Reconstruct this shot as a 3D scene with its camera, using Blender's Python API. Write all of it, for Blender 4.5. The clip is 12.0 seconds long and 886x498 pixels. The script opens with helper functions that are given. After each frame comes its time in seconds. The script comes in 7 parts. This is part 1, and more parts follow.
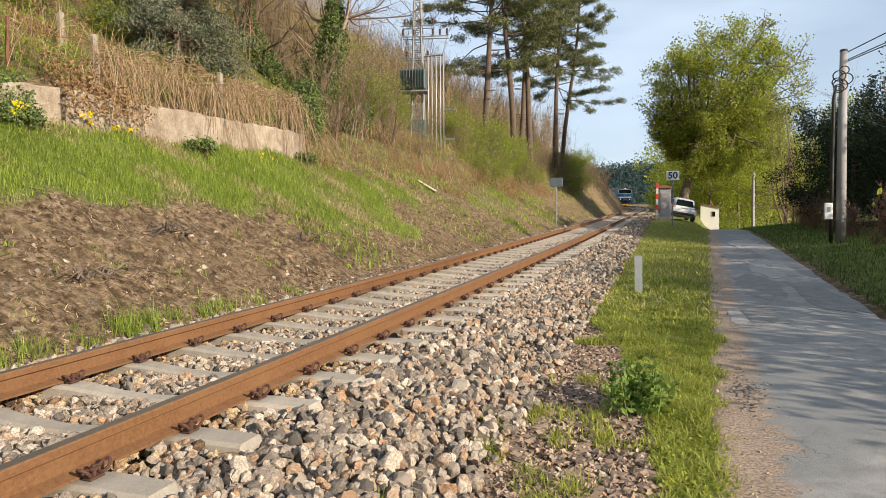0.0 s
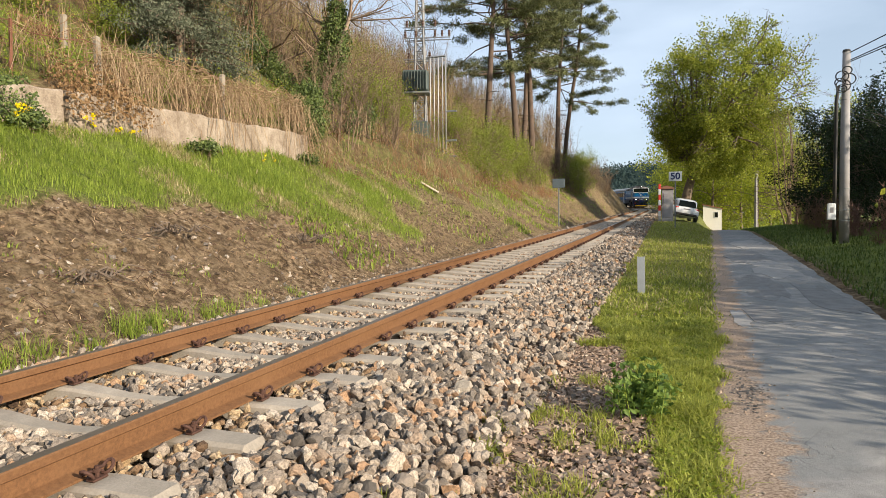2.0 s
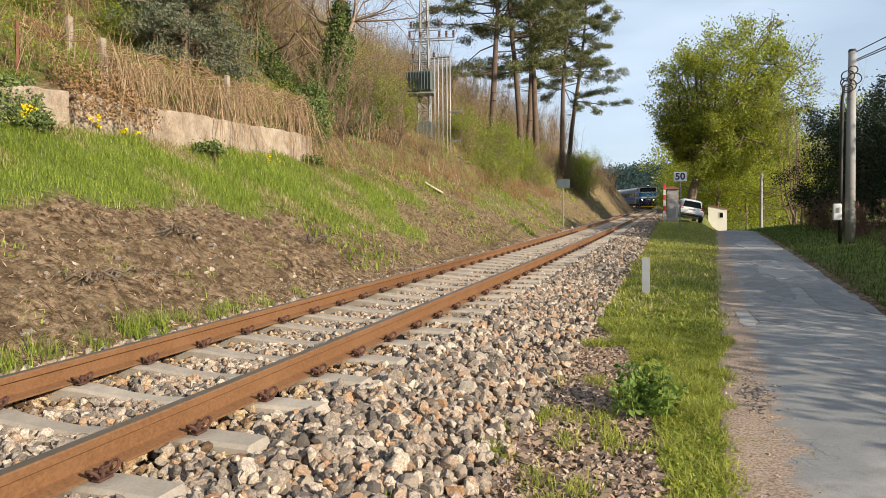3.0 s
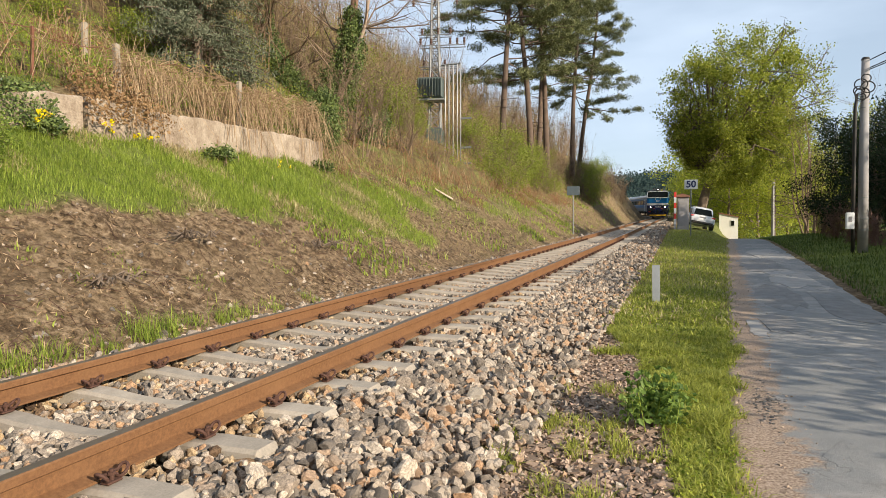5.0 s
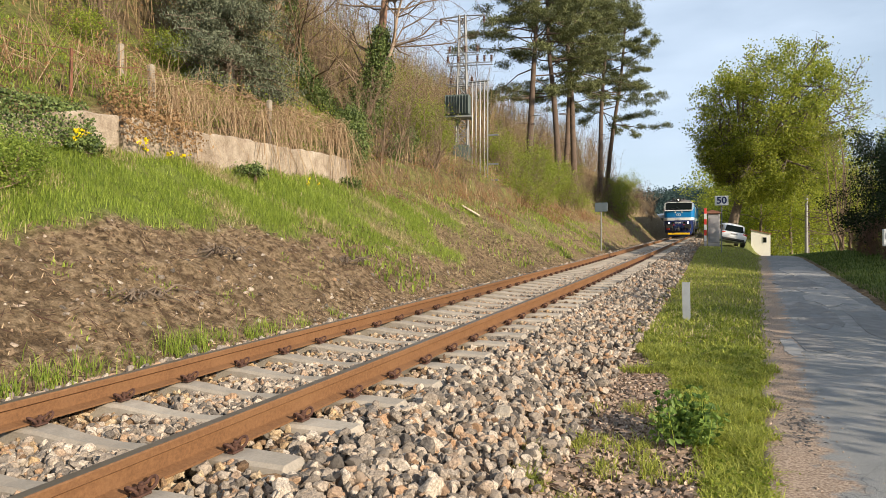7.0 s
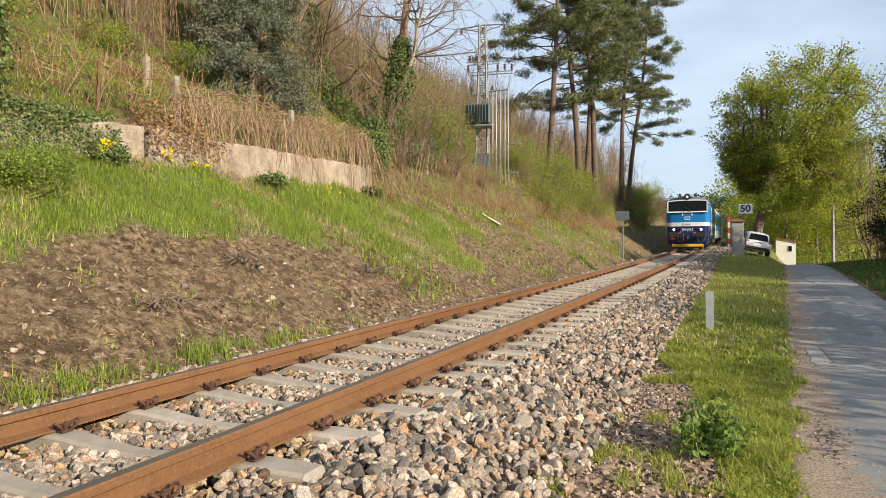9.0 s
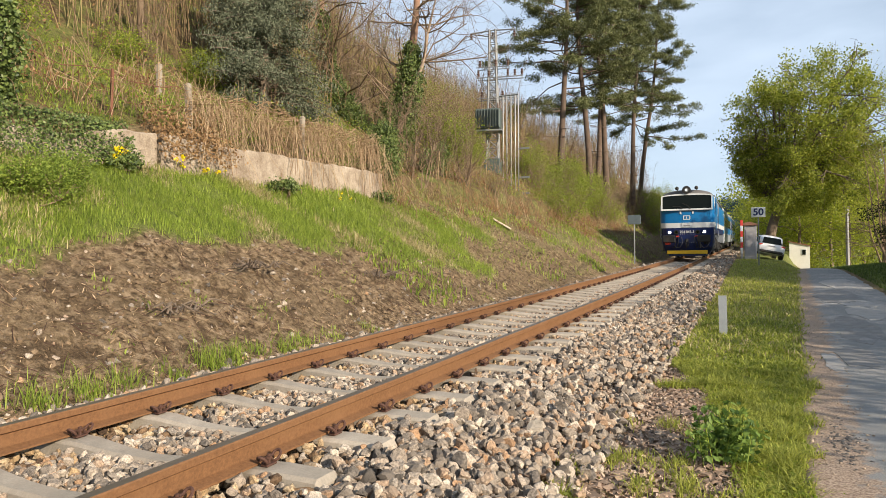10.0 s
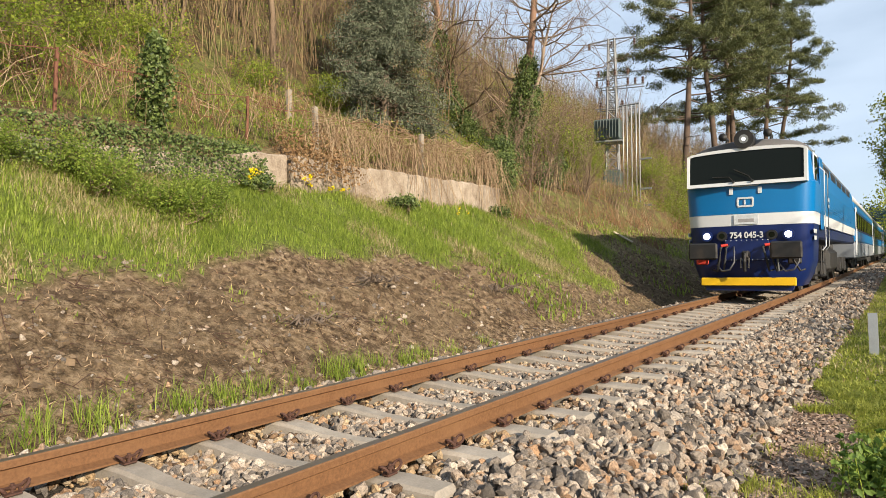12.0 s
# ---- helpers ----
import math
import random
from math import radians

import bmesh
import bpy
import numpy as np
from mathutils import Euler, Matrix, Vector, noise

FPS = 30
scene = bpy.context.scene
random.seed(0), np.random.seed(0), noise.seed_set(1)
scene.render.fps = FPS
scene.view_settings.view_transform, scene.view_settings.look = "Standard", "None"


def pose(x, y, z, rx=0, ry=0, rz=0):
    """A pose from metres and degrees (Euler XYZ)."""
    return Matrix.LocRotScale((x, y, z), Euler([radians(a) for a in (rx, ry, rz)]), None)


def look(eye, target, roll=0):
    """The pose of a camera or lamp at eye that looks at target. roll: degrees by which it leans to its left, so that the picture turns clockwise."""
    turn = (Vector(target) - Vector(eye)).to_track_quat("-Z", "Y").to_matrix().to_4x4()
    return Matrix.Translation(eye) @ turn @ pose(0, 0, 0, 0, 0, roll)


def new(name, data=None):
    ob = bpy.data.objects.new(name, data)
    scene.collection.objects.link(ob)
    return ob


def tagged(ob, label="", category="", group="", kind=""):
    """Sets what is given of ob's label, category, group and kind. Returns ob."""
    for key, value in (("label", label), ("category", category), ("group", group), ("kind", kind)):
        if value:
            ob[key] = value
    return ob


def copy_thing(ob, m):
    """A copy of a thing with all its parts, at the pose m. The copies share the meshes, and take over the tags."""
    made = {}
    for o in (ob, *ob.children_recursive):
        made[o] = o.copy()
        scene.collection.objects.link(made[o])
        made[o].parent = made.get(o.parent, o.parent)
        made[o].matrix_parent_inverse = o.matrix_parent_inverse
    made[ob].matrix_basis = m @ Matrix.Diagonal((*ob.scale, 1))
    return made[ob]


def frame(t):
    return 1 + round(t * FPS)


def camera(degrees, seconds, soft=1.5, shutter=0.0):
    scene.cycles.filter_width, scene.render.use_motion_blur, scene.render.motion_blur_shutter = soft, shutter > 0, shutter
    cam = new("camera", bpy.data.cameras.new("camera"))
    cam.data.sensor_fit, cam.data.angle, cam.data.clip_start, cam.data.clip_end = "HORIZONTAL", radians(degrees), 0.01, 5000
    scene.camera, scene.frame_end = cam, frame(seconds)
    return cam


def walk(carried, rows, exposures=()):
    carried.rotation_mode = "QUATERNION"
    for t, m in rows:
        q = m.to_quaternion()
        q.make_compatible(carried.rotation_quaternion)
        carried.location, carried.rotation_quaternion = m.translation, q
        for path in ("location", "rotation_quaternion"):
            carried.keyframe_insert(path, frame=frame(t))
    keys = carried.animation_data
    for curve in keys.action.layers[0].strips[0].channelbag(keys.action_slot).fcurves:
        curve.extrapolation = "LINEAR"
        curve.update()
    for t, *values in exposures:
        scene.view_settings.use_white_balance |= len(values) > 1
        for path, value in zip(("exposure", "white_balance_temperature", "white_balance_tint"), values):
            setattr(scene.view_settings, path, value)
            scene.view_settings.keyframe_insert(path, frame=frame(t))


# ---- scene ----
EYE_Z = 1.023
TURN = [  # seconds, yaw, pitch, roll
    (0, -0.00, -1.67, 0.22),
    (0.5, -0.05, -1.61, 0.14),
    (1, -0.06, -1.57, 0.11),
    (1.5, 0.06, -1.57, 0.23),
    (2, 0.20, -1.57, 0.31),
    (2.5, 0.44, -1.59, 0.26),
    (3, 0.57, -1.52, 0.35),
    (5, 1.37, -0.99, -0.05),
    (5.5, 1.47, -0.80, -0.13),
    (6, 1.65, -0.34, -0.19),
    (6.5, 2.50, 0.18, -0.20),
    (7, 3.64, 0.39, -0.15),
    (9, 5.36, 1.12, -0.17),
    (9.5, 5.87, 1.36, -0.00),
    (10, 6.28, 1.54, 0.04),
    (10.5, 6.65, 1.71, 0.08),
    (11, 7.47, 1.88, 0.12),
    (11.5, 10.45, 2.10, 0.27),
    (12, 16.17, 2.73, -0.03),
]
cam = camera(66.2, 12.0, soft=0.45)
walk(cam, [(t, pose(0, 0, EYE_Z, 90 + pitch, roll, yaw)) for t, yaw, pitch, roll in TURN])

# ---- the lie of the land: s runs along the track, v to its right, z up; the camera's foot is s = v = 0 ----
HEAD = radians(18.53)
ALONG = np.array([math.sin(HEAD), math.cos(HEAD)])
ACROSS = np.array([math.cos(HEAD), -math.sin(HEAD)])
GAUGE = 1.505
TRACK_S = np.array([-80, -40, 0, 20, 40, 60, 80, 98, 110, 120, 132, 143, 154, 165, 178, 190, 210, 235, 260, 300.0])
TRACK_V = np.array([-5.5, -3.75, -3.30, -3.39, -3.59, -3.82, -4.01, -4.10, -4.42, -4.95, -5.9, -7.4, -9.7, -12.6, -17, -22, -32, -47, -64, -95.0])


def smooth(x, xs, ys):
    """Cubic through the table (Catmull-Rom slopes)."""
    m = np.gradient(ys, xs)
    i = np.clip(np.searchsorted(xs, x) - 1, 0, len(xs) - 2)
    h = xs[i + 1] - xs[i]
    u = np.clip((x - xs[i]) / h, 0, 1)
    return ((2 * u**3 - 3 * u**2 + 1) * ys[i] + (u**3 - 2 * u**2 + u) * h * m[i]
            + (3 * u**2 - 2 * u**3) * ys[i + 1] + (u**3 - u**2) * h * m[i + 1])


def track_v(s):
    return smooth(np.asarray(s, float), TRACK_S, TRACK_V)


def rail_z(s):
    """Height of the rail tops: a steady climb of under four per cent."""
    s = np.clip(np.asarray(s, float), -60, 230)
    return 0.0365 * s + 1.4e-5 * s * s


def world(s, v, z):
    """World place of s, v and height z (arrays or numbers)."""
    s, v = np.asarray(s, float), np.asarray(v, float)
    return np.stack([s * ALONG[0] + v * ACROSS[0], s * ALONG[1] + v * ACROSS[1], z + 0 * s + 0 * v], -1)


def at(s, v, z=0.0, turn=0.0):
    """Pose at s, v on the ground (plus z), turned so that its y runs along the track."""
    q = world(s, v, ground_z(s, v) + z)
    return pose(*q, 0, 0, turn - math.degrees(HEAD))


def road_left(s):
    s = np.asarray(s, float)
    return 0.06 + 0.047 * s - 0.0 * s


def road_right(s):
    s = np.asarray(s, float)
    return np.where(s < 10, 2.3 + 0.043 * s, 2.3 + 0.43 + 0.052 * (s - 10) - 0.0004 * np.clip(s - 10, 0, 30) ** 2)


def lane_drop(s):
    """How far the lane falls below the climbing track past its crest."""
    k = np.clip(np.asarray(s, float) - 36, 0, 90)
    return 0.045 * k * k / (k + 8)


def wave(a, b, scale, seed=0.0):
    """Cheap smooth noise between about -1 and 1."""
    a, b = np.asarray(a, float) * scale + seed, np.asarray(b, float) * scale - 1.7 * seed
    return (np.sin(1.3 * a + 2.1 * np.sin(0.7 * b)) * np.cos(1.1 * b + 1.6 * np.sin(0.9 * a)) + 0.5 * np.sin(2.9 * a - 1.9 * b + 1.3)) / 1.5


BANK = np.array([(-120, 46), (-60, 29.0), (-30, 14.5), (-16, 6.6), (-12.5, 4.6), (-10.35, 3.3), (-10.2, 3.2), (-10.0, 2.5), (-8.0, 1.2), (-5.75, -0.28), (-5.35, -0.42), (-5.0, -0.4), (-4.75, -0.22), (-3.3, -0.21)])
CUT = np.array([(-120, 48), (-60, 30.0), (-30, 16.0), (-16, 9.0), (-12.5, 7.2), (-10.35, 5.6), (-10.2, 5.5), (-10.0, 5.3), (-8.0, 2.9), (-5.75, -0.1), (-5.35, -0.42), (-5.0, -0.4), (-4.75, -0.22), (-3.3, -0.21)])


def ground_z(s, v):
    s, v = np.broadcast_arrays(np.asarray(s, float), np.asarray(v, float))
    shift = track_v(s) + 3.302
    u = v - shift
    k = np.clip((s - 55) / 40, 0, 1)
    left = np.interp(u, BANK[:, 0], BANK[:, 1]) * (1 - k) + np.interp(u, CUT[:, 0], CUT[:, 1]) * k
    left = left + 0.42 * np.clip(-u - 15, 0, 70) * np.clip((44 - s) / 22, 0, 1)
    # right of the track: ballast shoulder, verge, road, far bank
    l, r = road_left(s), road_right(s)
    hump = np.clip((s - 22) / 18, 0, 1)
    shoulder = np.clip((u + 1.95) / 1.0, 0, 1)
    near = -0.2 - 0.30 * shoulder * (1 - 0.75 * hump)
    verge = np.clip((v + 0.95) / (l + 0.75), 0, 1)
    near = near + (-0.57 - near) * np.clip(verge, 0, 1) ** (1 + hump)
    off = v - r
    drop = lane_drop(s) * np.clip((v - l + 0.9) / 0.9, 0, 1)
    near = np.where(v > l, -0.57 + 0.03 * np.clip((v - l) / 2.6, 0, 1), near)
    near = np.where(off > 0, -0.54 + 0.30 * np.clip(off / 2.6, 0, 1) + 0.05 * np.clip(off - 2.6, 0, 40), near)
    z = np.where(u < -3.3, left, near - drop)
    z = z - 0.04 * np.clip((1.42 - np.abs(u + 3.302)) / 0.1, 0, 1)
    z = z - 0.03 * np.clip((u + 4.9) / 0.2, 0, 1) * np.clip((-1.3 - u) / 0.2, 0, 1)
    rough = np.clip((-u - 5.3) / 1.5, 0, 1)
    z = z + rough * (0.09 * wave(s, v, 0.9) + 0.045 * wave(s, v, 2.7, 3) + 0.042 * wave(s, v, 6.3, 8) + 0.02 * wave(s, v, 14.0, 2) + 0.035 * np.sin(8.5 * u + 2.2 * wave(s, v, 0.8, 6)) * np.clip(8.2 + u, 0, 1)) + np.clip((-u - 12) / 10, 0, 1) * 0.5 * wave(s, v, 0.25, 5)
    z = z + 0.03 * wave(s, v, 1.7, 1) * (np.clip((v + 1) / 0.5, 0, 1) * np.clip((l - v) / 0.3, 0, 1) + np.clip(off / 0.4, 0, 1))
    return rail_z(s) + z


def grass_edge(s, u):
    """Lower limit of the bank's grass, measured across the track."""
    e = np.interp(s, [3, 5, 8.5, 13, 16.5, 20, 30], [-7.45, -7.7, -7.8, -7.2, -6.2, -6.7, -7.6])
    return e + 0.22 * wave(s, u, 1.1, 2) + 0.16 * wave(s, u, 3.1, 4)


def bank_patch(s, u):
    """Closed turf near the wall's start, broken into patches further along the slope."""
    broken = np.clip(0.25 + 1.5 * wave(0.6 * s + 0.8 * u, u - 0.3 * s, 0.75, 15), 0.04, 1)
    k = np.clip((s - 14) / 4, 0, 1) * np.clip((u + 10.6) / 0.8, 0.3, 1)
    return 1 - k + k * broken


def verge_inner(s):
    """Track-side limit of the closed grass on the verge."""
    return np.interp(s, [3, 5.3, 6.2, 7.2, 8, 9.5], [-0.10, -0.15, -0.32, -0.45, -0.8, -1.2]) + 0.06 * wave(s, 0 * s, 2.4, 8) + 0.04 * wave(s, 0 * s, 7.0, 2)


# ---- mesh helpers ----
def mesh_of(name, verts, faces, material=None, smooth_faces=False):
    """A mesh from arrays; faces is an array of triangles or quads, or a list of them."""
    me = bpy.data.meshes.new(name)
    if isinstance(faces, np.ndarray):
        verts = np.asarray(verts, np.float32)
        n, k = faces.shape
        me.vertices.add(len(verts))
        me.vertices.foreach_set("co", verts.ravel())
        me.loops.add(n * k)
        me.loops.foreach_set("vertex_index", faces.astype(np.int32).ravel())
        me.polygons.add(n)
        me.polygons.foreach_set("loop_start", np.arange(0, n * k, k, dtype=np.int32))
        if smooth_faces:
            me.polygons.foreach_set("use_smooth", np.ones(n, bool))
        me.update(calc_edges=True)
        if not smooth_faces:
            me.shade_flat()
    else:
        me.from_pydata([tuple(q) for q in verts], [], faces)
        if smooth_faces:
            me.polygons.foreach_set("use_smooth", np.ones(len(me.polygons), bool))
        me.update()
    if material:
        me.materials.append(material)
    return me


class Geo:
    """Collects boxes, tubes, lathes and plates into one mesh."""

    def __init__(self):
        self.v, self.f, self.n = [], [], 0

    def add(self, verts, faces, m=None):
        verts = np.asarray(verts, float).reshape(-1, 3)
        if m is not None:
            r = np.array(m)
            verts = verts @ r[:3, :3].T + r[:3, 3]
        self.v.append(verts)
        self.f += [tuple(i + self.n for i in q) for q in faces]
        self.n += len(verts)
        return self

    def box(self, c, size, bevel=0.0, m=None):
        """A box with chamfered edges."""
        h = np.array(size, float) / 2
        b = min(bevel, 0.45 * min(size))
        if b <= 0:
            vs = [(x, y, z) for x in (-1, 1) for y in (-1, 1) for z in (-1, 1)]
            vs = np.array(vs) * h + np.array(c)
            return self.add(vs, [(0, 1, 3, 2), (4, 6, 7, 5), (0, 4, 5, 1), (2, 3, 7, 6), (0, 2, 6, 4), (1, 5, 7, 3)], m)
        vs, index = [], {}
        for x in (-1, 1):
            for y in (-1, 1):
                for z in (-1, 1):
                    for a in range(3):
                        index[x, y, z, a] = len(vs)
                        q = np.array([x, y, z]) * (h - b)
                        q[a] = (x, y, z)[a] * h[a]
                        vs.append(q)
        fs = []
        for a in range(3):
            o, w = [i for i in range(3) if i != a]
            for sgn in (-1, 1):
                ring = []
                for p1, p2 in ((-1, -1), (1, -1), (1, 1), (-1, 1)):
                    k = [0, 0, 0]
                    k[a], k[o], k[w] = sgn, p1, p2
                    ring.append(index[(*k, a)])
                flip = (sgn > 0) == (a == 1)
                fs.append(tuple(ring[::-1]) if flip else tuple(ring))
            for p1 in (-1, 1):
                for p2 in (-1, 1):
                    e = []
                    for end in (-1, 1):
                        k = [0, 0, 0]
                        k[a], k[o], k[w] = end, p1, p2
                        e.append((index[(*k, o)], index[(*k, w)]))
                    fs.append((e[0][0], e[1][0], e[1][1], e[0][1]))
        for x in (-1, 1):
            for y in (-1, 1):
                for z in (-1, 1):
                    fs.append(tuple(index[x, y, z, a] for a in range(3)))
        return self.add(np.array(vs) + np.array(c), fs, m)

    def tube(self, path, radii, n=6, caps=True, m=None):
        path = np.asarray(path, float)
        radii = np.broadcast_to(np.asarray(radii, float), (len(path),))
        d = np.gradient(path, axis=0)
        d /= np.linalg.norm(d, axis=1)[:, None] + 1e-9
        ref = np.array([0.0, 0, 1]) if abs(d[0][2]) < 0.9 else np.array([1.0, 0, 0])
        a = np.cross(d, ref)
        a /= np.linalg.norm(a, axis=1)[:, None] + 1e-9
        b = np.cross(d, a)
        ang = np.arange(n) * 2 * np.pi / n
        vs = path[:, None] + radii[:, None, None] * (np.cos(ang)[None, :, None] * a[:, None] + np.sin(ang)[None, :, None] * b[:, None])
        fs = [(i * n + j, i * n + (j + 1) % n, (i + 1) * n + (j + 1) % n, (i + 1) * n + j) for i in range(len(path) - 1) for j in range(n)]
        if caps:
            fs += [tuple(range(n))[::-1], tuple(range((len(path) - 1) * n, len(path) * n))]
        return self.add(vs.reshape(-1, 3), fs, m)

    def prism(self, outline, lo, hi, axis=1, m=None):
        """An outline of 2D points extruded along an axis (1: outline is x, z; 0: y, z; 2: x, y)."""
        n = len(outline)
        vs = []
        for e in (lo, hi):
            for a, b in outline:
                vs.append({1: (a, e, b), 0: (e, a, b), 2: (a, b, e)}[axis])
        fs = [(i, (i + 1) % n, n + (i + 1) % n, n + i) for i in range(n)] + [tuple(range(n))[::-1], tuple(range(n, 2 * n))]
        return self.add(vs, fs, m)

    def mesh(self, name, material, smooth_faces=False):
        me = mesh_of(name, np.concatenate(self.v), self.f, material, smooth_faces)
        bm = bmesh.new()
        bm.from_mesh(me)
        bmesh.ops.recalc_face_normals(bm, faces=bm.faces)
        bm.to_mesh(me)
        bm.free()
        return me


def part(name, geo, material, parent, label="", smooth_faces=False):
    me = geo.mesh(name, material, smooth_faces) if isinstance(geo, Geo) else geo
    ob = new(name, me)
    ob.parent = parent
    if label:
        tagged(ob, label)
    if name in ("branchwork", "stemwork", "foliage", "blossom", "crown", "ivy"):
        tagged(ob, kind="stuff")
    return ob


def thing(name, label, category, m=None, group="", data=None, kind=""):
    ob = new(name, data)
    if m is not None:
        ob.matrix_basis = m
    return tagged(ob, label, category, group, kind)


# ---- sky and sun ----
to_sun = (4.6 * ACROSS - 2.0 * ALONG)
SUN_UP = radians(21)
sun_vec = Vector((*(to_sun / np.linalg.norm(to_sun) * math.cos(SUN_UP)), math.sin(SUN_UP)))
sky = bpy.data.worlds.new("sky")
scene.world = sky
sky.use_nodes = True
tree = sky.node_tree
tex = tree.nodes.new("ShaderNodeTexSky")
tex.sky_type, tex.sun_disc = "NISHITA", False
tex.sun_elevation, tex.sun_rotation = SUN_UP, math.atan2(sun_vec.x, sun_vec.y)
tex.air_density, tex.dust_density, tex.ozone_density = 1.0, 0.6, 1.0
back = tree.nodes["Background"]
back.inputs["Strength"].default_value = 0.074
haze = tree.nodes.new("ShaderNodeMix")
haze.data_type = "RGBA"
wisp = tree.nodes.new("ShaderNodeTexNoise")
wisp.inputs["Scale"].default_value, wisp.inputs["Detail"].default_value = 2.2, 6
span = tree.nodes.new("ShaderNodeMapRange")
span.inputs["From Min"].default_value, span.inputs["From Max"].default_value = 0.42, 0.72
span.inputs["To Min"].default_value, span.inputs["To Max"].default_value = 0.48, 0.92
stretch = tree.nodes.new("ShaderNodeMapping")
stretch.inputs["Scale"].default_value = (1, 1, 3.5)
place = tree.nodes.new("ShaderNodeTexCoord")
tree.links.new(place.outputs["Generated"], stretch.inputs["Vector"])
tree.links.new(stretch.outputs[0], wisp.inputs["Vector"])
tree.links.new(wisp.outputs["Fac"], span.inputs["Value"])
tree.links.new(span.outputs[0], haze.inputs[0])
tree.links.new(tex.outputs[0], haze.inputs[6])
haze.inputs[7].default_value = (6.5, 7.7, 9.3, 1)
tree.links.new(haze.outputs[2], back.inputs["Color"])
lamp = bpy.data.lights.new("sun", "SUN")
lamp.energy, lamp.angle, lamp.color = 5.0, radians(0.55), (1.0, 0.865, 0.68)
sun = new("sun", lamp)
sun.matrix_basis = look(tuple(sun_vec * 100), (0, 0, 0))
scene.view_settings.exposure = 0.75


# ---- materials ----
class Nodes:
    def __init__(self, name):
        self.m = bpy.data.materials.new(name)
        self.m.use_nodes = True
        self.t = self.m.node_tree
        self.b = self.t.nodes["Principled BSDF"]
        self.co = self.t.nodes.new("ShaderNodeTexCoord").outputs["Object"]

    def node(self, kind, **inputs):
        nd = self.t.nodes.new("ShaderNode" + kind)
        for k, v in inputs.items():
            self.put(nd.inputs[k.replace("_", " ")], v)
        return nd

    def put(self, socket, v):
        if isinstance(v, bpy.types.NodeSocket):
            self.t.links.new(v, socket)
        elif v is not None:
            socket.default_value = (*v, 1) if isinstance(v, tuple) and len(v) == 3 and socket.type == "RGBA" else v

    def noise(self, scale, detail=4, rough=0.6, co=None):
        return self.node("TexNoise", Vector=co or self.co, Scale=scale, Detail=detail, Roughness=rough).outputs["Fac"]

    def ramp(self, fac, stops):
        nd = self.t.nodes.new("ShaderNodeValToRGB")
        self.put(nd.inputs[0], fac)
        e = nd.color_ramp.elements
        while len(e) < len(stops):
            e.new(0.5)
        for k, (pos, c) in zip(e, stops):
            k.position, k.color = pos, (*c, 1) if isinstance(c, tuple) else (c, c, c, 1)
        return nd.outputs[0]

    def mix(self, fac, a, b, mode="MIX"):
        nd = self.t.nodes.new("ShaderNodeMix")
        nd.data_type, nd.blend_type = "RGBA", mode
        self.put(nd.inputs[0], fac)
        self.put(nd.inputs[6], a)
        self.put(nd.inputs[7], b)
        return nd.outputs[2]

    def math(self, op, a, b=0.5):
        nd = self.t.nodes.new("ShaderNodeMath")
        nd.operation = op
        self.put(nd.inputs[0], a)
        self.put(nd.inputs[1], b)
        return nd.outputs[0]

    def bump(self, height, strength=0.4, distance=0.01):
        nd = self.node("Bump", Height=height, Strength=strength, Distance=distance)
        self.t.links.new(nd.outputs[0], self.b.inputs["Normal"])

    def done(self, color=None, rough=0.8, metal=0.0, spec=None):
        self.put(self.b.inputs["Base Color"], color)
        self.put(self.b.inputs["Roughness"], rough)
        self.b.inputs["Metallic"].default_value = metal
        if spec is not None:
            self.b.inputs["Specular IOR Level"].default_value = spec
        return self.m


def plain(name, color, rough=0.6, metal=0.0, vary=0.25, scale=6.0, fine=60.0, bump=0.15, spec=None, island=0.0, each=0.0, stain=None):
    """Colour with large and fine variation, bump, and stains."""
    n = Nodes(name)
    lo, hi = tuple(c * (1 - vary) for c in color), tuple(min(1, c * (1 + vary)) for c in color)
    c = n.ramp(n.noise(scale), [(0.3, lo), (0.7, hi)])
    c = n.mix(0.35, c, n.ramp(n.noise(fine, 2), [(0.3, lo), (0.7, hi)]))
    if stain:
        c = n.mix(n.ramp(n.noise(scale * 0.6, 6), [(0.5, 0.0), (0.72, 0.8)]), c, stain)
    if island:
        r = n.node("NewGeometry").outputs["Random Per Island"]
        c = n.mix(1.0, c, n.ramp(r, [(0.0, 1 - island), (1.0, 1.0)]), "MULTIPLY")
    if each:
        r = n.node("ObjectInfo").outputs["Random"]
        c = n.mix(1.0, c, n.ramp(r, [(0.0, 1 - each), (1.0, 1.0)]), "MULTIPLY")
    if bump:
        n.bump(n.noise(fine, 3), bump, 0.01)
    return n.done(c, rough, metal, spec)


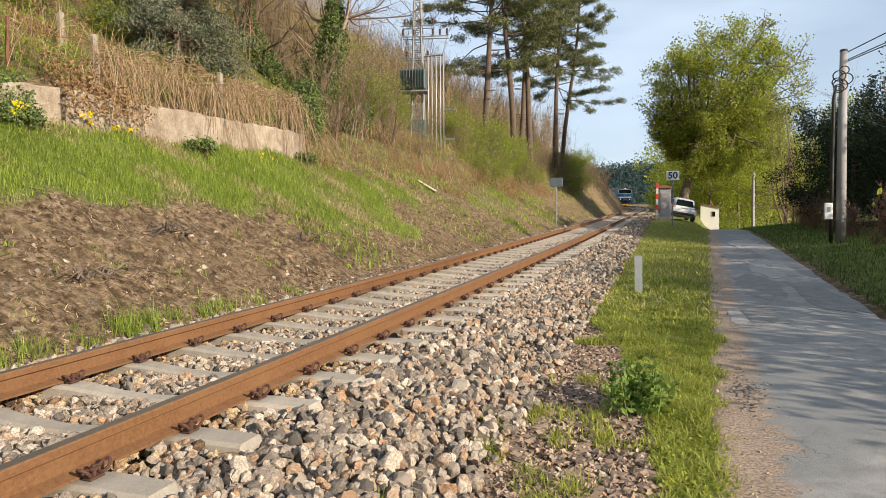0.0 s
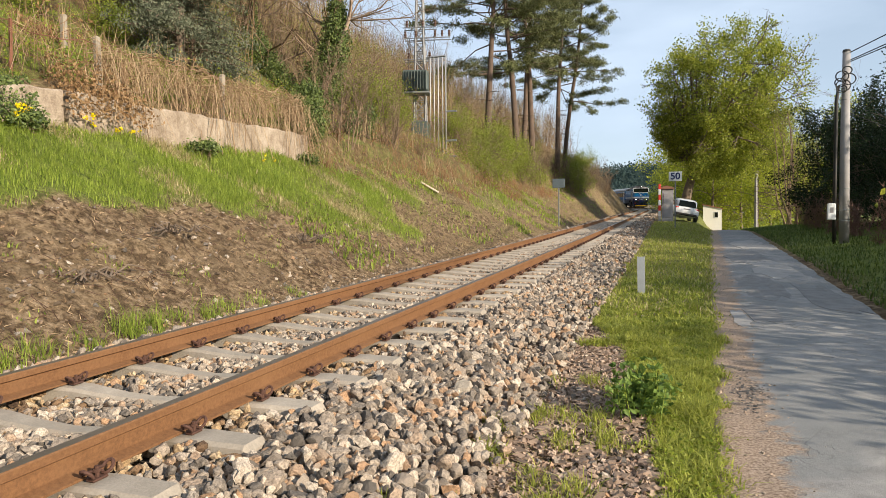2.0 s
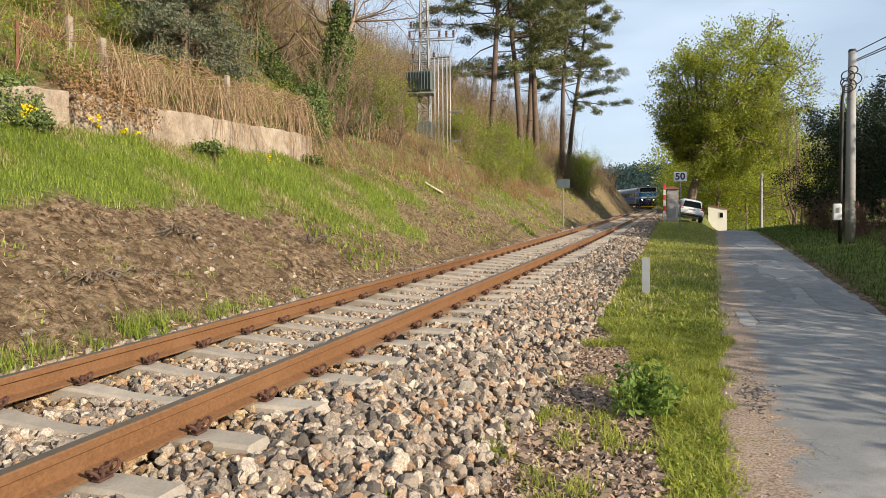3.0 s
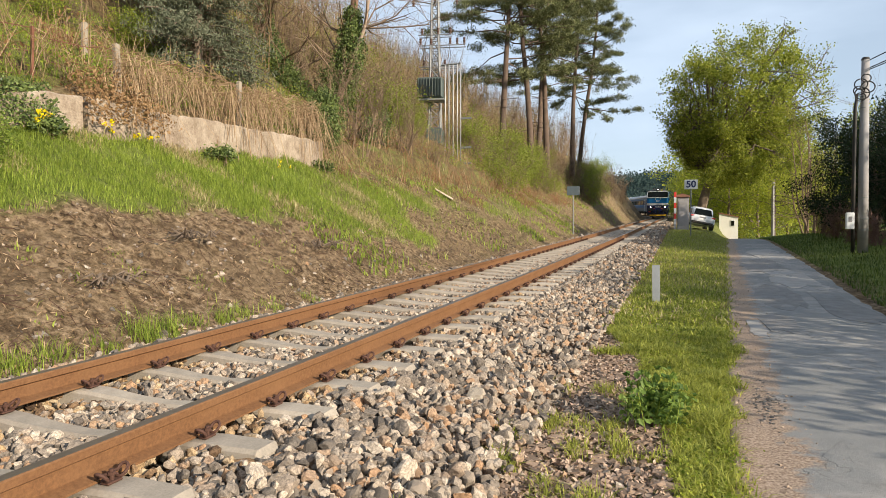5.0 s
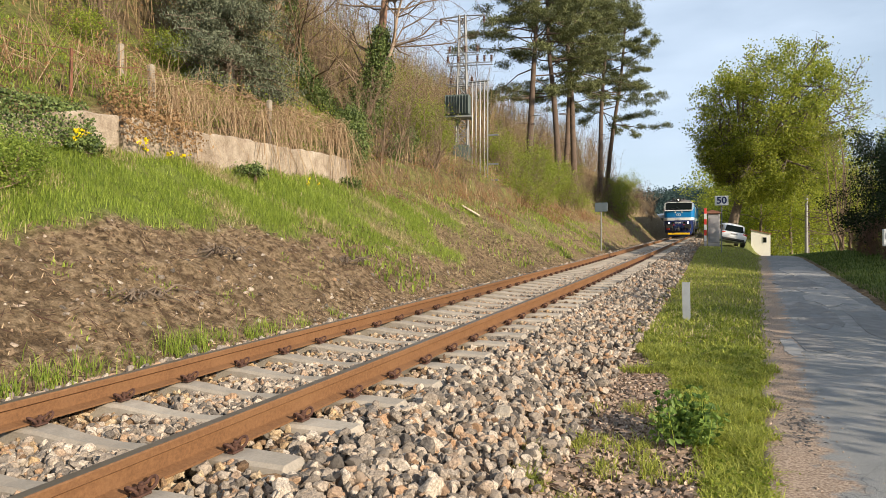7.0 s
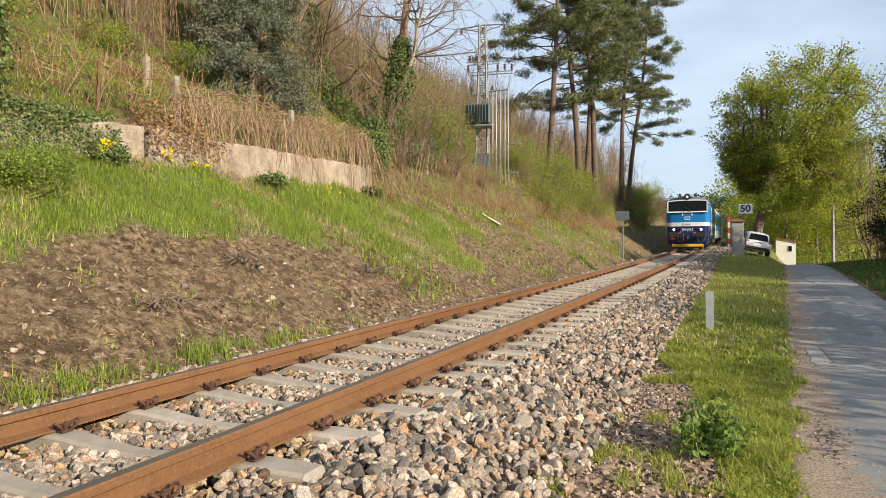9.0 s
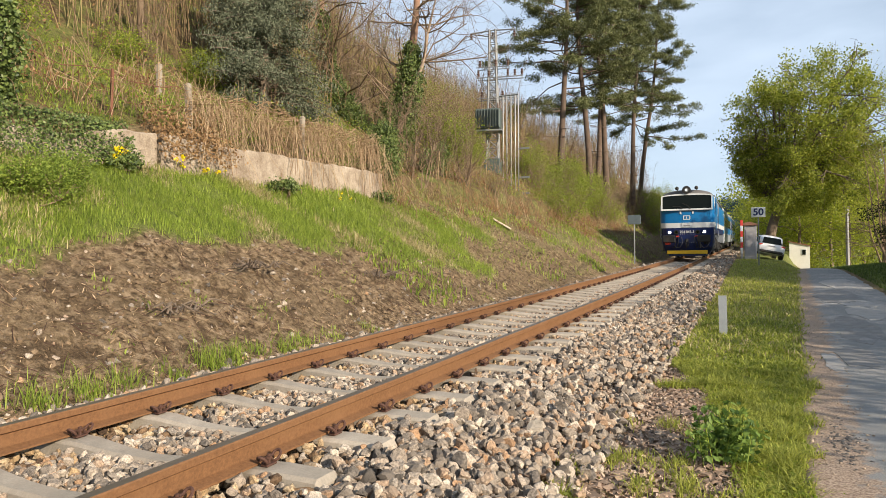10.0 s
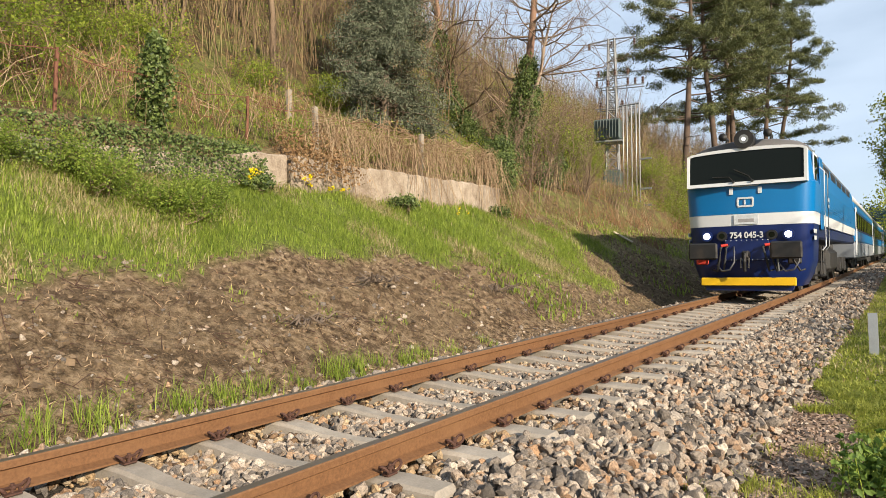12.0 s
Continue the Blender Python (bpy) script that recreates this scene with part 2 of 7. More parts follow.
def foliage(name, dark, light, rough=0.55, through_light=0.35, hue=None):
    """Leaf colours that differ from leaf to leaf, with some light passing through."""
    n = Nodes(name)
    r = n.node("NewGeometry").outputs["Random Per Island"]
    stops = [(0.0, dark), (1.0, light)] if hue is None else [(0.0, dark), (0.75, light), (1.0, hue)]
    c = n.ramp(r, stops)
    c = n.mix(n.ramp(n.noise(0.45, 3), [(0.35, 0.0), (0.65, 0.25)]), c, tuple(0.6 * q for q in dark))
    n.done(c, rough, 0, 0.3)
    tr = n.node("BsdfTranslucent", Color=c)
    mx = n.node("MixShader", Fac=through_light)
    n.t.links.new(n.b.outputs[0], mx.inputs[1])
    n.t.links.new(tr.outputs[0], mx.inputs[2])
    out = n.t.nodes["Material Output"]
    n.t.links.new(mx.outputs[0], out.inputs["Surface"])
    return n.m


def ground_material():
    """Soil, grass ground, leaf litter, dusty ballast bed darkened as gap shade: laid out by the zone attribute of the
    ground.
    """
    n = Nodes("ground_soil")
    zone = n.t.nodes.new("ShaderNodeAttribute")
    zone.attribute_name = "zone"
    sep = n.node("SeparateColor", Color=zone.outputs["Color"])
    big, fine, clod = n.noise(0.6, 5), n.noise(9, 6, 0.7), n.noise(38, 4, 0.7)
    # Low noise, also the bump's hollows, goes near black: crevice shade put into colour.
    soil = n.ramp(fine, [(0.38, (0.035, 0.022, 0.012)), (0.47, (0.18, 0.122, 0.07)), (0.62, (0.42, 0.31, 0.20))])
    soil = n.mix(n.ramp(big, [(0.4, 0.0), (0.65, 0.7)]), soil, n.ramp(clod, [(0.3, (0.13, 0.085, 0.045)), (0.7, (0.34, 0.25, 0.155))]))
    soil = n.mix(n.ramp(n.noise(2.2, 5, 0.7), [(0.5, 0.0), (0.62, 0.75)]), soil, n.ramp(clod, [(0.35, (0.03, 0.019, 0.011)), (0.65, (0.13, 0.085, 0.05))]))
    grass = n.ramp(fine, [(0.3, (0.09, 0.125, 0.028)), (0.7, (0.26, 0.30, 0.075))])
    litter = n.ramp(fine, [(0.3, (0.06, 0.042, 0.022)), (0.55, (0.16, 0.11, 0.055)), (0.75, (0.30, 0.22, 0.12))])
    litter = n.mix(n.ramp(n.noise(1.3, 4), [(0.45, 0.0), (0.6, 0.6)]), litter, grass)
    # Bed between the stones, toned down to stand for the shade in gaps.
    shaded_dust = n.ramp(clod, [(0.3, (0.04, 0.033, 0.027)), (0.7, (0.14, 0.118, 0.095))])
    c = n.mix(sep.outputs[0], soil, grass)
    c = n.mix(sep.outputs[1], c, litter)
    c = n.mix(sep.outputs[2], c, shaded_dust)
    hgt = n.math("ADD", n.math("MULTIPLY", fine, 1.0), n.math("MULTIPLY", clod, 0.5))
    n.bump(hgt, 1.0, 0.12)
    return n.done(c, 0.95, 0, 0.15)


def asphalt_material():
    n = Nodes("worn_asphalt")
    fine, mid, big = n.noise(140, 2), n.noise(5, 5, 0.65), n.noise(0.5, 4)
    c = n.ramp(mid, [(0.32, (0.19, 0.18, 0.172)), (0.5, (0.30, 0.285, 0.27)), (0.68, (0.39, 0.37, 0.345))])
    c = n.mix(n.ramp(big, [(0.48, 0.0), (0.53, 0.75)]), c, n.ramp(fine, [(0.3, (0.13, 0.145, 0.145)), (0.7, (0.26, 0.255, 0.25))]))
    c = n.mix(0.3, c, n.ramp(fine, [(0.35, 0.09), (0.65, 0.30)]))
    cell = n.t.nodes.new("ShaderNodeTexVoronoi")
    cell.feature = "DISTANCE_TO_EDGE"
    n.put(cell.inputs["Scale"], 0.8)
    wob = n.node("VectorMath", )
    wob.operation = "ADD"
    n.put(wob.inputs[0], n.co)
    nz = n.node("TexNoise", Vector=n.co, Scale=3.0, Detail=4.0)
    n.put(wob.inputs[1], nz.outputs["Color"])
    n.put(cell.inputs["Vector"], wob.outputs[0])
    crack = n.ramp(cell.outputs["Distance"], [(0.0, 0.7), (0.008, 0.0)])
    crack = n.mix(1.0, crack, n.ramp(n.noise(0.9, 3), [(0.46, 0.0), (0.56, 1.0)]), "MULTIPLY")
    c = n.mix(crack, c, (0.035, 0.033, 0.032))
    edge = n.t.nodes.new("ShaderNodeAttribute")
    edge.attribute_name = "zone"
    grit = n.ramp(n.math("ADD", edge.outputs["Fac"], n.math("MULTIPLY", n.math("SUBTRACT", n.noise(3.0, 7, 0.75), 0.5), 2.4)), [(0.42, 0.0), (0.72, 1.0)])
    c = n.mix(grit, c, n.ramp(n.noise(60, 3), [(0.32, (0.15, 0.10, 0.072)), (0.5, (0.30, 0.22, 0.16)), (0.68, (0.45, 0.35, 0.275))]))
    n.bump(n.math("SUBTRACT", n.math("ADD", fine, n.math("MULTIPLY", mid, 2.0)), crack), 0.5, 0.012)
    return n.done(c, 0.85, 0, 0.3)


def stone_material(rusty=False):
    n = Nodes("rust_stained_stone" if rusty else "ballast_stone")
    r = n.node("NewGeometry").outputs["Random Per Island"]
    o = n.node("ObjectInfo").outputs["Random"]
    r = n.math("FRACT", n.math("ADD", r, o), 0)
    c = n.ramp(r, [(0.0, (0.07, 0.045, 0.03)), (0.3, (0.20, 0.125, 0.07)), (0.6, (0.36, 0.25, 0.14)), (0.85, (0.42, 0.33, 0.22)), (1.0, (0.12, 0.085, 0.06))] if rusty else [(0.0, (0.11, 0.095, 0.082)), (0.18, (0.20, 0.168, 0.14)), (0.42, (0.30, 0.245, 0.195)), (0.56, (0.33, 0.20, 0.115)), (0.68, (0.33, 0.27, 0.215)), (0.9, (0.47, 0.40, 0.325)), (1.0, (0.12, 0.10, 0.085))])
    c = n.mix(0.65, c, n.ramp(n.noise(65, 6, 0.78), [(0.36, 0.04), (0.5, 0.42), (0.64, 0.8)]), "OVERLAY")
    n.bump(n.noise(60, 5, 0.7), 0.7, 0.008)
    return n.done(c, 0.85, 0, 0.25)


def rust_material():
    n = Nodes("rusty_rail")
    a, b = n.noise(3, 5), n.noise(45, 4, 0.7)
    c = n.ramp(b, [(0.3, (0.115, 0.055, 0.025)), (0.7, (0.20, 0.10, 0.045))])
    c = n.mix(n.ramp(a, [(0.45, 0.0), (0.7, 0.6)]), c, (0.20, 0.105, 0.05))
    n.bump(b, 0.3, 0.004)
    return n.done(c, 0.75, 0.1, 0.3)


M = {}
M["ground"] = ground_material()
M["asphalt"] = asphalt_material()
M["stone"] = stone_material()
M["stone_rusty"] = stone_material(True)
M["rust"] = rust_material()
M["rail_top"] = plain("worn_rail_head", (0.17, 0.145, 0.125), 0.42, 0.6, 0.25, 2, 40, 0.1)
M["clip"] = plain("rusty_clip", (0.075, 0.034, 0.023), 0.8, 0.2, 0.3, 20, 90, 0.3)
M["concrete"] = plain("weathered_concrete", (0.35, 0.305, 0.25), 0.9, 0, 0.3, 3.5, 70, 0.35, each=0.2, stain=(0.26, 0.21, 0.165))
M["pole"] = plain("grey_concrete_pole", (0.28, 0.27, 0.275), 0.85, 0, 0.15, 3, 60, 0.25, stain=(0.25, 0.235, 0.225))
M["blue"] = plain("sky_blue_paint", (0.002, 0.135, 0.36), 0.28, 0, 0.07, 1.2, 30, 0.02)
M["navy"] = plain("navy_paint", (0.005, 0.015, 0.085), 0.34, 0, 0.12, 1.5, 30, 0.03)
M["white"] = plain("off_white_paint", (0.58, 0.59, 0.60), 0.35, 0, 0.06, 1.5, 30, 0.02)
M["grey_roof"] = plain("dusty_grey_roof", (0.11, 0.105, 0.105), 0.7, 0, 0.2, 2, 20, 0.1)
M["silver_roof"] = plain("silver_grey_roof", (0.42, 0.42, 0.43), 0.5, 0.2, 0.12, 2, 20, 0.1)
M["black"] = plain("dirty_black_steel", (0.014, 0.0135, 0.0135), 0.6, 0.1, 0.35, 6, 50, 0.2, stain=(0.04, 0.03, 0.024))
M["yellow"] = plain("yellow_paint", (0.72, 0.44, 0.012), 0.4, 0, 0.1, 3, 40, 0.05)
M["red"] = plain("red_paint", (0.55, 0.045, 0.03), 0.45, 0, 0.12, 4, 40, 0.05)
M["steel"] = plain("galvanised_steel", (0.19, 0.20, 0.205), 0.6, 0.2, 0.15, 5, 60, 0.1)
M["bark"] = plain("brown_bark", (0.155, 0.115, 0.085), 0.95, 0, 0.4, 3, 25, 0.9, each=0.35)
M["pine_bark"] = plain("pine_bark", (0.125, 0.086, 0.064), 0.95, 0, 0.4, 2, 14, 1.0, each=0.25)
M["thicket"] = foliage("thicket_stem", (0.11, 0.075, 0.045), (0.36, 0.245, 0.135), 0.9, 0.05, (0.27, 0.26, 0.10))
M["twig"] = plain("bare_twig", (0.225, 0.155, 0.10), 0.9, 0, 0.3, 2, 30, 0.3, each=0.45)
M["dry"] = foliage("dry_stems", (0.23, 0.14, 0.075), (0.58, 0.43, 0.27), 0.8, 0.15)
M["straw"] = foliage("bleached_straw", (0.30, 0.24, 0.11), (0.60, 0.52, 0.29), 0.8, 0.25)
M["grass"] = foliage("spring_grass", (0.15, 0.22, 0.03), (0.46, 0.54, 0.10), 0.6, 0.5)
M["verge"] = foliage("yellow_green_verge_grass", (0.19, 0.225, 0.035), (0.58, 0.59, 0.13), 0.6, 0.5)
M["leaf_spring"] = foliage("young_leaves", (0.12, 0.18, 0.02), (0.40, 0.45, 0.06), 0.5, 0.5)
M["leaf_tree"] = foliage("young_tree_leaves", (0.14, 0.185, 0.022), (0.46, 0.48, 0.07), 0.5, 0.58)
M["leaf_ivy"] = foliage("ivy_leaves", (0.035, 0.06, 0.016), (0.22, 0.28, 0.08), 0.45, 0.25)
M["needles"] = foliage("pine_needles", (0.06, 0.075, 0.028), (0.21, 0.22, 0.085), 0.6, 0.2)
M["spruce"] = foliage("grey_green_spruce", (0.055, 0.07, 0.04), (0.21, 0.225, 0.15), 0.7, 0.15)
# The blue-green tint puts the haze of distance into the leaf colour.
M["far_wood"] = foliage("haze_tinted_wood", (0.042, 0.072, 0.068), (0.062, 0.098, 0.088), 1.0, 0.45)


# ---- the ground ----
def steps(*runs):
    """Grid lines from runs of (start, end, step)."""
    out = []
    for a, b, d in runs:
        out += list(np.arange(a, b, d))
    return np.array(out + [runs[-1][1]])


def build_ground():
    ss = steps((-2500, -100, 300), (-100, -12, 11), (-12, 1.5, 0.5), (1.5, 17, 0.09), (17, 26, 0.22), (26, 60, 0.7), (60, 130, 2), (130, 260, 8), (260, 2900, 240))
    vs = steps((-2600, -200, 300), (-200, -30, 14), (-30, -11.2, 0.9), (-11.2, -4.6, 0.09), (-4.6, -2.0, 0.6), (-2.0, 3.2, 0.14), (3.2, 12, 0.5), (12, 60, 6), (60, 2700, 240))
    S, V = np.meshgrid(ss, vs, indexing="ij")
    Sc = np.clip(S, -80, 290)
    Z = ground_z(Sc, np.clip(V, -400, 60))
    P = world(S, V, Z)
    n, m = S.shape
    i = (np.arange(n - 1)[:, None] * m + np.arange(m - 1)[None]).ravel()
    F = np.stack([i, i + m, i + m + 1, i + 1], 1)[:, ::-1]
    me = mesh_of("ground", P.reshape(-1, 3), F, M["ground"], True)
    U = V - (track_v(Sc) + 3.302)
    edge = grass_edge(S, U)
    grass = np.clip((edge - U) / 0.25, 0, 1) * (U > -10.1) * bank_patch(S, U)
    litter = np.clip((-10.1 - U) / 0.5, 0, 1) + np.clip((S - 15 + 2 * wave(S, V, 0.7)) / 9, 0, 0.75) * (U < -5.3) * np.clip((-8.2 - U) / 1.2, 0.3, 1)
    l, r = road_left(Sc), road_right(Sc)
    verge = np.clip((U + 1.1 + 0.35 * wave(S, V, 1.9, 7)) / 0.3, 0, 1) * np.clip((l - V - 0.02 + 0.09 * wave(S, V, 2.1, 5)) / 0.12, 0, 1)
    grass = np.maximum(grass, verge * 0.8 * np.clip((V + 0.75) / 0.5 + np.clip((S - 7) / 2, 0, 1), 0.05, 1) * np.clip(0.6 + 0.6 * wave(S, V, 1.3, 9) + np.clip((S - 5) / 5, 0, 1), 0.1, 1))
    grass = np.maximum(grass, np.clip((V - r - 0.1) / 0.3, 0, 1))
    grass = grass * np.where(U < -5.3, np.clip((50 - S) / 15, 0.06, 1), 1)
    shaded_dust = np.clip((U + 5.3) / 0.3, 0, 1) * np.clip((-1.15 - U + 0.2 * wave(S, V, 2.3)) / 0.25, 0, 1)
    col = me.color_attributes.new("zone", "FLOAT_COLOR", "POINT")
    col.data.foreach_set("color", np.stack([np.clip(grass, 0, 1), np.clip(litter, 0, 1), shaded_dust, 1 + 0 * shaded_dust], -1).astype(np.float32).ravel())
    thing("ground", "sloping ground of bare soil, grass and leaf litter", "ground", data=me, kind="structure")


def lane_z(s, v):
    """Height of the asphalt: slightly crowned, a little uneven."""
    k = np.clip((v - road_left(s) - 0.2) / (road_right(s) - road_left(s) - 0.2), 0, 1)
    return rail_z(s) - 0.545 + 0.012 * wave(s, v, 1.6, 3) + 0.03 * np.sin(np.pi * k) - lane_drop(s)


def build_patches(road):
    """Old repairs: thin plates of darker or paler asphalt laid on the lane."""
    rng = np.random.default_rng(61)
    dark = plain("dark_patch_asphalt", (0.19, 0.183, 0.178), 0.9, 0, 0.3, 5, 120, 0.6)
    pale = plain("pale_patch_asphalt", (0.30, 0.285, 0.27), 0.9, 0, 0.2, 5, 120, 0.5)
    for s, v, ls, lv, m in ((9.9, 0.86, 0.75, 0.10, pale), (10.4, 1.16, 0.9, 0.22, dark), (13.6, 1.5, 1.9, 0.4, dark), (17.0, 2.2, 2.4, 0.5, pale), (12.2, 2.3, 2.0, 0.34, dark), (21.0, 1.9, 2.6, 0.55, dark), (26.0, 2.6, 3.2, 0.6, pale)):
        a = np.linspace(0, 2 * math.pi, 25)[:-1]
        c, q = np.cos(a), np.sin(a)
        rs = s + ls * np.sign(c) * np.abs(c) ** 0.6 * rng.uniform(0.7, 1.1, 24)
        rv = v + lv * np.sign(q) * np.abs(q) ** 0.6 * rng.uniform(0.7, 1.15, 24)
        S = np.concatenate([rs, s + 0.5 * (rs - s), [s], rs])
        V = np.concatenate([rv, v + 0.5 * (rv - v), [v], rv])
        lift = np.concatenate([np.full(49, 0.005), np.full(24, -0.01)])
        P = world(S, V, lane_z(S, V) + lift)
        j = np.arange(24)
        F = [(i, (i + 1) % 24, 24 + (i + 1) % 24, 24 + i) for i in j] + [(24 + i, 24 + (i + 1) % 24, 48) for i in j] + [(49 + i, 49 + (i + 1) % 24, (i + 1) % 24, i) for i in j]
        part("asphalt_patch", Geo().add(P, F), m, road, "pale asphalt patch" if m is pale else "dark asphalt patch")


def build_road():
    ss = steps((-40, 0, 1), (0, 14, 0.1), (14, 30, 0.3), (30, 120, 1.5))
    k = np.concatenate([np.linspace(0, 0.25, 16), np.linspace(0.25, 1, 13)[1:]])
    S = np.repeat(ss[:, None], len(k), 1)
    ragged = 0.20 + 0.025 * wave(ss, 0 * ss, 2.2) + 0.03 * wave(ss, 0 * ss, 6.1, 2)
    L, R = road_left(ss) - 0.06 + 0.02 * wave(ss, 0 * ss, 1.9, 8), road_right(ss) + 0.04 * wave(ss, 0 * ss, 3.1, 4)
    V = L[:, None] + (R - L)[:, None] * k
    Z = lane_z(S, V)
    Z[:, 0] -= 0.03
    Z[:, 1] -= 0.008
    Z += 0.006 * wave(S, V, 7, 3) * np.clip(1 - (V - L[:, None]) / 0.5, 0, 1)
    Z[:, -1] -= 0.05
    n, m = S.shape
    i = (np.arange(n - 1)[:, None] * m + np.arange(m - 1)[None]).ravel()
    F = np.stack([i, i + 1, i + m + 1, i + m], 1)
    me = mesh_of("road", world(S, V, Z).reshape(-1, 3), F, M["asphalt"], True)
    col = me.color_attributes.new("zone", "FLOAT_COLOR", "POINT")
    w = np.clip(1.25 - (V - L[:, None] - ragged[:, None]) / 0.36, 0, 2.2) + 0.5 * np.clip(1 - (R[:, None] - V) / 0.25, 0, 1)
    col.data.foreach_set("color", np.stack([w, w, w, 1 + 0 * w], -1).astype(np.float32).ravel())
    ob = thing("road", "narrow worn grey asphalt lane with cracks, patches and a sandy edge", "road", data=me, kind="structure")
    build_patches(ob)
    sol = ob.modifiers.new("thickness", "SOLIDIFY")
    sol.thickness, sol.offset = 0.05, -1
    rng = np.random.default_rng(77)
    n = 1800
    s = 2.2 + 16 * rng.random(n) ** 1.5
    v = road_left(s) + np.abs(rng.normal(0.0, 0.24, n))
    r = 0.003 + 0.011 * rng.random(n) ** 4
    q = rock_shape(rng, n) * r[:, None, None] + world(s, v, lane_z(s, v) + 0.2 * r)[:, None]
    thing("shoulder_grit", "small stones and grit on the dirt shoulder", "grit", data=mesh_of("shoulder_grit", q.reshape(-1, 3), (ICO_F[None] + 12 * np.arange(n)[:, None, None]).reshape(-1, 3), plain("sandy_grit", (0.40, 0.31, 0.235), 0.9, 0, 0.25, 8, 60, 0.3, island=0.5)), kind="stuff")


def build_pothole():
    """Crumbled asphalt at the lane's edge."""
    rng = np.random.default_rng(78)
    n = 170
    s, v = rng.normal(6.0, 0.33, n), rng.normal(0.60, 0.07, n)
    r = rng.uniform(0.006, 0.022, n)
    q = rock_shape(rng, n) * r[:, None, None] * np.array([1.2, 1.2, 0.5]) + world(s, v, lane_z(s, v))[:, None]
    thing("asphalt_crumbs", "dark broken asphalt crumbs at the lane's edge", "rubble", data=mesh_of("asphalt_crumbs", q.reshape(-1, 3), (ICO_F[None] + 12 * np.arange(n)[:, None, None]).reshape(-1, 3), plain("broken_asphalt", (0.13, 0.115, 0.105), 0.9, 0, 0.3, 8, 80, 0.4, island=0.5)), kind="stuff")


# ---- the track ----
RAIL = [(-0.036, 0), (-0.03, 0.0), (0.03, 0.0), (0.036, -0.008), (0.036, -0.042), (0.011, -0.055), (0.010, -0.13), (0.07, -0.15), (0.07, -0.162), (-0.07, -0.162), (-0.07, -0.15), (-0.010, -0.13), (-0.011, -0.055), (-0.036, -0.042), (-0.036, -0.008)][1:]


def build_rail(side):
    ss = steps((-6, 30, 0.5), (30, 110, 1.5), (110, 250, 2.5))
    vc = track_v(ss)
    dv = np.gradient(vc, ss)
    k = 1 / np.sqrt(1 + dv**2)
    n = len(RAIL)
    P = []
    for a, b in RAIL:
        off = side * GAUGE / 2 + a
        P.append(world(ss - off * dv * k, vc + off * k, rail_z(ss) + b))
    P = np.stack(P, 1).reshape(-1, 3)
    F, tops = [], []
    for i in range(len(ss) - 1):
        for j in range(n):
            F.append((i * n + j, (i + 1) * n + j, (i + 1) * n + (j + 1) % n, i * n + (j + 1) % n))
            tops.append(1 if j in (0,) else 0)
    F.append(tuple(range(n)))
    tops.append(0)
    rail = thing("rail", "rusty brown steel rail with a dull worn running surface", "rail", group="rails of the track")
    part("rail_body", Geo().add(P, [f for f, t in zip(F, tops) if not t]), M["rust"], rail, "rust-brown web and foot")
    part("running_surface", Geo().add(P, [f for f, t in zip(F, tops) if t]), M["rail_top"], rail, "dull grey worn running surface")
    return rail


SLEEPER_0, SLEEPER_STEP = 2.348, 0.647


def sleeper_pose(s):
    v = float(track_v(s))
    slope = float(track_v(s + 0.5) - track_v(s - 0.5))
    q = world(s, v, rail_z(s) - 0.165)
    return pose(*q, math.degrees(math.atan(0.037)), 0, -math.degrees(HEAD + math.atan(slope))) @ pose(0, 0, 0)


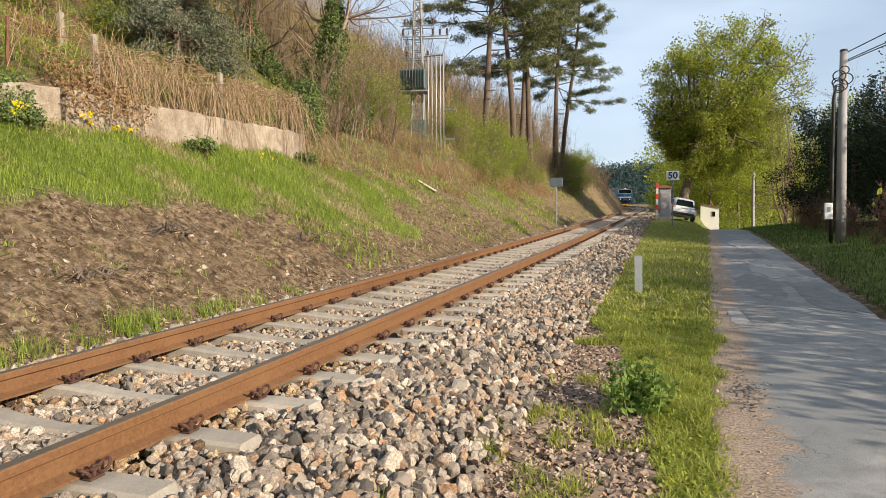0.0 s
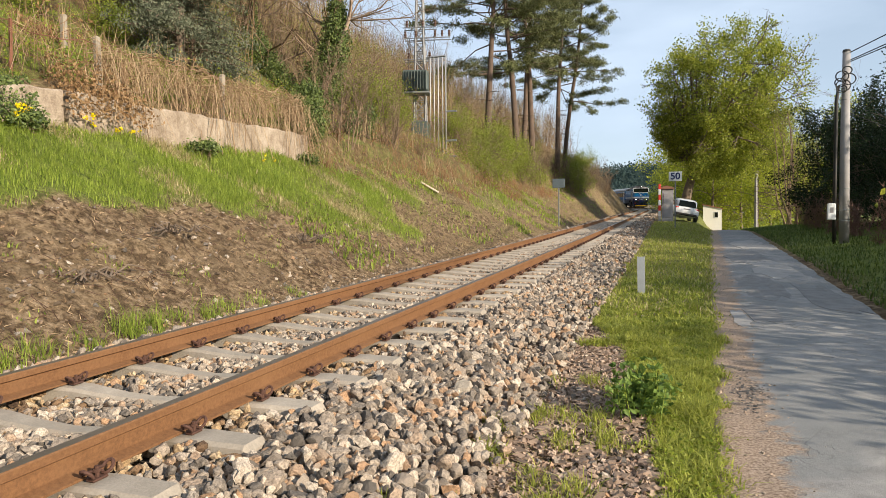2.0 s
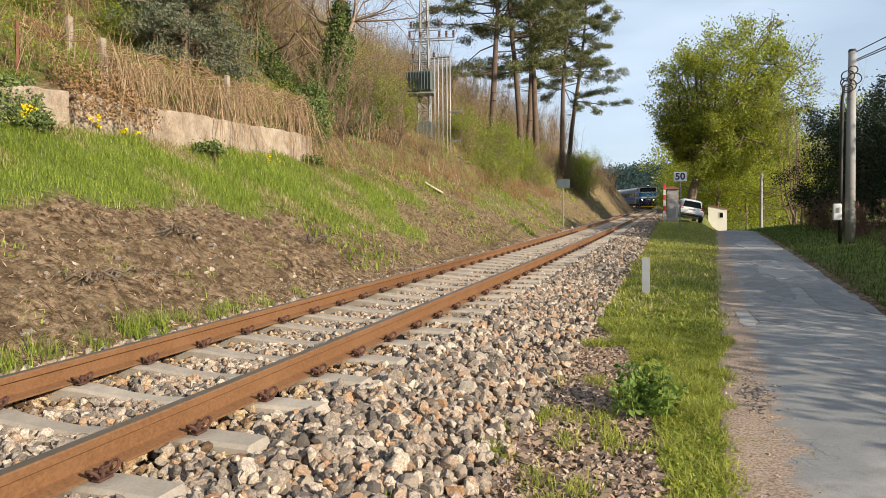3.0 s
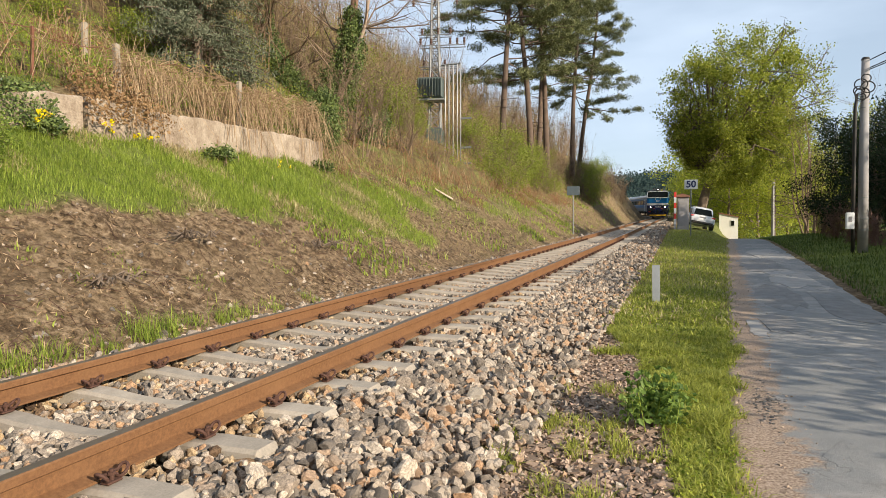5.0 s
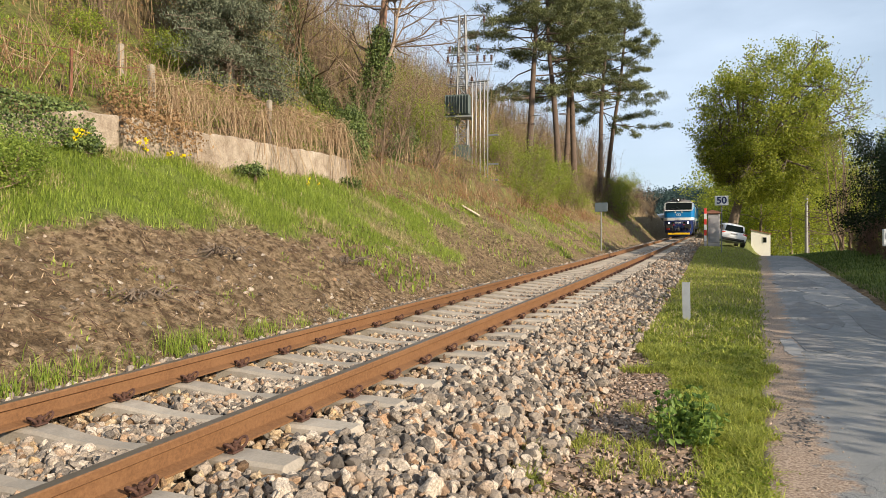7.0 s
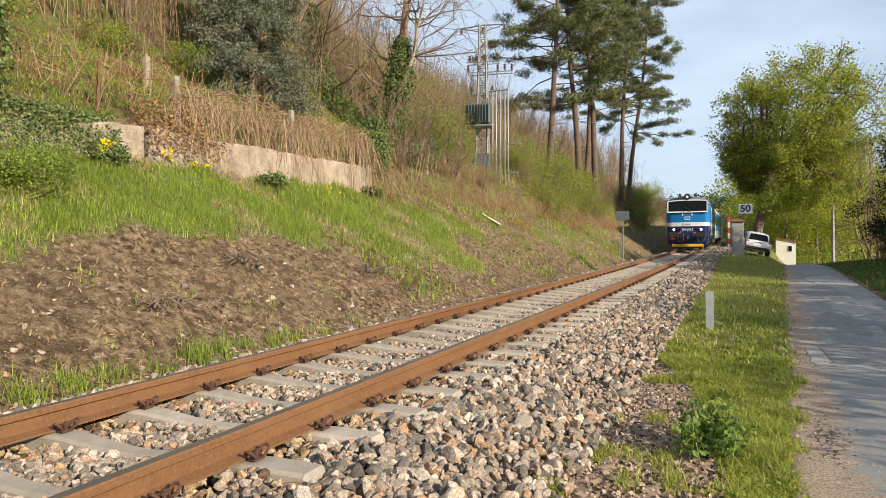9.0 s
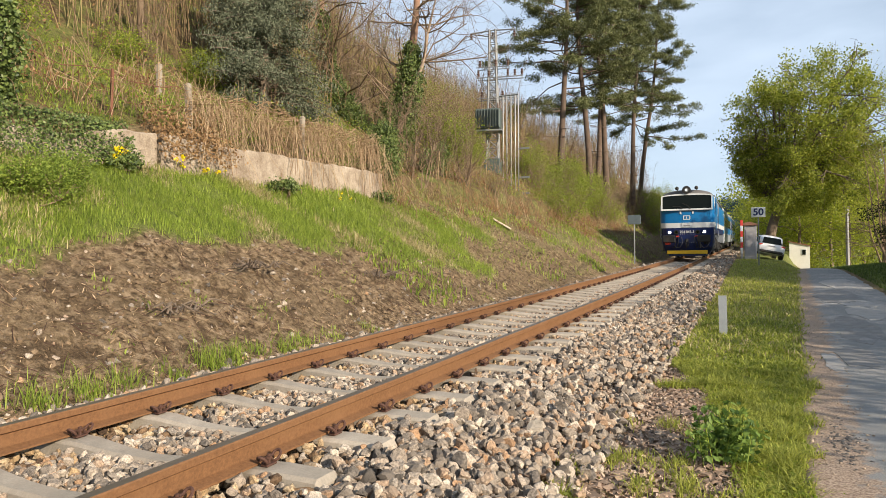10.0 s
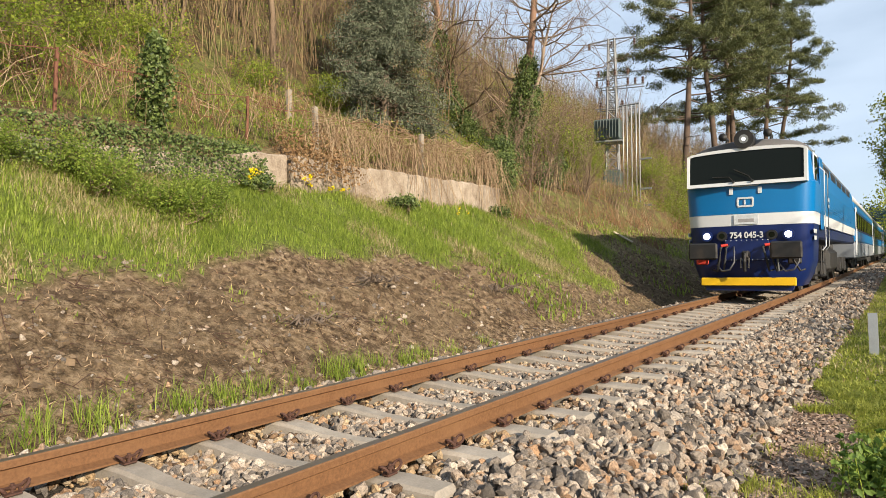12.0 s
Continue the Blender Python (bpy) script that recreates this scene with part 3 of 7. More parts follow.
def build_sleepers():
    # one concrete sleeper, across = local x, with a waisted middle
    n = Geo()
    xs = [-1.27, -1.24, -0.95, -0.55, -0.25, 0, 0.25, 0.55, 0.95, 1.24, 1.27]
    wt = [0.085, 0.098, 0.102, 0.092, 0.076, 0.070, 0.076, 0.092, 0.102, 0.098, 0.085]
    tz = [-0.04, -0.005, 0.0, -0.012, -0.042, -0.052, -0.042, -0.012, 0.0, -0.005, -0.04]
    vs, fs = [], []
    for x, w, z in zip(xs, wt, tz):
        vs += [(x, -w - 0.015, -0.2), (x, -w, z - 0.02), (x, -w + 0.02, z), (x, w - 0.02, z), (x, w, z - 0.02), (x, w + 0.015, -0.2)]
    for i in range(len(xs) - 1):
        for j in range(5):
            a = i * 6 + j
            fs.append((a, a + 6, a + 7, a + 1))
    fs += [tuple(range(6)), tuple(range((len(xs) - 1) * 6, len(xs) * 6))[::-1]]
    n.add(vs, fs)
    body = n.mesh("sleeper", M["concrete"])
    # spring clip with its bolt
    c = Geo()
    c.box((0, 0, 0.006), (0.05, 0.085, 0.012), 0.004)
    c.tube([(0.0, 0, 0.01), (0.0, 0, 0.062)], 0.011, 8)
    c.tube([(0.0, 0, 0.036), (0.0, 0, 0.05)], 0.019, 6)
    for sgn in (-1, 1):
        ring = [(0.026 * math.cos(q) + 0.004, sgn * (0.058 + 0.022 * math.sin(q)), 0.040 + 0.024 * math.sin(q)) for q in np.linspace(-2.4, 3.2, 12)]
        c.tube(ring + [(-0.045, sgn * 0.03, 0.028), (-0.008, sgn * 0.012, 0.04)], 0.0085, 6)
    clip = c.mesh("rail_clip", M["clip"])
    k = 0
    s = SLEEPER_0 - 12 * SLEEPER_STEP
    while s < 150:
        ob = thing("sleeper", "weathered grey-brown concrete sleeper bedded in ballast", "sleeper", sleeper_pose(s), "sleepers of the track", body)
        if s < 30:
            for side in (-1, 1):
                for way in (-1, 1):
                    p = part("rail_clip", clip, None, ob, "rusty spring clip with bolt" if s < 5 else "")
                    p.matrix_basis = pose(side * GAUGE / 2 + way * 0.115, 0, 0.0, 0, 0, 0 if way > 0 else 180)
        s += SLEEPER_STEP
        k += 1


def stone_shape(rng, n=1):
    """Angular stones: cubes with jittered corners, cut and squashed (n, 8, 3)."""
    base = np.array([(x, y, z) for x in (-1, 1) for y in (-1, 1) for z in (-1, 1)], float)
    q = base[None] * rng.uniform(0.35, 1.0, (n, 8, 3))
    q *= rng.uniform(0.6, 1.25, (n, 1, 3))
    a = rng.normal(size=(n, 4))
    a /= np.linalg.norm(a, axis=1)[:, None]
    w, x, y, z = a.T
    R = np.stack([1 - 2 * (y * y + z * z), 2 * (x * y - w * z), 2 * (x * z + w * y), 2 * (x * y + w * z), 1 - 2 * (x * x + z * z), 2 * (y * z - w * x), 2 * (x * z - w * y), 2 * (y * z + w * x), 1 - 2 * (x * x + y * y)], -1).reshape(n, 3, 3)
    return np.einsum("nij,nkj->nki", R, q)


ICO = np.array([(0, a, b * 1.618) for a in (-1, 1) for b in (-1, 1)] + [(a, b * 1.618, 0) for a in (-1, 1) for b in (-1, 1)] + [(a * 1.618, 0, b) for b in (-1, 1) for a in (-1, 1)], float) / 1.9


def ico_faces():
    d = np.linalg.norm(ICO[:, None] - ICO[None], axis=2)
    near = d < 1.15
    fs = []
    for i in range(12):
        for j in range(i + 1, 12):
            for k in range(j + 1, 12):
                if near[i, j] and near[j, k] and near[i, k]:
                    n = np.cross(ICO[j] - ICO[i], ICO[k] - ICO[i])
                    fs.append((i, j, k) if n @ ICO[i] > 0 else (i, k, j))
    return np.array(fs)


ICO_F = ico_faces()


def rock_shape(rng, n=1):
    """Broken stones: faceted lumps cut flat on random sides (n, 12, 3)."""
    q = ICO[None] * rng.uniform(0.92, 1.08, (n, 12, 1)) + rng.normal(0, 0.05, (n, 12, 3))
    for _ in range(3):
        a = rng.normal(size=(n, 1, 3))
        a /= np.linalg.norm(a, axis=2, keepdims=True)
        h = (q * a).sum(2, keepdims=True)
        q = q - a * np.clip(h - rng.uniform(0.45, 0.75, (n, 1, 1)), 0, None)
        h = (q * a).sum(2, keepdims=True)
        q = q - a * np.clip(h + rng.uniform(0.45, 0.75, (n, 1, 1)), None, 0)
    q *= rng.uniform(0.65, 1.3, (n, 1, 3))
    return q


def fine_rocks():
    """A set of rugged broken stones, finely faceted, with their faces (kinds, 42, 3)."""
    rng = np.random.default_rng(15)
    mid, faces, base = {}, [], [q for q in ICO]
    for tri in ICO_F:
        m = []
        for a, b in ((0, 1), (1, 2), (2, 0)):
            key = tuple(sorted((int(tri[a]), int(tri[b]))))
            if key not in mid:
                mid[key] = len(base)
                base.append((ICO[key[0]] + ICO[key[1]]) / 2)
            m.append(mid[key])
        a, b, c = (int(q) for q in tri)
        faces += [(a, m[0], m[2]), (b, m[1], m[0]), (c, m[2], m[1]), tuple(m)]
    ball = np.array(base)
    ball = ball / np.linalg.norm(ball, axis=1)[:, None]
    out = []
    for _ in range(60):
        q = ball.copy()
        for _ in range(9):
            a = rng.normal(size=3)
            a /= np.linalg.norm(a)
            h = q @ a
            q = q - np.outer(np.clip(h - rng.uniform(0.32, 0.8), 0, None), a)
        q = q * (1 + rng.normal(0, 0.05, (42, 1))) * rng.uniform(0.7, 1.45, 3)
        out.append(q)
    return np.array(out), np.array(faces)


FINE, FINE_F = fine_rocks()


def turned(rng, n):
    """Random turns (n, 3, 3)."""
    w, x, y, z = (lambda a: a / np.linalg.norm(a, axis=1)[:, None])(rng.normal(size=(n, 4))).T
    return np.stack([1 - 2 * (y * y + z * z), 2 * (x * y - w * z), 2 * (x * z + w * y), 2 * (x * y + w * z), 1 - 2 * (x * x + z * z), 2 * (y * z - w * x), 2 * (x * z - w * y), 2 * (y * z + w * x), 1 - 2 * (x * x + y * y)], -1).reshape(n, 3, 3)


def fine_stones(rng, r, place):
    """Vertices and faces of finely faceted stones of radii r at their places."""
    n = len(r)
    q = np.einsum("nij,nkj->nki", turned(rng, n), FINE[rng.integers(0, len(FINE), n)])
    return (q * r[:, None, None] + place).reshape(-1, 3), (FINE_F[None] + 42 * np.arange(n)[:, None, None]).reshape(-1, 3)


STONE_F = np.array([(0, 1, 3, 2), (4, 6, 7, 5), (0, 4, 5, 1), (2, 3, 7, 6), (0, 2, 6, 4), (1, 5, 7, 3)])


def ballast_spots(rng, n, s0, s1):
    """Places on the bed, shoulder and slope; between rails lower, clear of the sleepers and rails."""
    s = s0 + (s1 - s0) * rng.random(n)
    u = np.where(rng.random(n) < 0.16, rng.uniform(-4.0, -2.6, n), rng.uniform(-4.95, -0.95, n))
    keep = rng.random(n) < np.where(u > -1.35, 0.45, 1.0) * np.where(u < -4.75, 0.5, 1)
    s, u = s[keep], u[keep]
    vc = track_v(s)
    off = u + 3.302
    ph = ((s - SLEEPER_0) / SLEEPER_STEP + 0.5) % 1 - 0.5
    on = (np.abs(ph * SLEEPER_STEP) < 0.112) & (np.abs(off) < 1.30)
    inner = np.abs(np.abs(off) - GAUGE / 2) < 0.075
    s, u, off, ph = (q[~on & ~inner] for q in (s, u, off, ph))
    v = track_v(s) + off
    z = ground_z(s, v) + 0.03 + np.where(np.abs(off) < 0.75, -0.016, np.where(np.abs(off) < 1.38, 0.012, 0.005)) + np.where((off > 1.3) & (off < 1.7), -0.02, 0)
    return s, v, z, off


def build_ballast():
    rng = np.random.default_rng(5)
    bed = thing("ballast", "bed of loose angular grey and tan crushed stone", "ballast", kind="structure")
    Vs, Fs, base = [], [], 0
    near_v, near_f, near_n = [], [], 0
    rust_v, rust_f, rust_n = [], [], 0
    for n, s0, s1, lo, hi in ((21000, 2.0, 6.2, 0.016, 0.042), (31000, 6.2, 14, 0.017, 0.042), (22000, 14, 30, 0.026, 0.05), (16000, 30, 75, 0.04, 0.075), (9000, -6, 2.0, 0.028, 0.05)):
        s, v, z, off = ballast_spots(rng, n, s0, s1)
        r = rng.uniform(lo, hi, len(s)) * np.where(rng.random(len(s)) < 0.06, 1.5, 1)
        z = z - np.where(np.abs(off) < 1.3, np.clip(r - 0.03, 0, None) + 0.022 * np.clip((s - 4) / 4, 0, 1), 0)
        place = world(s, v, z + 0.35 * r + rng.uniform(-0.045, 0.04, len(s)))[:, None]
        if 3 < s1 < 15:
            rusty = np.abs(np.abs(off) - GAUGE / 2) < rng.normal(0.27, 0.12, len(s))
            k = int(rusty.sum())
            rust_v.append((rock_shape(rng, k) * 1.12 * r[rusty, None, None] + place[rusty]).reshape(-1, 3))
            rust_f.append((ICO_F[None] + 12 * np.arange(k)[:, None, None]).reshape(-1, 3) + 12 * rust_n)
            rust_n += k
            s, r, place = s[~rusty], r[~rusty], place[~rusty]
            if s1 < 7:
                close = fine_stones(rng, 1.12 * r, place)
                continue
            half = len(s) // 3
            q = stone_shape(rng, half) * 1.08 * r[:half, None, None] + place[:half]
            Vs.append(q.reshape(-1, 3))
            Fs.append((STONE_F[None] + 8 * np.arange(half)[:, None, None]).reshape(-1, 4) + base)
            base += 8 * half
            s, r, place = s[half:], r[half:], place[half:]
            near_v.append((rock_shape(rng, len(s)) * 1.12 * r[:, None, None] + place).reshape(-1, 3))
            near_f.append((ICO_F[None] + 12 * np.arange(len(s))[:, None, None]).reshape(-1, 3) + 12 * near_n)
            near_n += len(s)
            continue
        q = stone_shape(rng, len(s)) * r[:, None, None] + place
        Vs.append(q.reshape(-1, 3))
        Fs.append((STONE_F[None] + 8 * np.arange(len(s))[:, None, None]).reshape(-1, 4) + base)
        base += 8 * len(s)
    # stones that rolled onto the verge
    s = rng.uniform(2.2, 12, 900)
    v = rng.uniform(-1.2, 0.05, 900) - 0.2
    r = rng.uniform(0.008, 0.03, 900)
    q = stone_shape(rng, 900) * r[:, None, None] + world(s, v, ground_z(s, v) + 0.2 * r)[:, None]
    Vs.append(q.reshape(-1, 3))
    Fs.append((STONE_F[None] + 8 * np.arange(900)[:, None, None]).reshape(-1, 4) + base)
    rest = part("ballast_stones", mesh_of("ballast_stones", np.concatenate(Vs), np.concatenate(Fs), M["stone"]), None, bed, "loose grey, white and tan crushed stones")
    tagged(rest, kind="stuff")
    near = part("near_stones", mesh_of("near_stones", np.concatenate(near_v), np.concatenate(near_f), M["stone"]), None, bed, "loose angular crushed stones in grey, white and tan")
    tagged(near, kind="stuff")
    close = part("close_stones", mesh_of("close_stones", close[0], close[1], M["stone"]), None, bed, "rugged pale and tan broken stones of the shoulder")
    tagged(close, kind="stuff")
    tan = part("stained_stones", mesh_of("stained_stones", np.concatenate(rust_v), np.concatenate(rust_f), M["stone_rusty"]), None, bed, "rust-stained tan stones along the rails")
    tagged(tan, kind="stuff")
    # the nearest larger stones, one by one
    shapes = [mesh_of("stone", FINE[5 * k], FINE_F, M["stone"]) for k in range(12)]
    s, v, z, off = ballast_spots(rng, 1500, 2.6, 5.5)
    pick = np.flatnonzero(off > 1.35)[:280]
    for i in pick:
        ob = part("stone", shapes[i % 12], None, bed)
        r = rng.uniform(0.03, 0.055)
        ob.matrix_basis = Matrix.Translation(Vector(world(s[i], v[i], z[i] + 0.5 * r))) @ Euler(rng.uniform(0, 6.28, 3)).to_matrix().to_4x4() @ Matrix.Scale(float(r), 4)
    block = mesh_of("stone", FINE[7], FINE_F, plain("pale_stone", (0.42, 0.36, 0.29), 0.9, 0, 0.25, 14, 70, 0.7))
    big = part("stone", block, None, bed, "large pale broken stone")
    big.matrix_basis = Matrix.Translation(Vector(world(4.62, -1.42, ground_z(4.62, -1.42) + 0.075))) @ Euler((0.35, 0.3, 0.6)).to_matrix().to_4x4() @ Matrix.Diagonal((0.115, 0.09, 0.10, 1))


build_ground()
build_rail(-1)
build_rail(1)
build_road()
build_pothole()


# ---- the train: y forward, z up from the rail tops, x to its own right ----
def text_part(word, size, material, parent, m, label, depth=0.004):
    cu = bpy.data.curves.new("lettering", "FONT")
    cu.body, cu.size, cu.align_x, cu.align_y, cu.extrude = word, size, "CENTER", "CENTER", depth
    cu.offset = 0.025 * size
    tmp = new("lettering", cu)
    me = bpy.data.meshes.new_from_object(tmp.evaluated_get(bpy.context.evaluated_depsgraph_get()))
    bpy.data.objects.remove(tmp)
    me.materials.clear()
    me.materials.append(material)
    ob = part("lettering", me, None, parent, label)
    ob.matrix_basis = m
    return ob


def loft(rings):
    """Closed rings of equal length joined into a skin with end caps."""
    g = Geo()
    n = len(rings[0])
    fs = [(i * n + j, i * n + (j + 1) % n, (i + 1) * n + (j + 1) % n, (i + 1) * n + j) for i in range(len(rings) - 1) for j in range(n)]
    fs += [tuple(range(n))[::-1], tuple(range((len(rings) - 1) * n, len(rings) * n))]
    return g.add(np.array(rings).reshape(-1, 3), fs)


def nose_outline(w, y0, bow, corner, back):
    """Half-round plan of a cab front: bowed middle, rounded corners (x, y) from right to left and back."""
    pts = []
    for a in np.linspace(0, 1, 7):
        x = w - corner + corner * math.cos(a * math.pi / 2)
        y = y0 - bow - corner + corner * math.sin(a * math.pi / 2)
        pts.append((x, y))
    for x in np.linspace(w - corner, -(w - corner), 9)[1:-1]:
        pts.append((x, y0 - bow * (x / (w - corner)) ** 2))
    for a in np.linspace(1, 0, 7):
        pts.append((-(w - corner) - corner * math.cos(a * math.pi / 2), y0 - bow - corner + corner * math.sin(a * math.pi / 2)))
    return [(w, back)] + pts + [(-w, back)]


def shell(levels, back):
    """Body from plan outlines stacked in height: rows of (z, half width, front y, bow, corner)."""
    return loft([[(x, y, z) for x, y in nose_outline(w, y0, bow, c, back)] for z, w, y0, bow, c in levels])


def rounded(ob):
    """Smooth curves with sharp edges kept."""
    ob.data.set_sharp_from_angle(angle=radians(32))
    return ob


def wheelset(parent, y, r=0.5):
    g = Geo()
    for x in (-0.75, 0.75):
        g.tube([(x - 0.07, y, r), (x + 0.07, y, r)], r, 20)
        g.tube([(x - 0.1 * np.sign(x), y, r), (x - 0.06 * np.sign(x), y, r)], r + 0.03, 20)
    g.tube([(-0.75, y, r), (0.75, y, r)], 0.09, 8)
    return part("wheelset", g, M["black"], parent)


def bogie(parent, y, half, axles):
    g = Geo()
    for x in (-1.08, 1.08):
        g.box((x, y, 0.62), (0.16, 2 * half + 1.0, 0.28), 0.04)
        for a in axles:
            g.box((x + 0.08 * np.sign(x), y + a, 0.5), (0.2, 0.34, 0.42), 0.05)
            g.tube([(x + 0.06 * np.sign(x), y + a + 0.32, 0.4), (x + 0.06 * np.sign(x), y + a + 0.32, 0.85)], 0.09, 8)
            g.tube([(x + 0.06 * np.sign(x), y + a - 0.32, 0.4), (x + 0.06 * np.sign(x), y + a - 0.32, 0.85)], 0.09, 8)
    g.box((0, y, 0.7), (2.1, 0.7, 0.3), 0.05)
    b = part("bogie", g, M["black"], parent, "dirty black bogie frame with springs")
    for a in axles:
        wheelset(b, y + a)
    return b


M["glass"] = Nodes("dark_window_glass").done((0.006, 0.008, 0.006), 0.04, 0, 0.14)
M["lamp_on"] = Nodes("lit_headlight").done((1, 0.97, 0.9), 0.2)
M["lamp_on"].node_tree.nodes["Principled BSDF"].inputs["Emission Color"].default_value = (1, 0.96, 0.86, 1)
M["lamp_on"].node_tree.nodes["Principled BSDF"].inputs["Emission Strength"].default_value = 6
M["hose"] = plain("black_rubber_hose", (0.02, 0.02, 0.02), 0.6, 0, 0.2, 8, 60, 0.1)


def build_loco():
    L = thing("diesel_locomotive", "blue and white diesel locomotive with navy lower front and yellow bar", "locomotive")
    B = -16.4
    lower = shell([(0.24, 1.16, -0.16, 0.10, 0.40), (0.50, 1.30, -0.10, 0.10, 0.42), (0.85, 1.40, -0.04, 0.10, 0.42), (1.74, 1.44, 0.0, 0.08, 0.40)], -1.55)
    rounded(part("lower_nose", lower, M["navy"], L, "navy-blue painted lower cab front", True))
    band = shell([(1.744, 1.45, 0.0, 0.08, 0.42), (2.03, 1.47, 0.0, 0.08, 0.42)], B)
    rounded(part("white_band", band, M["white"], L, "white painted band round the body", True))
    up = shell([(2.034, 1.47, 0.0, 0.08, 0.42), (2.75, 1.50, -0.01, 0.08, 0.42), (2.78, 1.46, -0.2, 0.06, 0.3), (3.52, 1.38, -0.24, 0.05, 0.25)], B)
    rounded(part("upper_body", up, M["blue"], L, "glossy sky-blue upper body", True))
    under = Geo().box((0, B / 2 - 0.72, 1.555), (2.86, -B - 1.6, 0.34), 0.05)
    part("side_skirt", under, M["navy"], L, "navy-blue side sill")
    roof = []
    for y, k in ((-0.30, 0.86), (-0.55, 1.0), (B + 0.5, 1.0), (B, 0.9)):
        ring = [(1.38 * k * math.cos(a), y, 3.50 + (0.43 * k) * math.sin(a) ** 0.8) for a in np.linspace(0.0, math.pi, 13)]
        roof.append(ring)
    part("roof", loft(roof), M["grey_roof"], L, "dusty dark grey domed roof", True)
    for y, w, l in ((-4.5, 1.2, 1.6), (-8, 1.4, 2.4), (-12, 1.5, 2.2)):
        part("roof_hatch", Geo().box((0, y, 4.0), (w, l, 0.14), 0.04), M["grey_roof"], L)
    # windscreen surround: a white frame that stands proud and leans back
    W, z0, z1 = 1.37, 2.74, 3.68
    fr = Geo()
    def rim(w, a, b, y0, y1, arch):
        pts = [(-w, a), (w, a), (w, b - arch)] + [(w * math.cos(q), b - arch + arch * math.sin(q)) for q in np.linspace(0, math.pi, 9)[1:-1]] + [(-w, b - arch)]
        return [(x, y0 + (y1 - y0) * (z - a) / (b - a), z) for x, z in pts]
    o, i2 = rim(W, z0, z1, 0.10, -0.02, 0.13), rim(W - 0.065, z0 + 0.085, z1 - 0.085, 0.085, -0.015, 0.07)
    ob2 = [(x * 0.985, -0.6, z) for x, y, z in o]
    n = len(o)
    vs = o + i2 + ob2 + [(x, y - 0.09, z) for x, y, z in i2]
    fs = [(j, (j + 1) % n, n + (j + 1) % n, n + j) for j in range(n)] + [(2 * n + j, 2 * n + (j + 1) % n, (j + 1) % n, j) for j in range(n)]
    fs += [(n + j, n + (j + 1) % n, 3 * n + (j + 1) % n, 3 * n + j) for j in range(n)]
    fr.add(vs, fs)
    frame_ob = part("windscreen_frame", fr, M["white"], L, "white surround of the windscreen")
    g2 = Geo().add([(x, y - 0.03, z) for x, y, z in i2] + [(x, y - 0.042, z) for x, y, z in i2], [tuple(range(n)), tuple(range(n, 2 * n))[::-1]] + [(j, (j + 1) % n, n + (j + 1) % n, n + j) for j in range(n)])
    part("windscreen", g2, M["glass"], frame_ob, "dark reflecting windscreen")
    for x, way in ((-0.18, 0.42), (0.25, 0.5)):
        wp = Geo().tube([(x, 0.10, z0 + 0.10), (x + way * 0.2, 0.085, z0 + 0.22), (x + way, 0.075, z0 + 0.40 if way < 0.45 else z0 + 0.24)], 0.012, 5)
        wp.box((x, 0.11, z0 + 0.09), (0.07, 0.05, 0.05), 0.01)
        part("wiper", wp, M["black"], frame_ob)
    # head lamp on the roof, with horns beside it
    hl = Geo().tube([(0, -0.42, 3.88), (0, 0.02, 3.88)], 0.22, 24).tube([(0, 0.0, 3.88), (0, 0.035, 3.88)], 0.23, 24)
    lamp_ob = part("roof_headlamp", hl, M["black"], L, "round black roof headlamp")
    part("lens", Geo().tube([(0, 0.03, 3.88), (0, 0.045, 3.88)], 0.11, 20), M["steel"], lamp_ob, "pale round lens")
    # This centre glows although the roof lamp itself is not lit.
    part("lens", Geo().tube([(0, 0.044, 3.88), (0, 0.052, 3.88)], 0.04, 16), M["lamp_on"], lamp_ob, "small white centre of the lamp, made to glow")
    for x in (-0.52, 0.52):
        h = Geo().tube([(x, -0.75, 4.0), (x, -0.35, 4.0), (x, -0.22, 4.0), (x, -0.15, 4.0)], [0.04, 0.045, 0.08, 0.105], 14)
        h.tube([(x, -0.6, 3.75), (x, -0.6, 4.0)], 0.03, 6)
        part("horn", h, M["black"], L, "black air horn", True)
    # lower lamps and their neighbours
    for x in (-0.93, 0.93):
        g = Geo().tube([(x, -0.05, 1.50), (x, 0.015, 1.50)], 0.13, 20)
        hb = part("headlight", g, M["navy"], L, "round headlight, switched on")
        part("lens", Geo().tube([(x, 0.012, 1.50), (x, 0.03, 1.50)], 0.078, 20), M["lamp_on"], hb, "bright white lit lens")
        x2 = x - 0.36 * np.sign(x)
        g = Geo().tube([(x2, -0.05, 1.50), (x2, 0.02, 1.50)], 0.12, 18)
        rb = part("marker_light", g, M["black"], L, "dark round marker light")
        part("lens", Geo().tube([(x2, 0.018, 1.50), (x2, 0.028, 1.50)], 0.07, 14), M["glass"], rb)
        # buffers: shank and large rectangular head
        b = Geo().tube([(x, -0.1, 1.05), (x, 0.42, 1.05)], 0.13, 12)
        b.box((x, 0.46, 1.12), (0.68, 0.08, 0.41), 0.09)
        part("buffer", b, M["black"], L, "black rectangular buffer")
        t = Geo().box((x + 0.12 * np.sign(x), 0.0, 0.86), (0.30, 0.08, 0.15), 0.03)
        part("tail_light", t, M["red"] if x > 0 else M["black"], L, "red tail lamp" if x > 0 else "dark tail lamp")
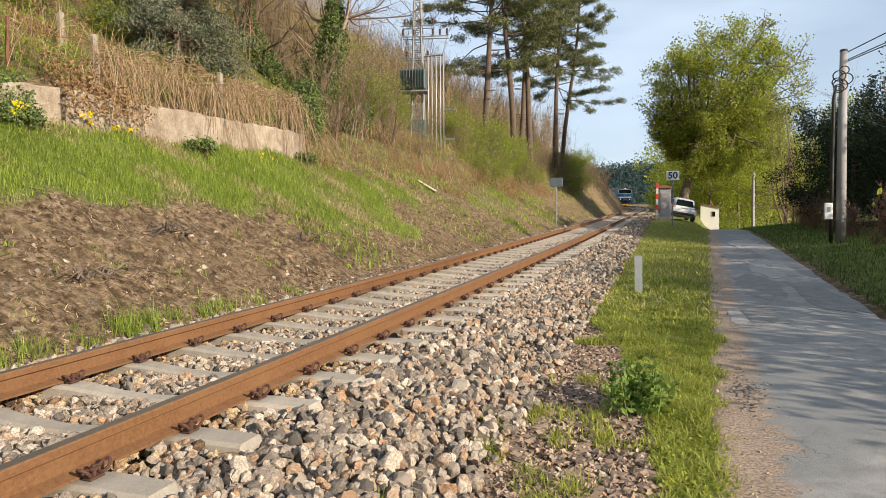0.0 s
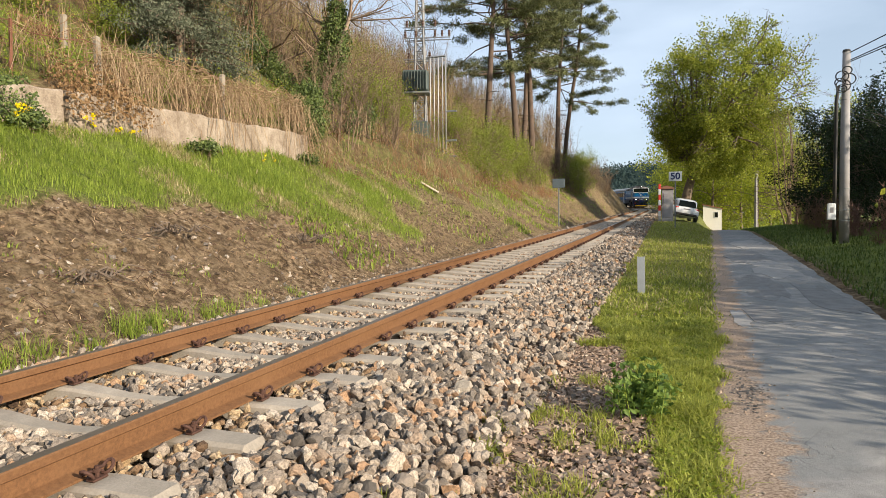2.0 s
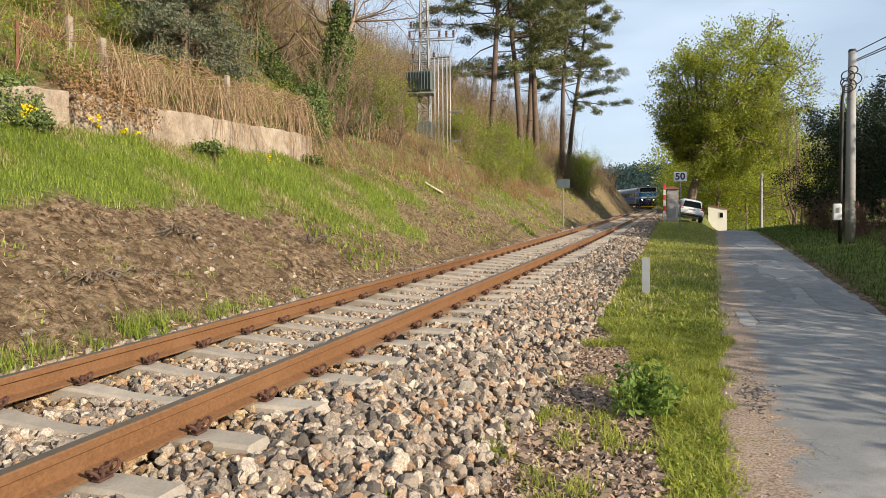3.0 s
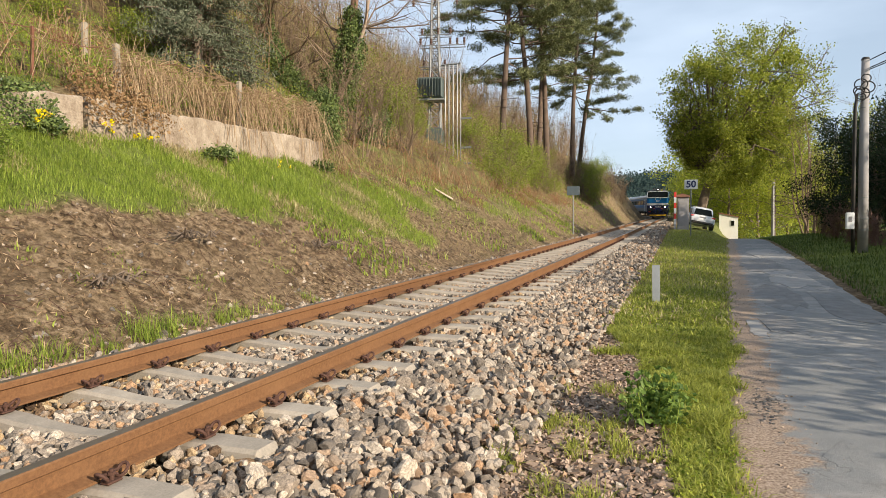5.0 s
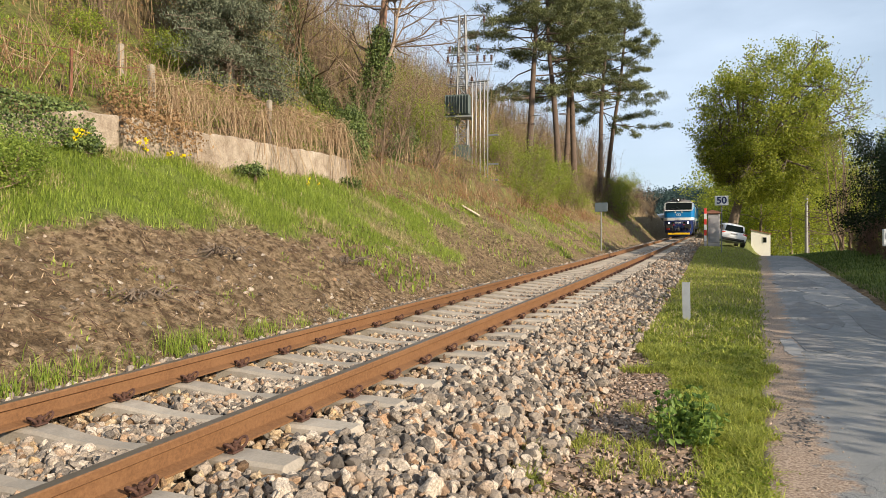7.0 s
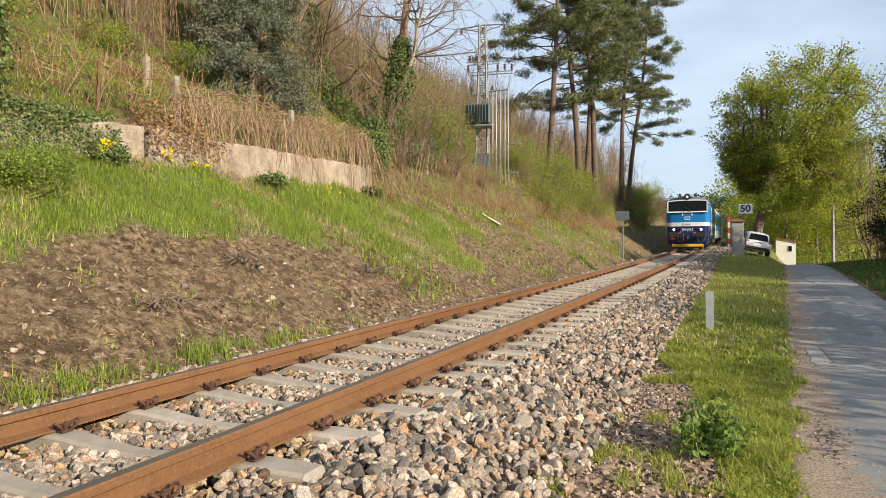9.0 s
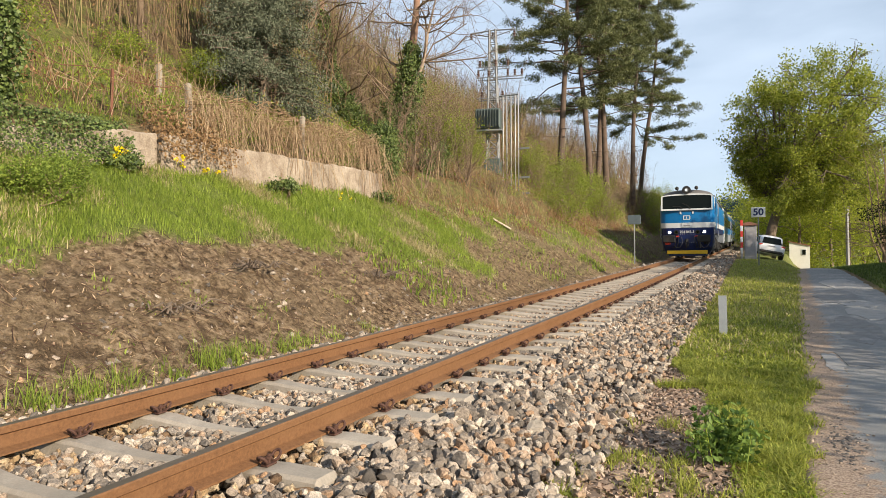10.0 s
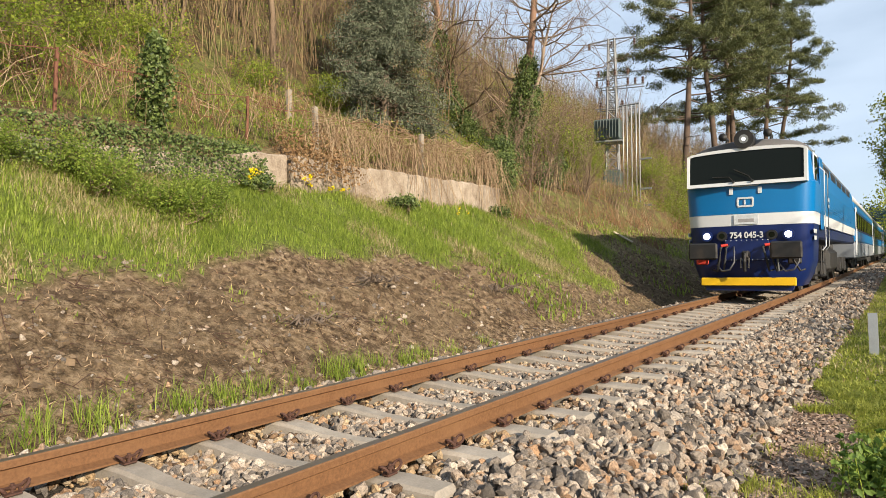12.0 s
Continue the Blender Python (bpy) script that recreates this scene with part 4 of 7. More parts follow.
    # coupling, hoses, ladder of rivets
    c = Geo().box((0, 0.12, 1.02), (0.16, 0.35, 0.2), 0.04).tube([(0, 0.28, 1.05), (0, 0.34, 0.85), (0, 0.32, 0.62)], [0.035, 0.04, 0.035], 8)
    c.tube([(-0.09, 0.3, 0.95), (-0.09, 0.34, 0.7), (0.09, 0.34, 0.7), (0.09, 0.3, 0.95)], 0.022, 6)
    part("screw_coupling", c, M["black"], L)
    for x, d, col in ((-0.42, 0.1, "hose"), (-0.56, 0.12, "hose"), (0.42, 0.1, "hose"), (0.55, 0.12, "hose"), (-0.98, 0.2, "hose"), (-0.66, 0.05, "steel")):
        g = Geo().tube([(x, 0.0, 1.25), (x + 0.03, 0.16, 1.2), (x + 0.05 * np.sign(x), 0.2, 0.9), (x + d * np.sign(x), 0.14, 0.62), (x + (d + 0.1) * np.sign(x), 0.1, 0.66)], 0.026, 7)
        part("brake_hose", g, M[col], L, smooth_faces=True)
    cable = plain("grey_cable", (0.10, 0.10, 0.11), 0.5)
    for x in (-1.12, 0.30):
        g = Geo().tube([(x, 0.0, 1.22), (x - 0.05, 0.22, 1.1), (x - 0.06, 0.30, 0.85), (x + 0.05, 0.28, 0.66), (x + 0.25, 0.2, 0.62), (x + 0.38, 0.08, 0.78)], 0.022, 7)
        part("jumper_cable", g, cable, L, "grey looped jumper cable", True)
    for x in (-0.5, 0.5):
        part("hose_cock", Geo().tube([(x - 0.08, 0.06, 1.27), (x + 0.08, 0.1, 1.25)], 0.035, 8), M["red"], L, "red cock handle")
    p = Geo().box((0, -0.01, 1.14), (1.0, 0.03, 0.52), 0.01)
    plate = part("front_plate", p, M["navy"], L, "bolted navy plate")
    for x in np.linspace(-0.48, 0.48, 9):
        for z in (0.90, 1.38):
            part("bolt", Geo().tube([(x, 0.0, z), (x, 0.016, z)], 0.012, 6), M["white"], plate)
    plow = Geo().box((0, 0.06, 0.36), (2.16, 0.06, 0.20), 0.015)
    part("yellow_bar", plow, M["yellow"], L, "bright yellow obstacle deflector bar")
    part("plough", Geo().prism([(-0.98, 0.14), (0.98, 0.14), (1.08, 0.44), (-1.08, 0.44)], -0.30, -0.02), M["navy"], L)
    face = pose(0, 0.0, 0, 90, 0, 180)
    text_part("754 045-3", 0.21, M["white"], L, pose(0, 0.012, 1.50) @ face @ Matrix.Diagonal((0.9, 1, 1, 1)), "white running number")
    # emblem as plain rounded bars, small plate under it
    e = Geo()
    for x, z, w, h in ((-0.07, 2.42, 0.19, 0.045), (-0.07, 2.22, 0.19, 0.045), (-0.165, 2.32, 0.045, 0.2), (0.09, 2.42, 0.19, 0.045), (0.09, 2.22, 0.19, 0.045), (0.18, 2.32, 0.045, 0.16), (0.02, 2.32, 0.04, 0.12)):
        e.box((x, 0.006, z), (w, 0.012, h), 0.003)
    part("emblem", e, M["white"], L, "white emblem of plain rounded bars")
    e = Geo()
    for x in (-0.33, 0.33):
        e.box((x, 0.006, 2.60), (0.09, 0.012, 0.16), 0.003)
    e.box((0, 0.02, 2.72), (0.62, 0.012, 0.018), 0.003)
    part("emblem_brackets", e, M["white"], L)
    part("grey_plate", Geo().box((0, 0.012, 1.89), (0.56, 0.016, 0.24), 0.004), plain("grey_plate", (0.52, 0.54, 0.56), 0.4), L, "small grey plate on the white band")
    part("plate_writing", Geo().box((0, 0.022, 1.87), (0.36, 0.006, 0.08), 0.002), M["pole"], L)
    # sides
    for side in (-1, 1):
        X = 1.505 * side
        w = Geo().box((1.44 * side, -0.95, 3.12), (0.05, 0.62, 0.62), 0.05)
        part("cab_side_window", w, M["glass"], L)
        part("cab_side_window_frame", Geo().box((1.435 * side, -0.95, 3.12), (0.04, 0.74, 0.74), 0.05), M["white"], L)
        part("cab_door", Geo().box((1.475 * side, -1.95, 2.55), (0.03, 0.66, 1.85), 0.03), M["blue"], L)
        part("door_window", Geo().box((1.455 * side, -1.95, 3.1), (0.03, 0.42, 0.5), 0.05), M["glass"], L)
        for y in (-1.5, -2.4):
            g = Geo().tube([(X, y, 1.1), (X + 0.08 * side, y, 1.2), (X + 0.08 * side, y, 3.1), (X - 0.02 * side, y, 3.2)], 0.02, 6)
            part("handrail", g, M["white"] if y > -2 else M["steel"], L, "white vertical handrail" if y > -2 else "grey vertical handrail")
        for k in range(5):
            part("roof_grille", Geo().box((1.385 * side, -4.4 - 2.3 * k, 3.36), (0.06, 1.7, 0.24), 0.02), M["black"], L, "black air intake grille under the roof edge")
        for k in range(6):
            g = Geo()
            for j in range(7):
                g.box((1.475 * side, -4.2 - 1.9 * k, 2.2 + 0.07 * j), (0.03, 1.1, 0.045), 0.01)
            part("louvre", g, M["blue"], L)
        lab = Geo()
        for k, (wd, z) in enumerate(((0.62, 1.56), (0.42, 1.40))):
            lab.box((1.445 * side, -0.55, z), (0.012, wd, 0.10), 0.003)
        part("side_writing", lab, M["white"], L, "white unreadable lettering as bars")
        st = Geo()
        for z in (0.45, 0.8, 1.1):
            st.box((1.36 * side, -1.95, z), (0.28, 0.55, 0.04), 0.01)
        st.tube([(1.45 * side, -1.68, 0.42), (1.45 * side, -1.68, 1.2)], 0.018, 5).tube([(1.45 * side, -2.22, 0.42), (1.45 * side, -2.22, 1.2)], 0.018, 5)
        part("steps", st, M["black"], L)
        part("logo_bars", Geo().box((1.50 * side, -3.6, 2.5), (0.012, 0.5, 0.12), 0.003).box((1.50 * side, -3.6, 2.32), (0.012, 0.35, 0.1), 0.003), M["white"], L)
    bogie(L, -4.0, 1.2, (-1.2, 1.2))
    bogie(L, -12.4, 1.2, (-1.2, 1.2))
    tank = Geo().box((0, -8.2, 0.78), (2.5, 3.0, 0.8), 0.15)
    part("fuel_tank", tank, M["black"], L)
    return L


M["coach_grey"] = plain("coach_grey_paint", (0.22, 0.24, 0.27), 0.4, 0, 0.1, 2, 30, 0.02)


def build_coach():
    C = thing("passenger_coach", "blue, white and grey passenger coach with silver roof", "passenger coach", group="coaches of the train")
    B = -24.2
    sec = lambda w, z0, z1: Geo().box((0, B / 2, (z0 + z1) / 2), (2 * w, -B, z1 - z0), 0.05)
    part("lower_body", sec(1.41, 0.75, 1.5), M["coach_grey"], C, "grey lower side panels")
    part("body", sec(1.42, 1.504, 2.05), M["blue"], C, "sky-blue side")
    part("window_band", sec(1.40, 2.054, 2.95), M["navy"], C, "dark navy window band")
    part("upper_body", sec(1.42, 2.954, 3.3), M["blue"], C)
    roof = [[(1.42 * math.cos(a), y, 3.29 + 0.72 * math.sin(a) ** 0.8) for a in np.linspace(0, math.pi, 13)] for y in (-0.02, B + 0.02)]
    part("roof", loft(roof), M["silver_roof"], C, "silver-grey ribbed roof", True)
    for side in (-1, 1):
        for k in range(10):
            part("window", Geo().box((1.41 * side, -3.2 - 1.98 * k, 2.5), (0.04, 1.25, 0.75), 0.08), M["glass"], C)
        for y in (-1.15, B + 1.15):
            d = part("door", Geo().box((1.425 * side, y, 2.0), (0.04, 0.9, 2.2), 0.05), M["white"], C, "white entrance door")
            part("door_window", Geo().box((1.445 * side, y, 2.5), (0.02, 0.45, 0.8), 0.06), M["glass"], d)
    part("gangway", Geo().box((0, 0.16, 2.0), (1.1, 0.34, 2.3), 0.08), M["hose"], C, "black rubber gangway bellows")
    for y in (-3.2, B + 3.2):
        bogie(C, y, 1.25, (-1.25, 1.25))
    part("underframe", Geo().box((0, B / 2, 0.72), (2.3, 15.5, 0.42), 0.06), M["black"], C)
    return C


def front_at(t):
    """Distance of the locomotive's front along the track."""
    return 18.06 + 11.37 * (12.0 - t)


ARC_S = np.linspace(-20, 299, 1600)
_v = track_v(ARC_S)
ARC_L = np.concatenate([[0], np.cumsum(np.hypot(np.diff(ARC_S), np.diff(_v)))])
ARC_L = ARC_L - np.interp(0, ARC_S, ARC_L)


def train_rows(lead, first, second):
    """Poses of a vehicle whose front is lead metres behind the locomotive's front, carried by bogies at first and second."""
    rows = []
    for k in range(25):
        t = 0.5 * k
        pts = []
        for b in (first, second):
            s = float(np.interp(front_at(t) + lead + b, ARC_L, ARC_S))
            pts.append(Vector(world(s, track_v(s), rail_z(s))))
        fwd = (pts[0] - pts[1]).normalized()
        yaw = math.degrees(math.atan2(-fwd.x, fwd.y))
        pitch = math.degrees(math.asin(fwd.z))
        front = pts[0] + fwd * first
        rows.append((t, pose(front.x, front.y, front.z, pitch, 0, yaw)))
    return rows


loco = build_loco()
coaches = [build_coach()]
for _ in range(2):
    coaches.append(copy_thing(coaches[0], Matrix.Identity(4)))


def motions():
    walk(loco, train_rows(0.0, 4.0, 12.4))
    for k, c in enumerate(coaches):
        walk(c, train_rows(17.4 + 25.2 * k, 3.2, 21.0))


# ---- walls, fence and bank fixtures ----
def build_wall():
    rng = np.random.default_rng(3)
    n = Nodes("stained_plaster")
    fine, mid = n.noise(24, 5, 0.7), n.noise(2.6, 6, 0.7)
    drip = n.noise(1.0, 5, 0.65, n.node("Mapping", Vector=n.co, Scale=(2.2, 2.2, 0.6)).outputs[0])
    c = n.ramp(mid, [(0.3, (0.16, 0.115, 0.08)), (0.5, (0.35, 0.285, 0.22)), (0.68, (0.50, 0.43, 0.35))])
    c = n.mix(n.ramp(drip, [(0.48, 0.0), (0.68, 0.7)]), c, (0.15, 0.105, 0.07))
    c = n.mix(0.3, c, n.ramp(fine, [(0.3, (0.10, 0.07, 0.05)), (0.7, (0.5, 0.41, 0.32))]))
    n.bump(n.math("ADD", fine, mid), 1.0, 0.03)
    plaster = n.done(c, 0.95, 0, 0.15)
    for name, a, b, low in (("wall_low", 2.0, 9.15, 0.0), ("wall_long", 9.15, 17.4, 0.02)):
        ss = np.arange(a, b + 0.01, 0.22)
        top = rail_z(ss) + 3.12 + low - (0.22 * np.clip((8.2 - ss) / 0.8, 0, 1) if low == 0 else 0) + 0.03 * wave(ss, 0 * ss, 0.7) + 0.012 * wave(ss, 0 * ss, 5.3, 2) + rng.normal(0, 0.014, len(ss))
        front = -9.95 + 0.006 * wave(ss, 0 * ss, 1.7)
        vs, fs = [], []
        for s, z, v in zip(ss, top, front):
            b0 = float(rail_z(s)) + 2.1
            vs += [world(s, v, b0), world(s, v, z - 0.03), world(s, v - 0.03, z), world(s, v - 0.27, z), world(s, v - 0.3, b0)]
        for i in range(len(ss) - 1):
            for j in range(4):
                fs.append((5 * i + j, 5 * i + 5 + j, 5 * i + 6 + j, 5 * i + 1 + j))
        fs += [tuple(range(5)), tuple(range(5 * len(ss) - 5, 5 * len(ss)))[::-1]]
        g = Geo().add(np.array(vs), fs)
        thing(name, "low crumbling plastered retaining wall, stained and overgrown", "wall", data=g.mesh(name, plaster), kind="structure")


def build_fence():
    rust = plain("rust_red_stake", (0.17, 0.07, 0.042), 0.85, 0.1, 0.3, 8, 50, 0.3)
    conc = plain("old_post_concrete", (0.27, 0.23, 0.18), 0.95, 0, 0.25, 5, 50, 0.5, stain=(0.15, 0.11, 0.08))
    for s, v, h, lean, label in ((10.24, -10.38, 0.98, -2.5, "leaning weathered concrete fence post"), (13.95, -10.36, 1.05, 1.0, "weathered concrete fence post in dry vines"), (11.5, -12.6, 0.78, 0.0, "grey concrete fence post among brush")):
        g = Geo().box((0, 0, h / 2 - 0.1), (0.125, 0.11, h + 0.2), 0.022)
        thing("fence_post", label, "fence post", at(s, v) @ pose(0, 0, 0, 0, lean), "posts of the garden fence", g.mesh("fence_post", conc))
    for s, v, h in ((8.50, -10.5, 0.95), (4.87, -10.35, 1.0)):
        g = Geo().box((0, 0, h / 2 - 0.1), (0.042, 0.014, h + 0.2), 0.004).box((0.014, 0.02, h / 2 - 0.1), (0.012, 0.04, h + 0.2), 0.004)
        thing("fence_stake", "rust-red angle-iron fence stake", "fence stake", at(s, v) @ pose(0, 0, 0, 0, 1), "stakes of the garden fence", g.mesh("fence_stake", rust))
    spots = [(2.5, -10.4, 1.0), (4.87, -10.35, 0.98), (6.5, -10.4, 0.9), (8.50, -10.5, 0.92), (9.94, -10.42, 0.85), (11.8, -10.4, 0.98), (13.75, -10.42, 1.0), (17.0, -10.4, 0.9)]
    g = Geo()
    for dz in (0.0, -0.4, -0.8):
        pts = []
        for (s0, v0, h0), (s1, v1, h1) in zip(spots[:-1], spots[1:]):
            for k in np.linspace(0, 1, 5)[:-1]:
                s, v, h = s0 + (s1 - s0) * k, v0 + (v1 - v0) * k, h0 + (h1 - h0) * k - 0.1 * math.sin(k * math.pi)
                pts.append(world(s, v, float(ground_z(s, v)) + h + dz))
        g.tube(pts, 0.009 if dz == 0 else 0.004, 5)
    thing("fence_wire", "sagging old fence wires wound with dry vine", "fence wire", data=g.mesh("fence_wire", rust))


def build_mast():
    m = at(36.5, -13.7, -0.1, 12)
    T = thing("transformer_mast", "grey lattice steel mast carrying a green pole transformer", "power mast", m)
    green = plain("grey_green_enamel", (0.065, 0.085, 0.078), 0.5, 0.1, 0.15, 3, 30, 0.1)
    zinc = plain("pale_galvanised_steel", (0.20, 0.205, 0.21), 0.6, 0.2, 0.15, 5, 60, 0.1)
    H = 8.3
    half = lambda z: 0.34 - 0.17 * z / H
    corners = ((-1, -1), (1, -1), (1, 1), (-1, 1))
    for a, b in corners:
        g = Geo().tube([(a * half(0), b * half(0), 0), (a * half(H), b * half(H), H)], 0.055, 4)
        part("leg", g, zinc, T)
    g = Geo()
    zs = np.linspace(0.3, H - 0.2, 15)
    for i in range(len(zs) - 1):
        for k in range(4):
            (a, b), (c, d) = corners[k], corners[(k + 1) % 4]
            z0, z1 = (zs[i], zs[i + 1]) if (i + k) % 2 else (zs[i + 1], zs[i])
            g.tube([(a * half(z0), b * half(z0), z0), (c * half(z1), d * half(z1), z1)], 0.034, 4)
            g.tube([(a * half(zs[i]), b * half(zs[i]), zs[i]), (c * half(zs[i]), d * half(zs[i]), zs[i])], 0.028, 4)
    part("lattice", g, zinc, T)
    part("foot", Geo().box((0, 0, 0.35), (0.95, 0.95, 0.9), 0.04), green, T, "green painted foot")
    arm = Geo().tube([(-1.3, 0, H - 0.12), (0, 0, H), (1.3, 0, H - 0.02)], 0.045, 4).tube([(-1.3, 0, H - 0.12), (0, 0, H - 0.4), (1.3, 0, H - 0.02)], 0.03, 4)
    part("top_arm", arm, zinc, T)
    for z, x0, x1 in ((5.5, -0.9, 1.75), (6.1, -0.95, 0.95), (4.3, -0.9, 1.3)):
        part("cross_arm", Geo().box(((x0 + x1) / 2, -0.25, z), (x1 - x0, 0.045, 0.05), 0.008).box(((x0 + x1) / 2, 0.25, z), (x1 - x0, 0.045, 0.05), 0.008), M["steel"], T)
    porcelain = plain("brown_porcelain", (0.09, 0.05, 0.035), 0.3)
    for x, z in ((-1.25, H - 0.3), (0.0, H - 0.3), (1.25, H - 0.28), (-0.8, 5.72), (-0.2, 5.72), (0.9, 5.72), (1.3, 5.72), (1.7, 5.72), (-0.7, 6.3), (0.2, 6.3), (0.9, 6.3), (-0.6, 4.5), (0.6, 4.5)):
        prof = [(z - 0.16 + 0.08 * k, 0.05 if k % 2 else 0.085) for k in range(5)]
        part("insulator", Geo().tube([(x, -0.25 if z < 7 else 0, q) for q, _ in prof], [r for _, r in prof], 8), porcelain, T)
    tr = Geo().box((-0.17, -0.55, 3.0), (1.42, 0.75, 1.15), 0.06)
    tank = part("transformer_tank", tr, green, T, "green transformer tank with cooling fins")
    for k in range(9):
        part("fin", Geo().box((-0.81 + 0.16 * k, -0.98, 3.0), (0.03, 0.16, 1.0), 0.008), green, tank)
        if k % 3 == 1:
            part("bushing", Geo().tube([(-0.72 + 0.155 * k, -0.55, 3.6), (-0.72 + 0.155 * k, -0.55, 3.75), (-0.72 + 0.155 * k, -0.55, 3.95)], [0.07, 0.05, 0.03], 8), porcelain, tank)
    part("transformer_bracket", Geo().box((-0.1, -0.5, 2.33), (1.5, 0.9, 0.1), 0.02).tube([(-0.6, -0.8, 2.3), (-0.3, -0.2, 1.6)], 0.03, 4).tube([(0.4, -0.8, 2.3), (0.3, -0.2, 1.6)], 0.03, 4), M["steel"], T)
    sw = Geo()
    for x in (-0.6, 0.1, 0.8):
        sw.tube([(x, -0.3, 5.6), (x + 0.15, -0.4, 5.0), (x, -0.5, 4.0)], 0.012, 4)
        sw.tube([(1.25 * np.sign(x), 0, H - 0.35), (x + 0.4, -0.1, 6.8), (x, -0.2, 6.2)], 0.012, 4)
    part("drop_wire", sw, M["hose"], T)
    # row of conduit posts beside it
    pale = plain("pale_grey_conduit", (0.34, 0.34, 0.34), 0.5, 0.3, 0.12, 3, 30, 0.05)
    P = thing("conduit_frame", "row of pale steel conduit pipes on a frame beside the mast", "conduit pipes")
    for k, (s, v) in enumerate(((34.5, -12.37), (34.5, -12.16), (34.5, -11.92), (34.5, -11.68), (34.5, -11.5))):
        z0 = float(ground_z(s, v))
        q = world(s, v, 0)
        part("pipe", Geo().tube([(q[0], q[1], z0 - 0.3), (q[0], q[1], 10.32)], 0.032, 8), pale, P, smooth_faces=True)
    a, b = world(34.5, -12.37, 10.28), world(34.5, -11.5, 10.28)
    part("top_rail", Geo().tube([a - (b - a) * 0.25, b], 0.05, 4), M["steel"], P)
    for z in (5.05, 6.6, 4.2):
        q = world(34.5, -11.5, z + 0.75)
        w = world(34.5, -10.9, z + 0.75)
        part("bracket", Geo().box((0, 0, 0), (0.6, 0.06, 0.10), 0.01, m=pose(*(0.5 * (q + w)), 0, 0, -20)), M["steel"], P)


def build_signs():
    # short marker post in the verge
    post = plain("galvanised_white_post", (0.33, 0.35, 0.38), 0.45, 0.3, 0.12, 6, 50, 0.08)
    g = Geo().prism([(-0.06, -0.045), (0.06, -0.045), (0.06, 0.045), (0.05, 0.045), (0.05, -0.03), (-0.05, -0.03), (-0.05, 0.045), (-0.06, 0.045)], -0.3, 0.66, 2)
    thing("marker_post", "short pale steel marker post standing in the grass", "marker post", at(11.96, -0.51) @ pose(0, 0, 0, 0, -1), data=g.mesh("marker_post", post))
    # speed board
    S = thing("speed_sign", "white rectangular board reading 50 on a thin post", "sign", at(38.3, 0.08, 0, 0))
    part("post", Geo().tube([(0, 0.03, -0.3), (0, 0.03, 3.0)], 0.032, 8), M["steel"], S)
    part("board", Geo().box((0, 0, 2.74), (0.66, 0.025, 0.50), 0.01), M["white"], S, "white board with dark frame")
    part("lettering_frame", Geo().box((0, -0.014, 2.74), (0.60, 0.008, 0.44), 0.003), M["white"], S)
    text_part("50", 0.50, M["navy"], S, pose(0, -0.022, 2.74, 90, 0, 0), "dark blue numerals 50")
    # back of a small sign across the track
    B = thing("track_sign", "grey back of a small square sign on a pale post", "sign", at(38.2, -6.1))
    part("post", Geo().tube([(0, 0.03, -0.3), (0, 0.03, 2.62)], 0.035, 8), M["steel"], B)
    part("board", Geo().box((0, 0, 2.42), (0.70, 0.025, 0.50), 0.01), plain("blue_grey_board", (0.10, 0.125, 0.14), 0.5, 0.2), B)
    # relay cabinet and striped post by the crossing
    s, v = 50.0, -0.39
    C = thing("relay_cabinet", "tall weathered concrete cabinet with a brown roof", "cabinet", at(s, v, 0))
    part("body", Geo().box((0, 0, 1.05), (0.75, 0.75, 2.3), 0.02), M["pole"], C)
    part("roof", Geo().box((-0.1, 0, 2.26), (1.05, 0.95, 0.12), 0.03).prism([(-0.6, 2.31), (0.45, 2.31), (-0.08, 2.48)], -0.45, 0.45), plain("brown_roof", (0.20, 0.09, 0.055), 0.8), C, "rusty brown roof")
    part("door", Geo().box((0, -0.385, 1.1), (0.55, 0.03, 1.7), 0.01), M["pole"], C)
    R = thing("striped_post", "red and white striped warning post", "warning post", at(49.5, -0.92))
    for k in range(7):
        part("stripe", Geo().box((0, 0, 0.18 + 0.37 * k), (0.16, 0.10, 0.37), 0.01), M["white"] if k in (1, 3, 5) else (M["red"] if k else M["pole"]), R)


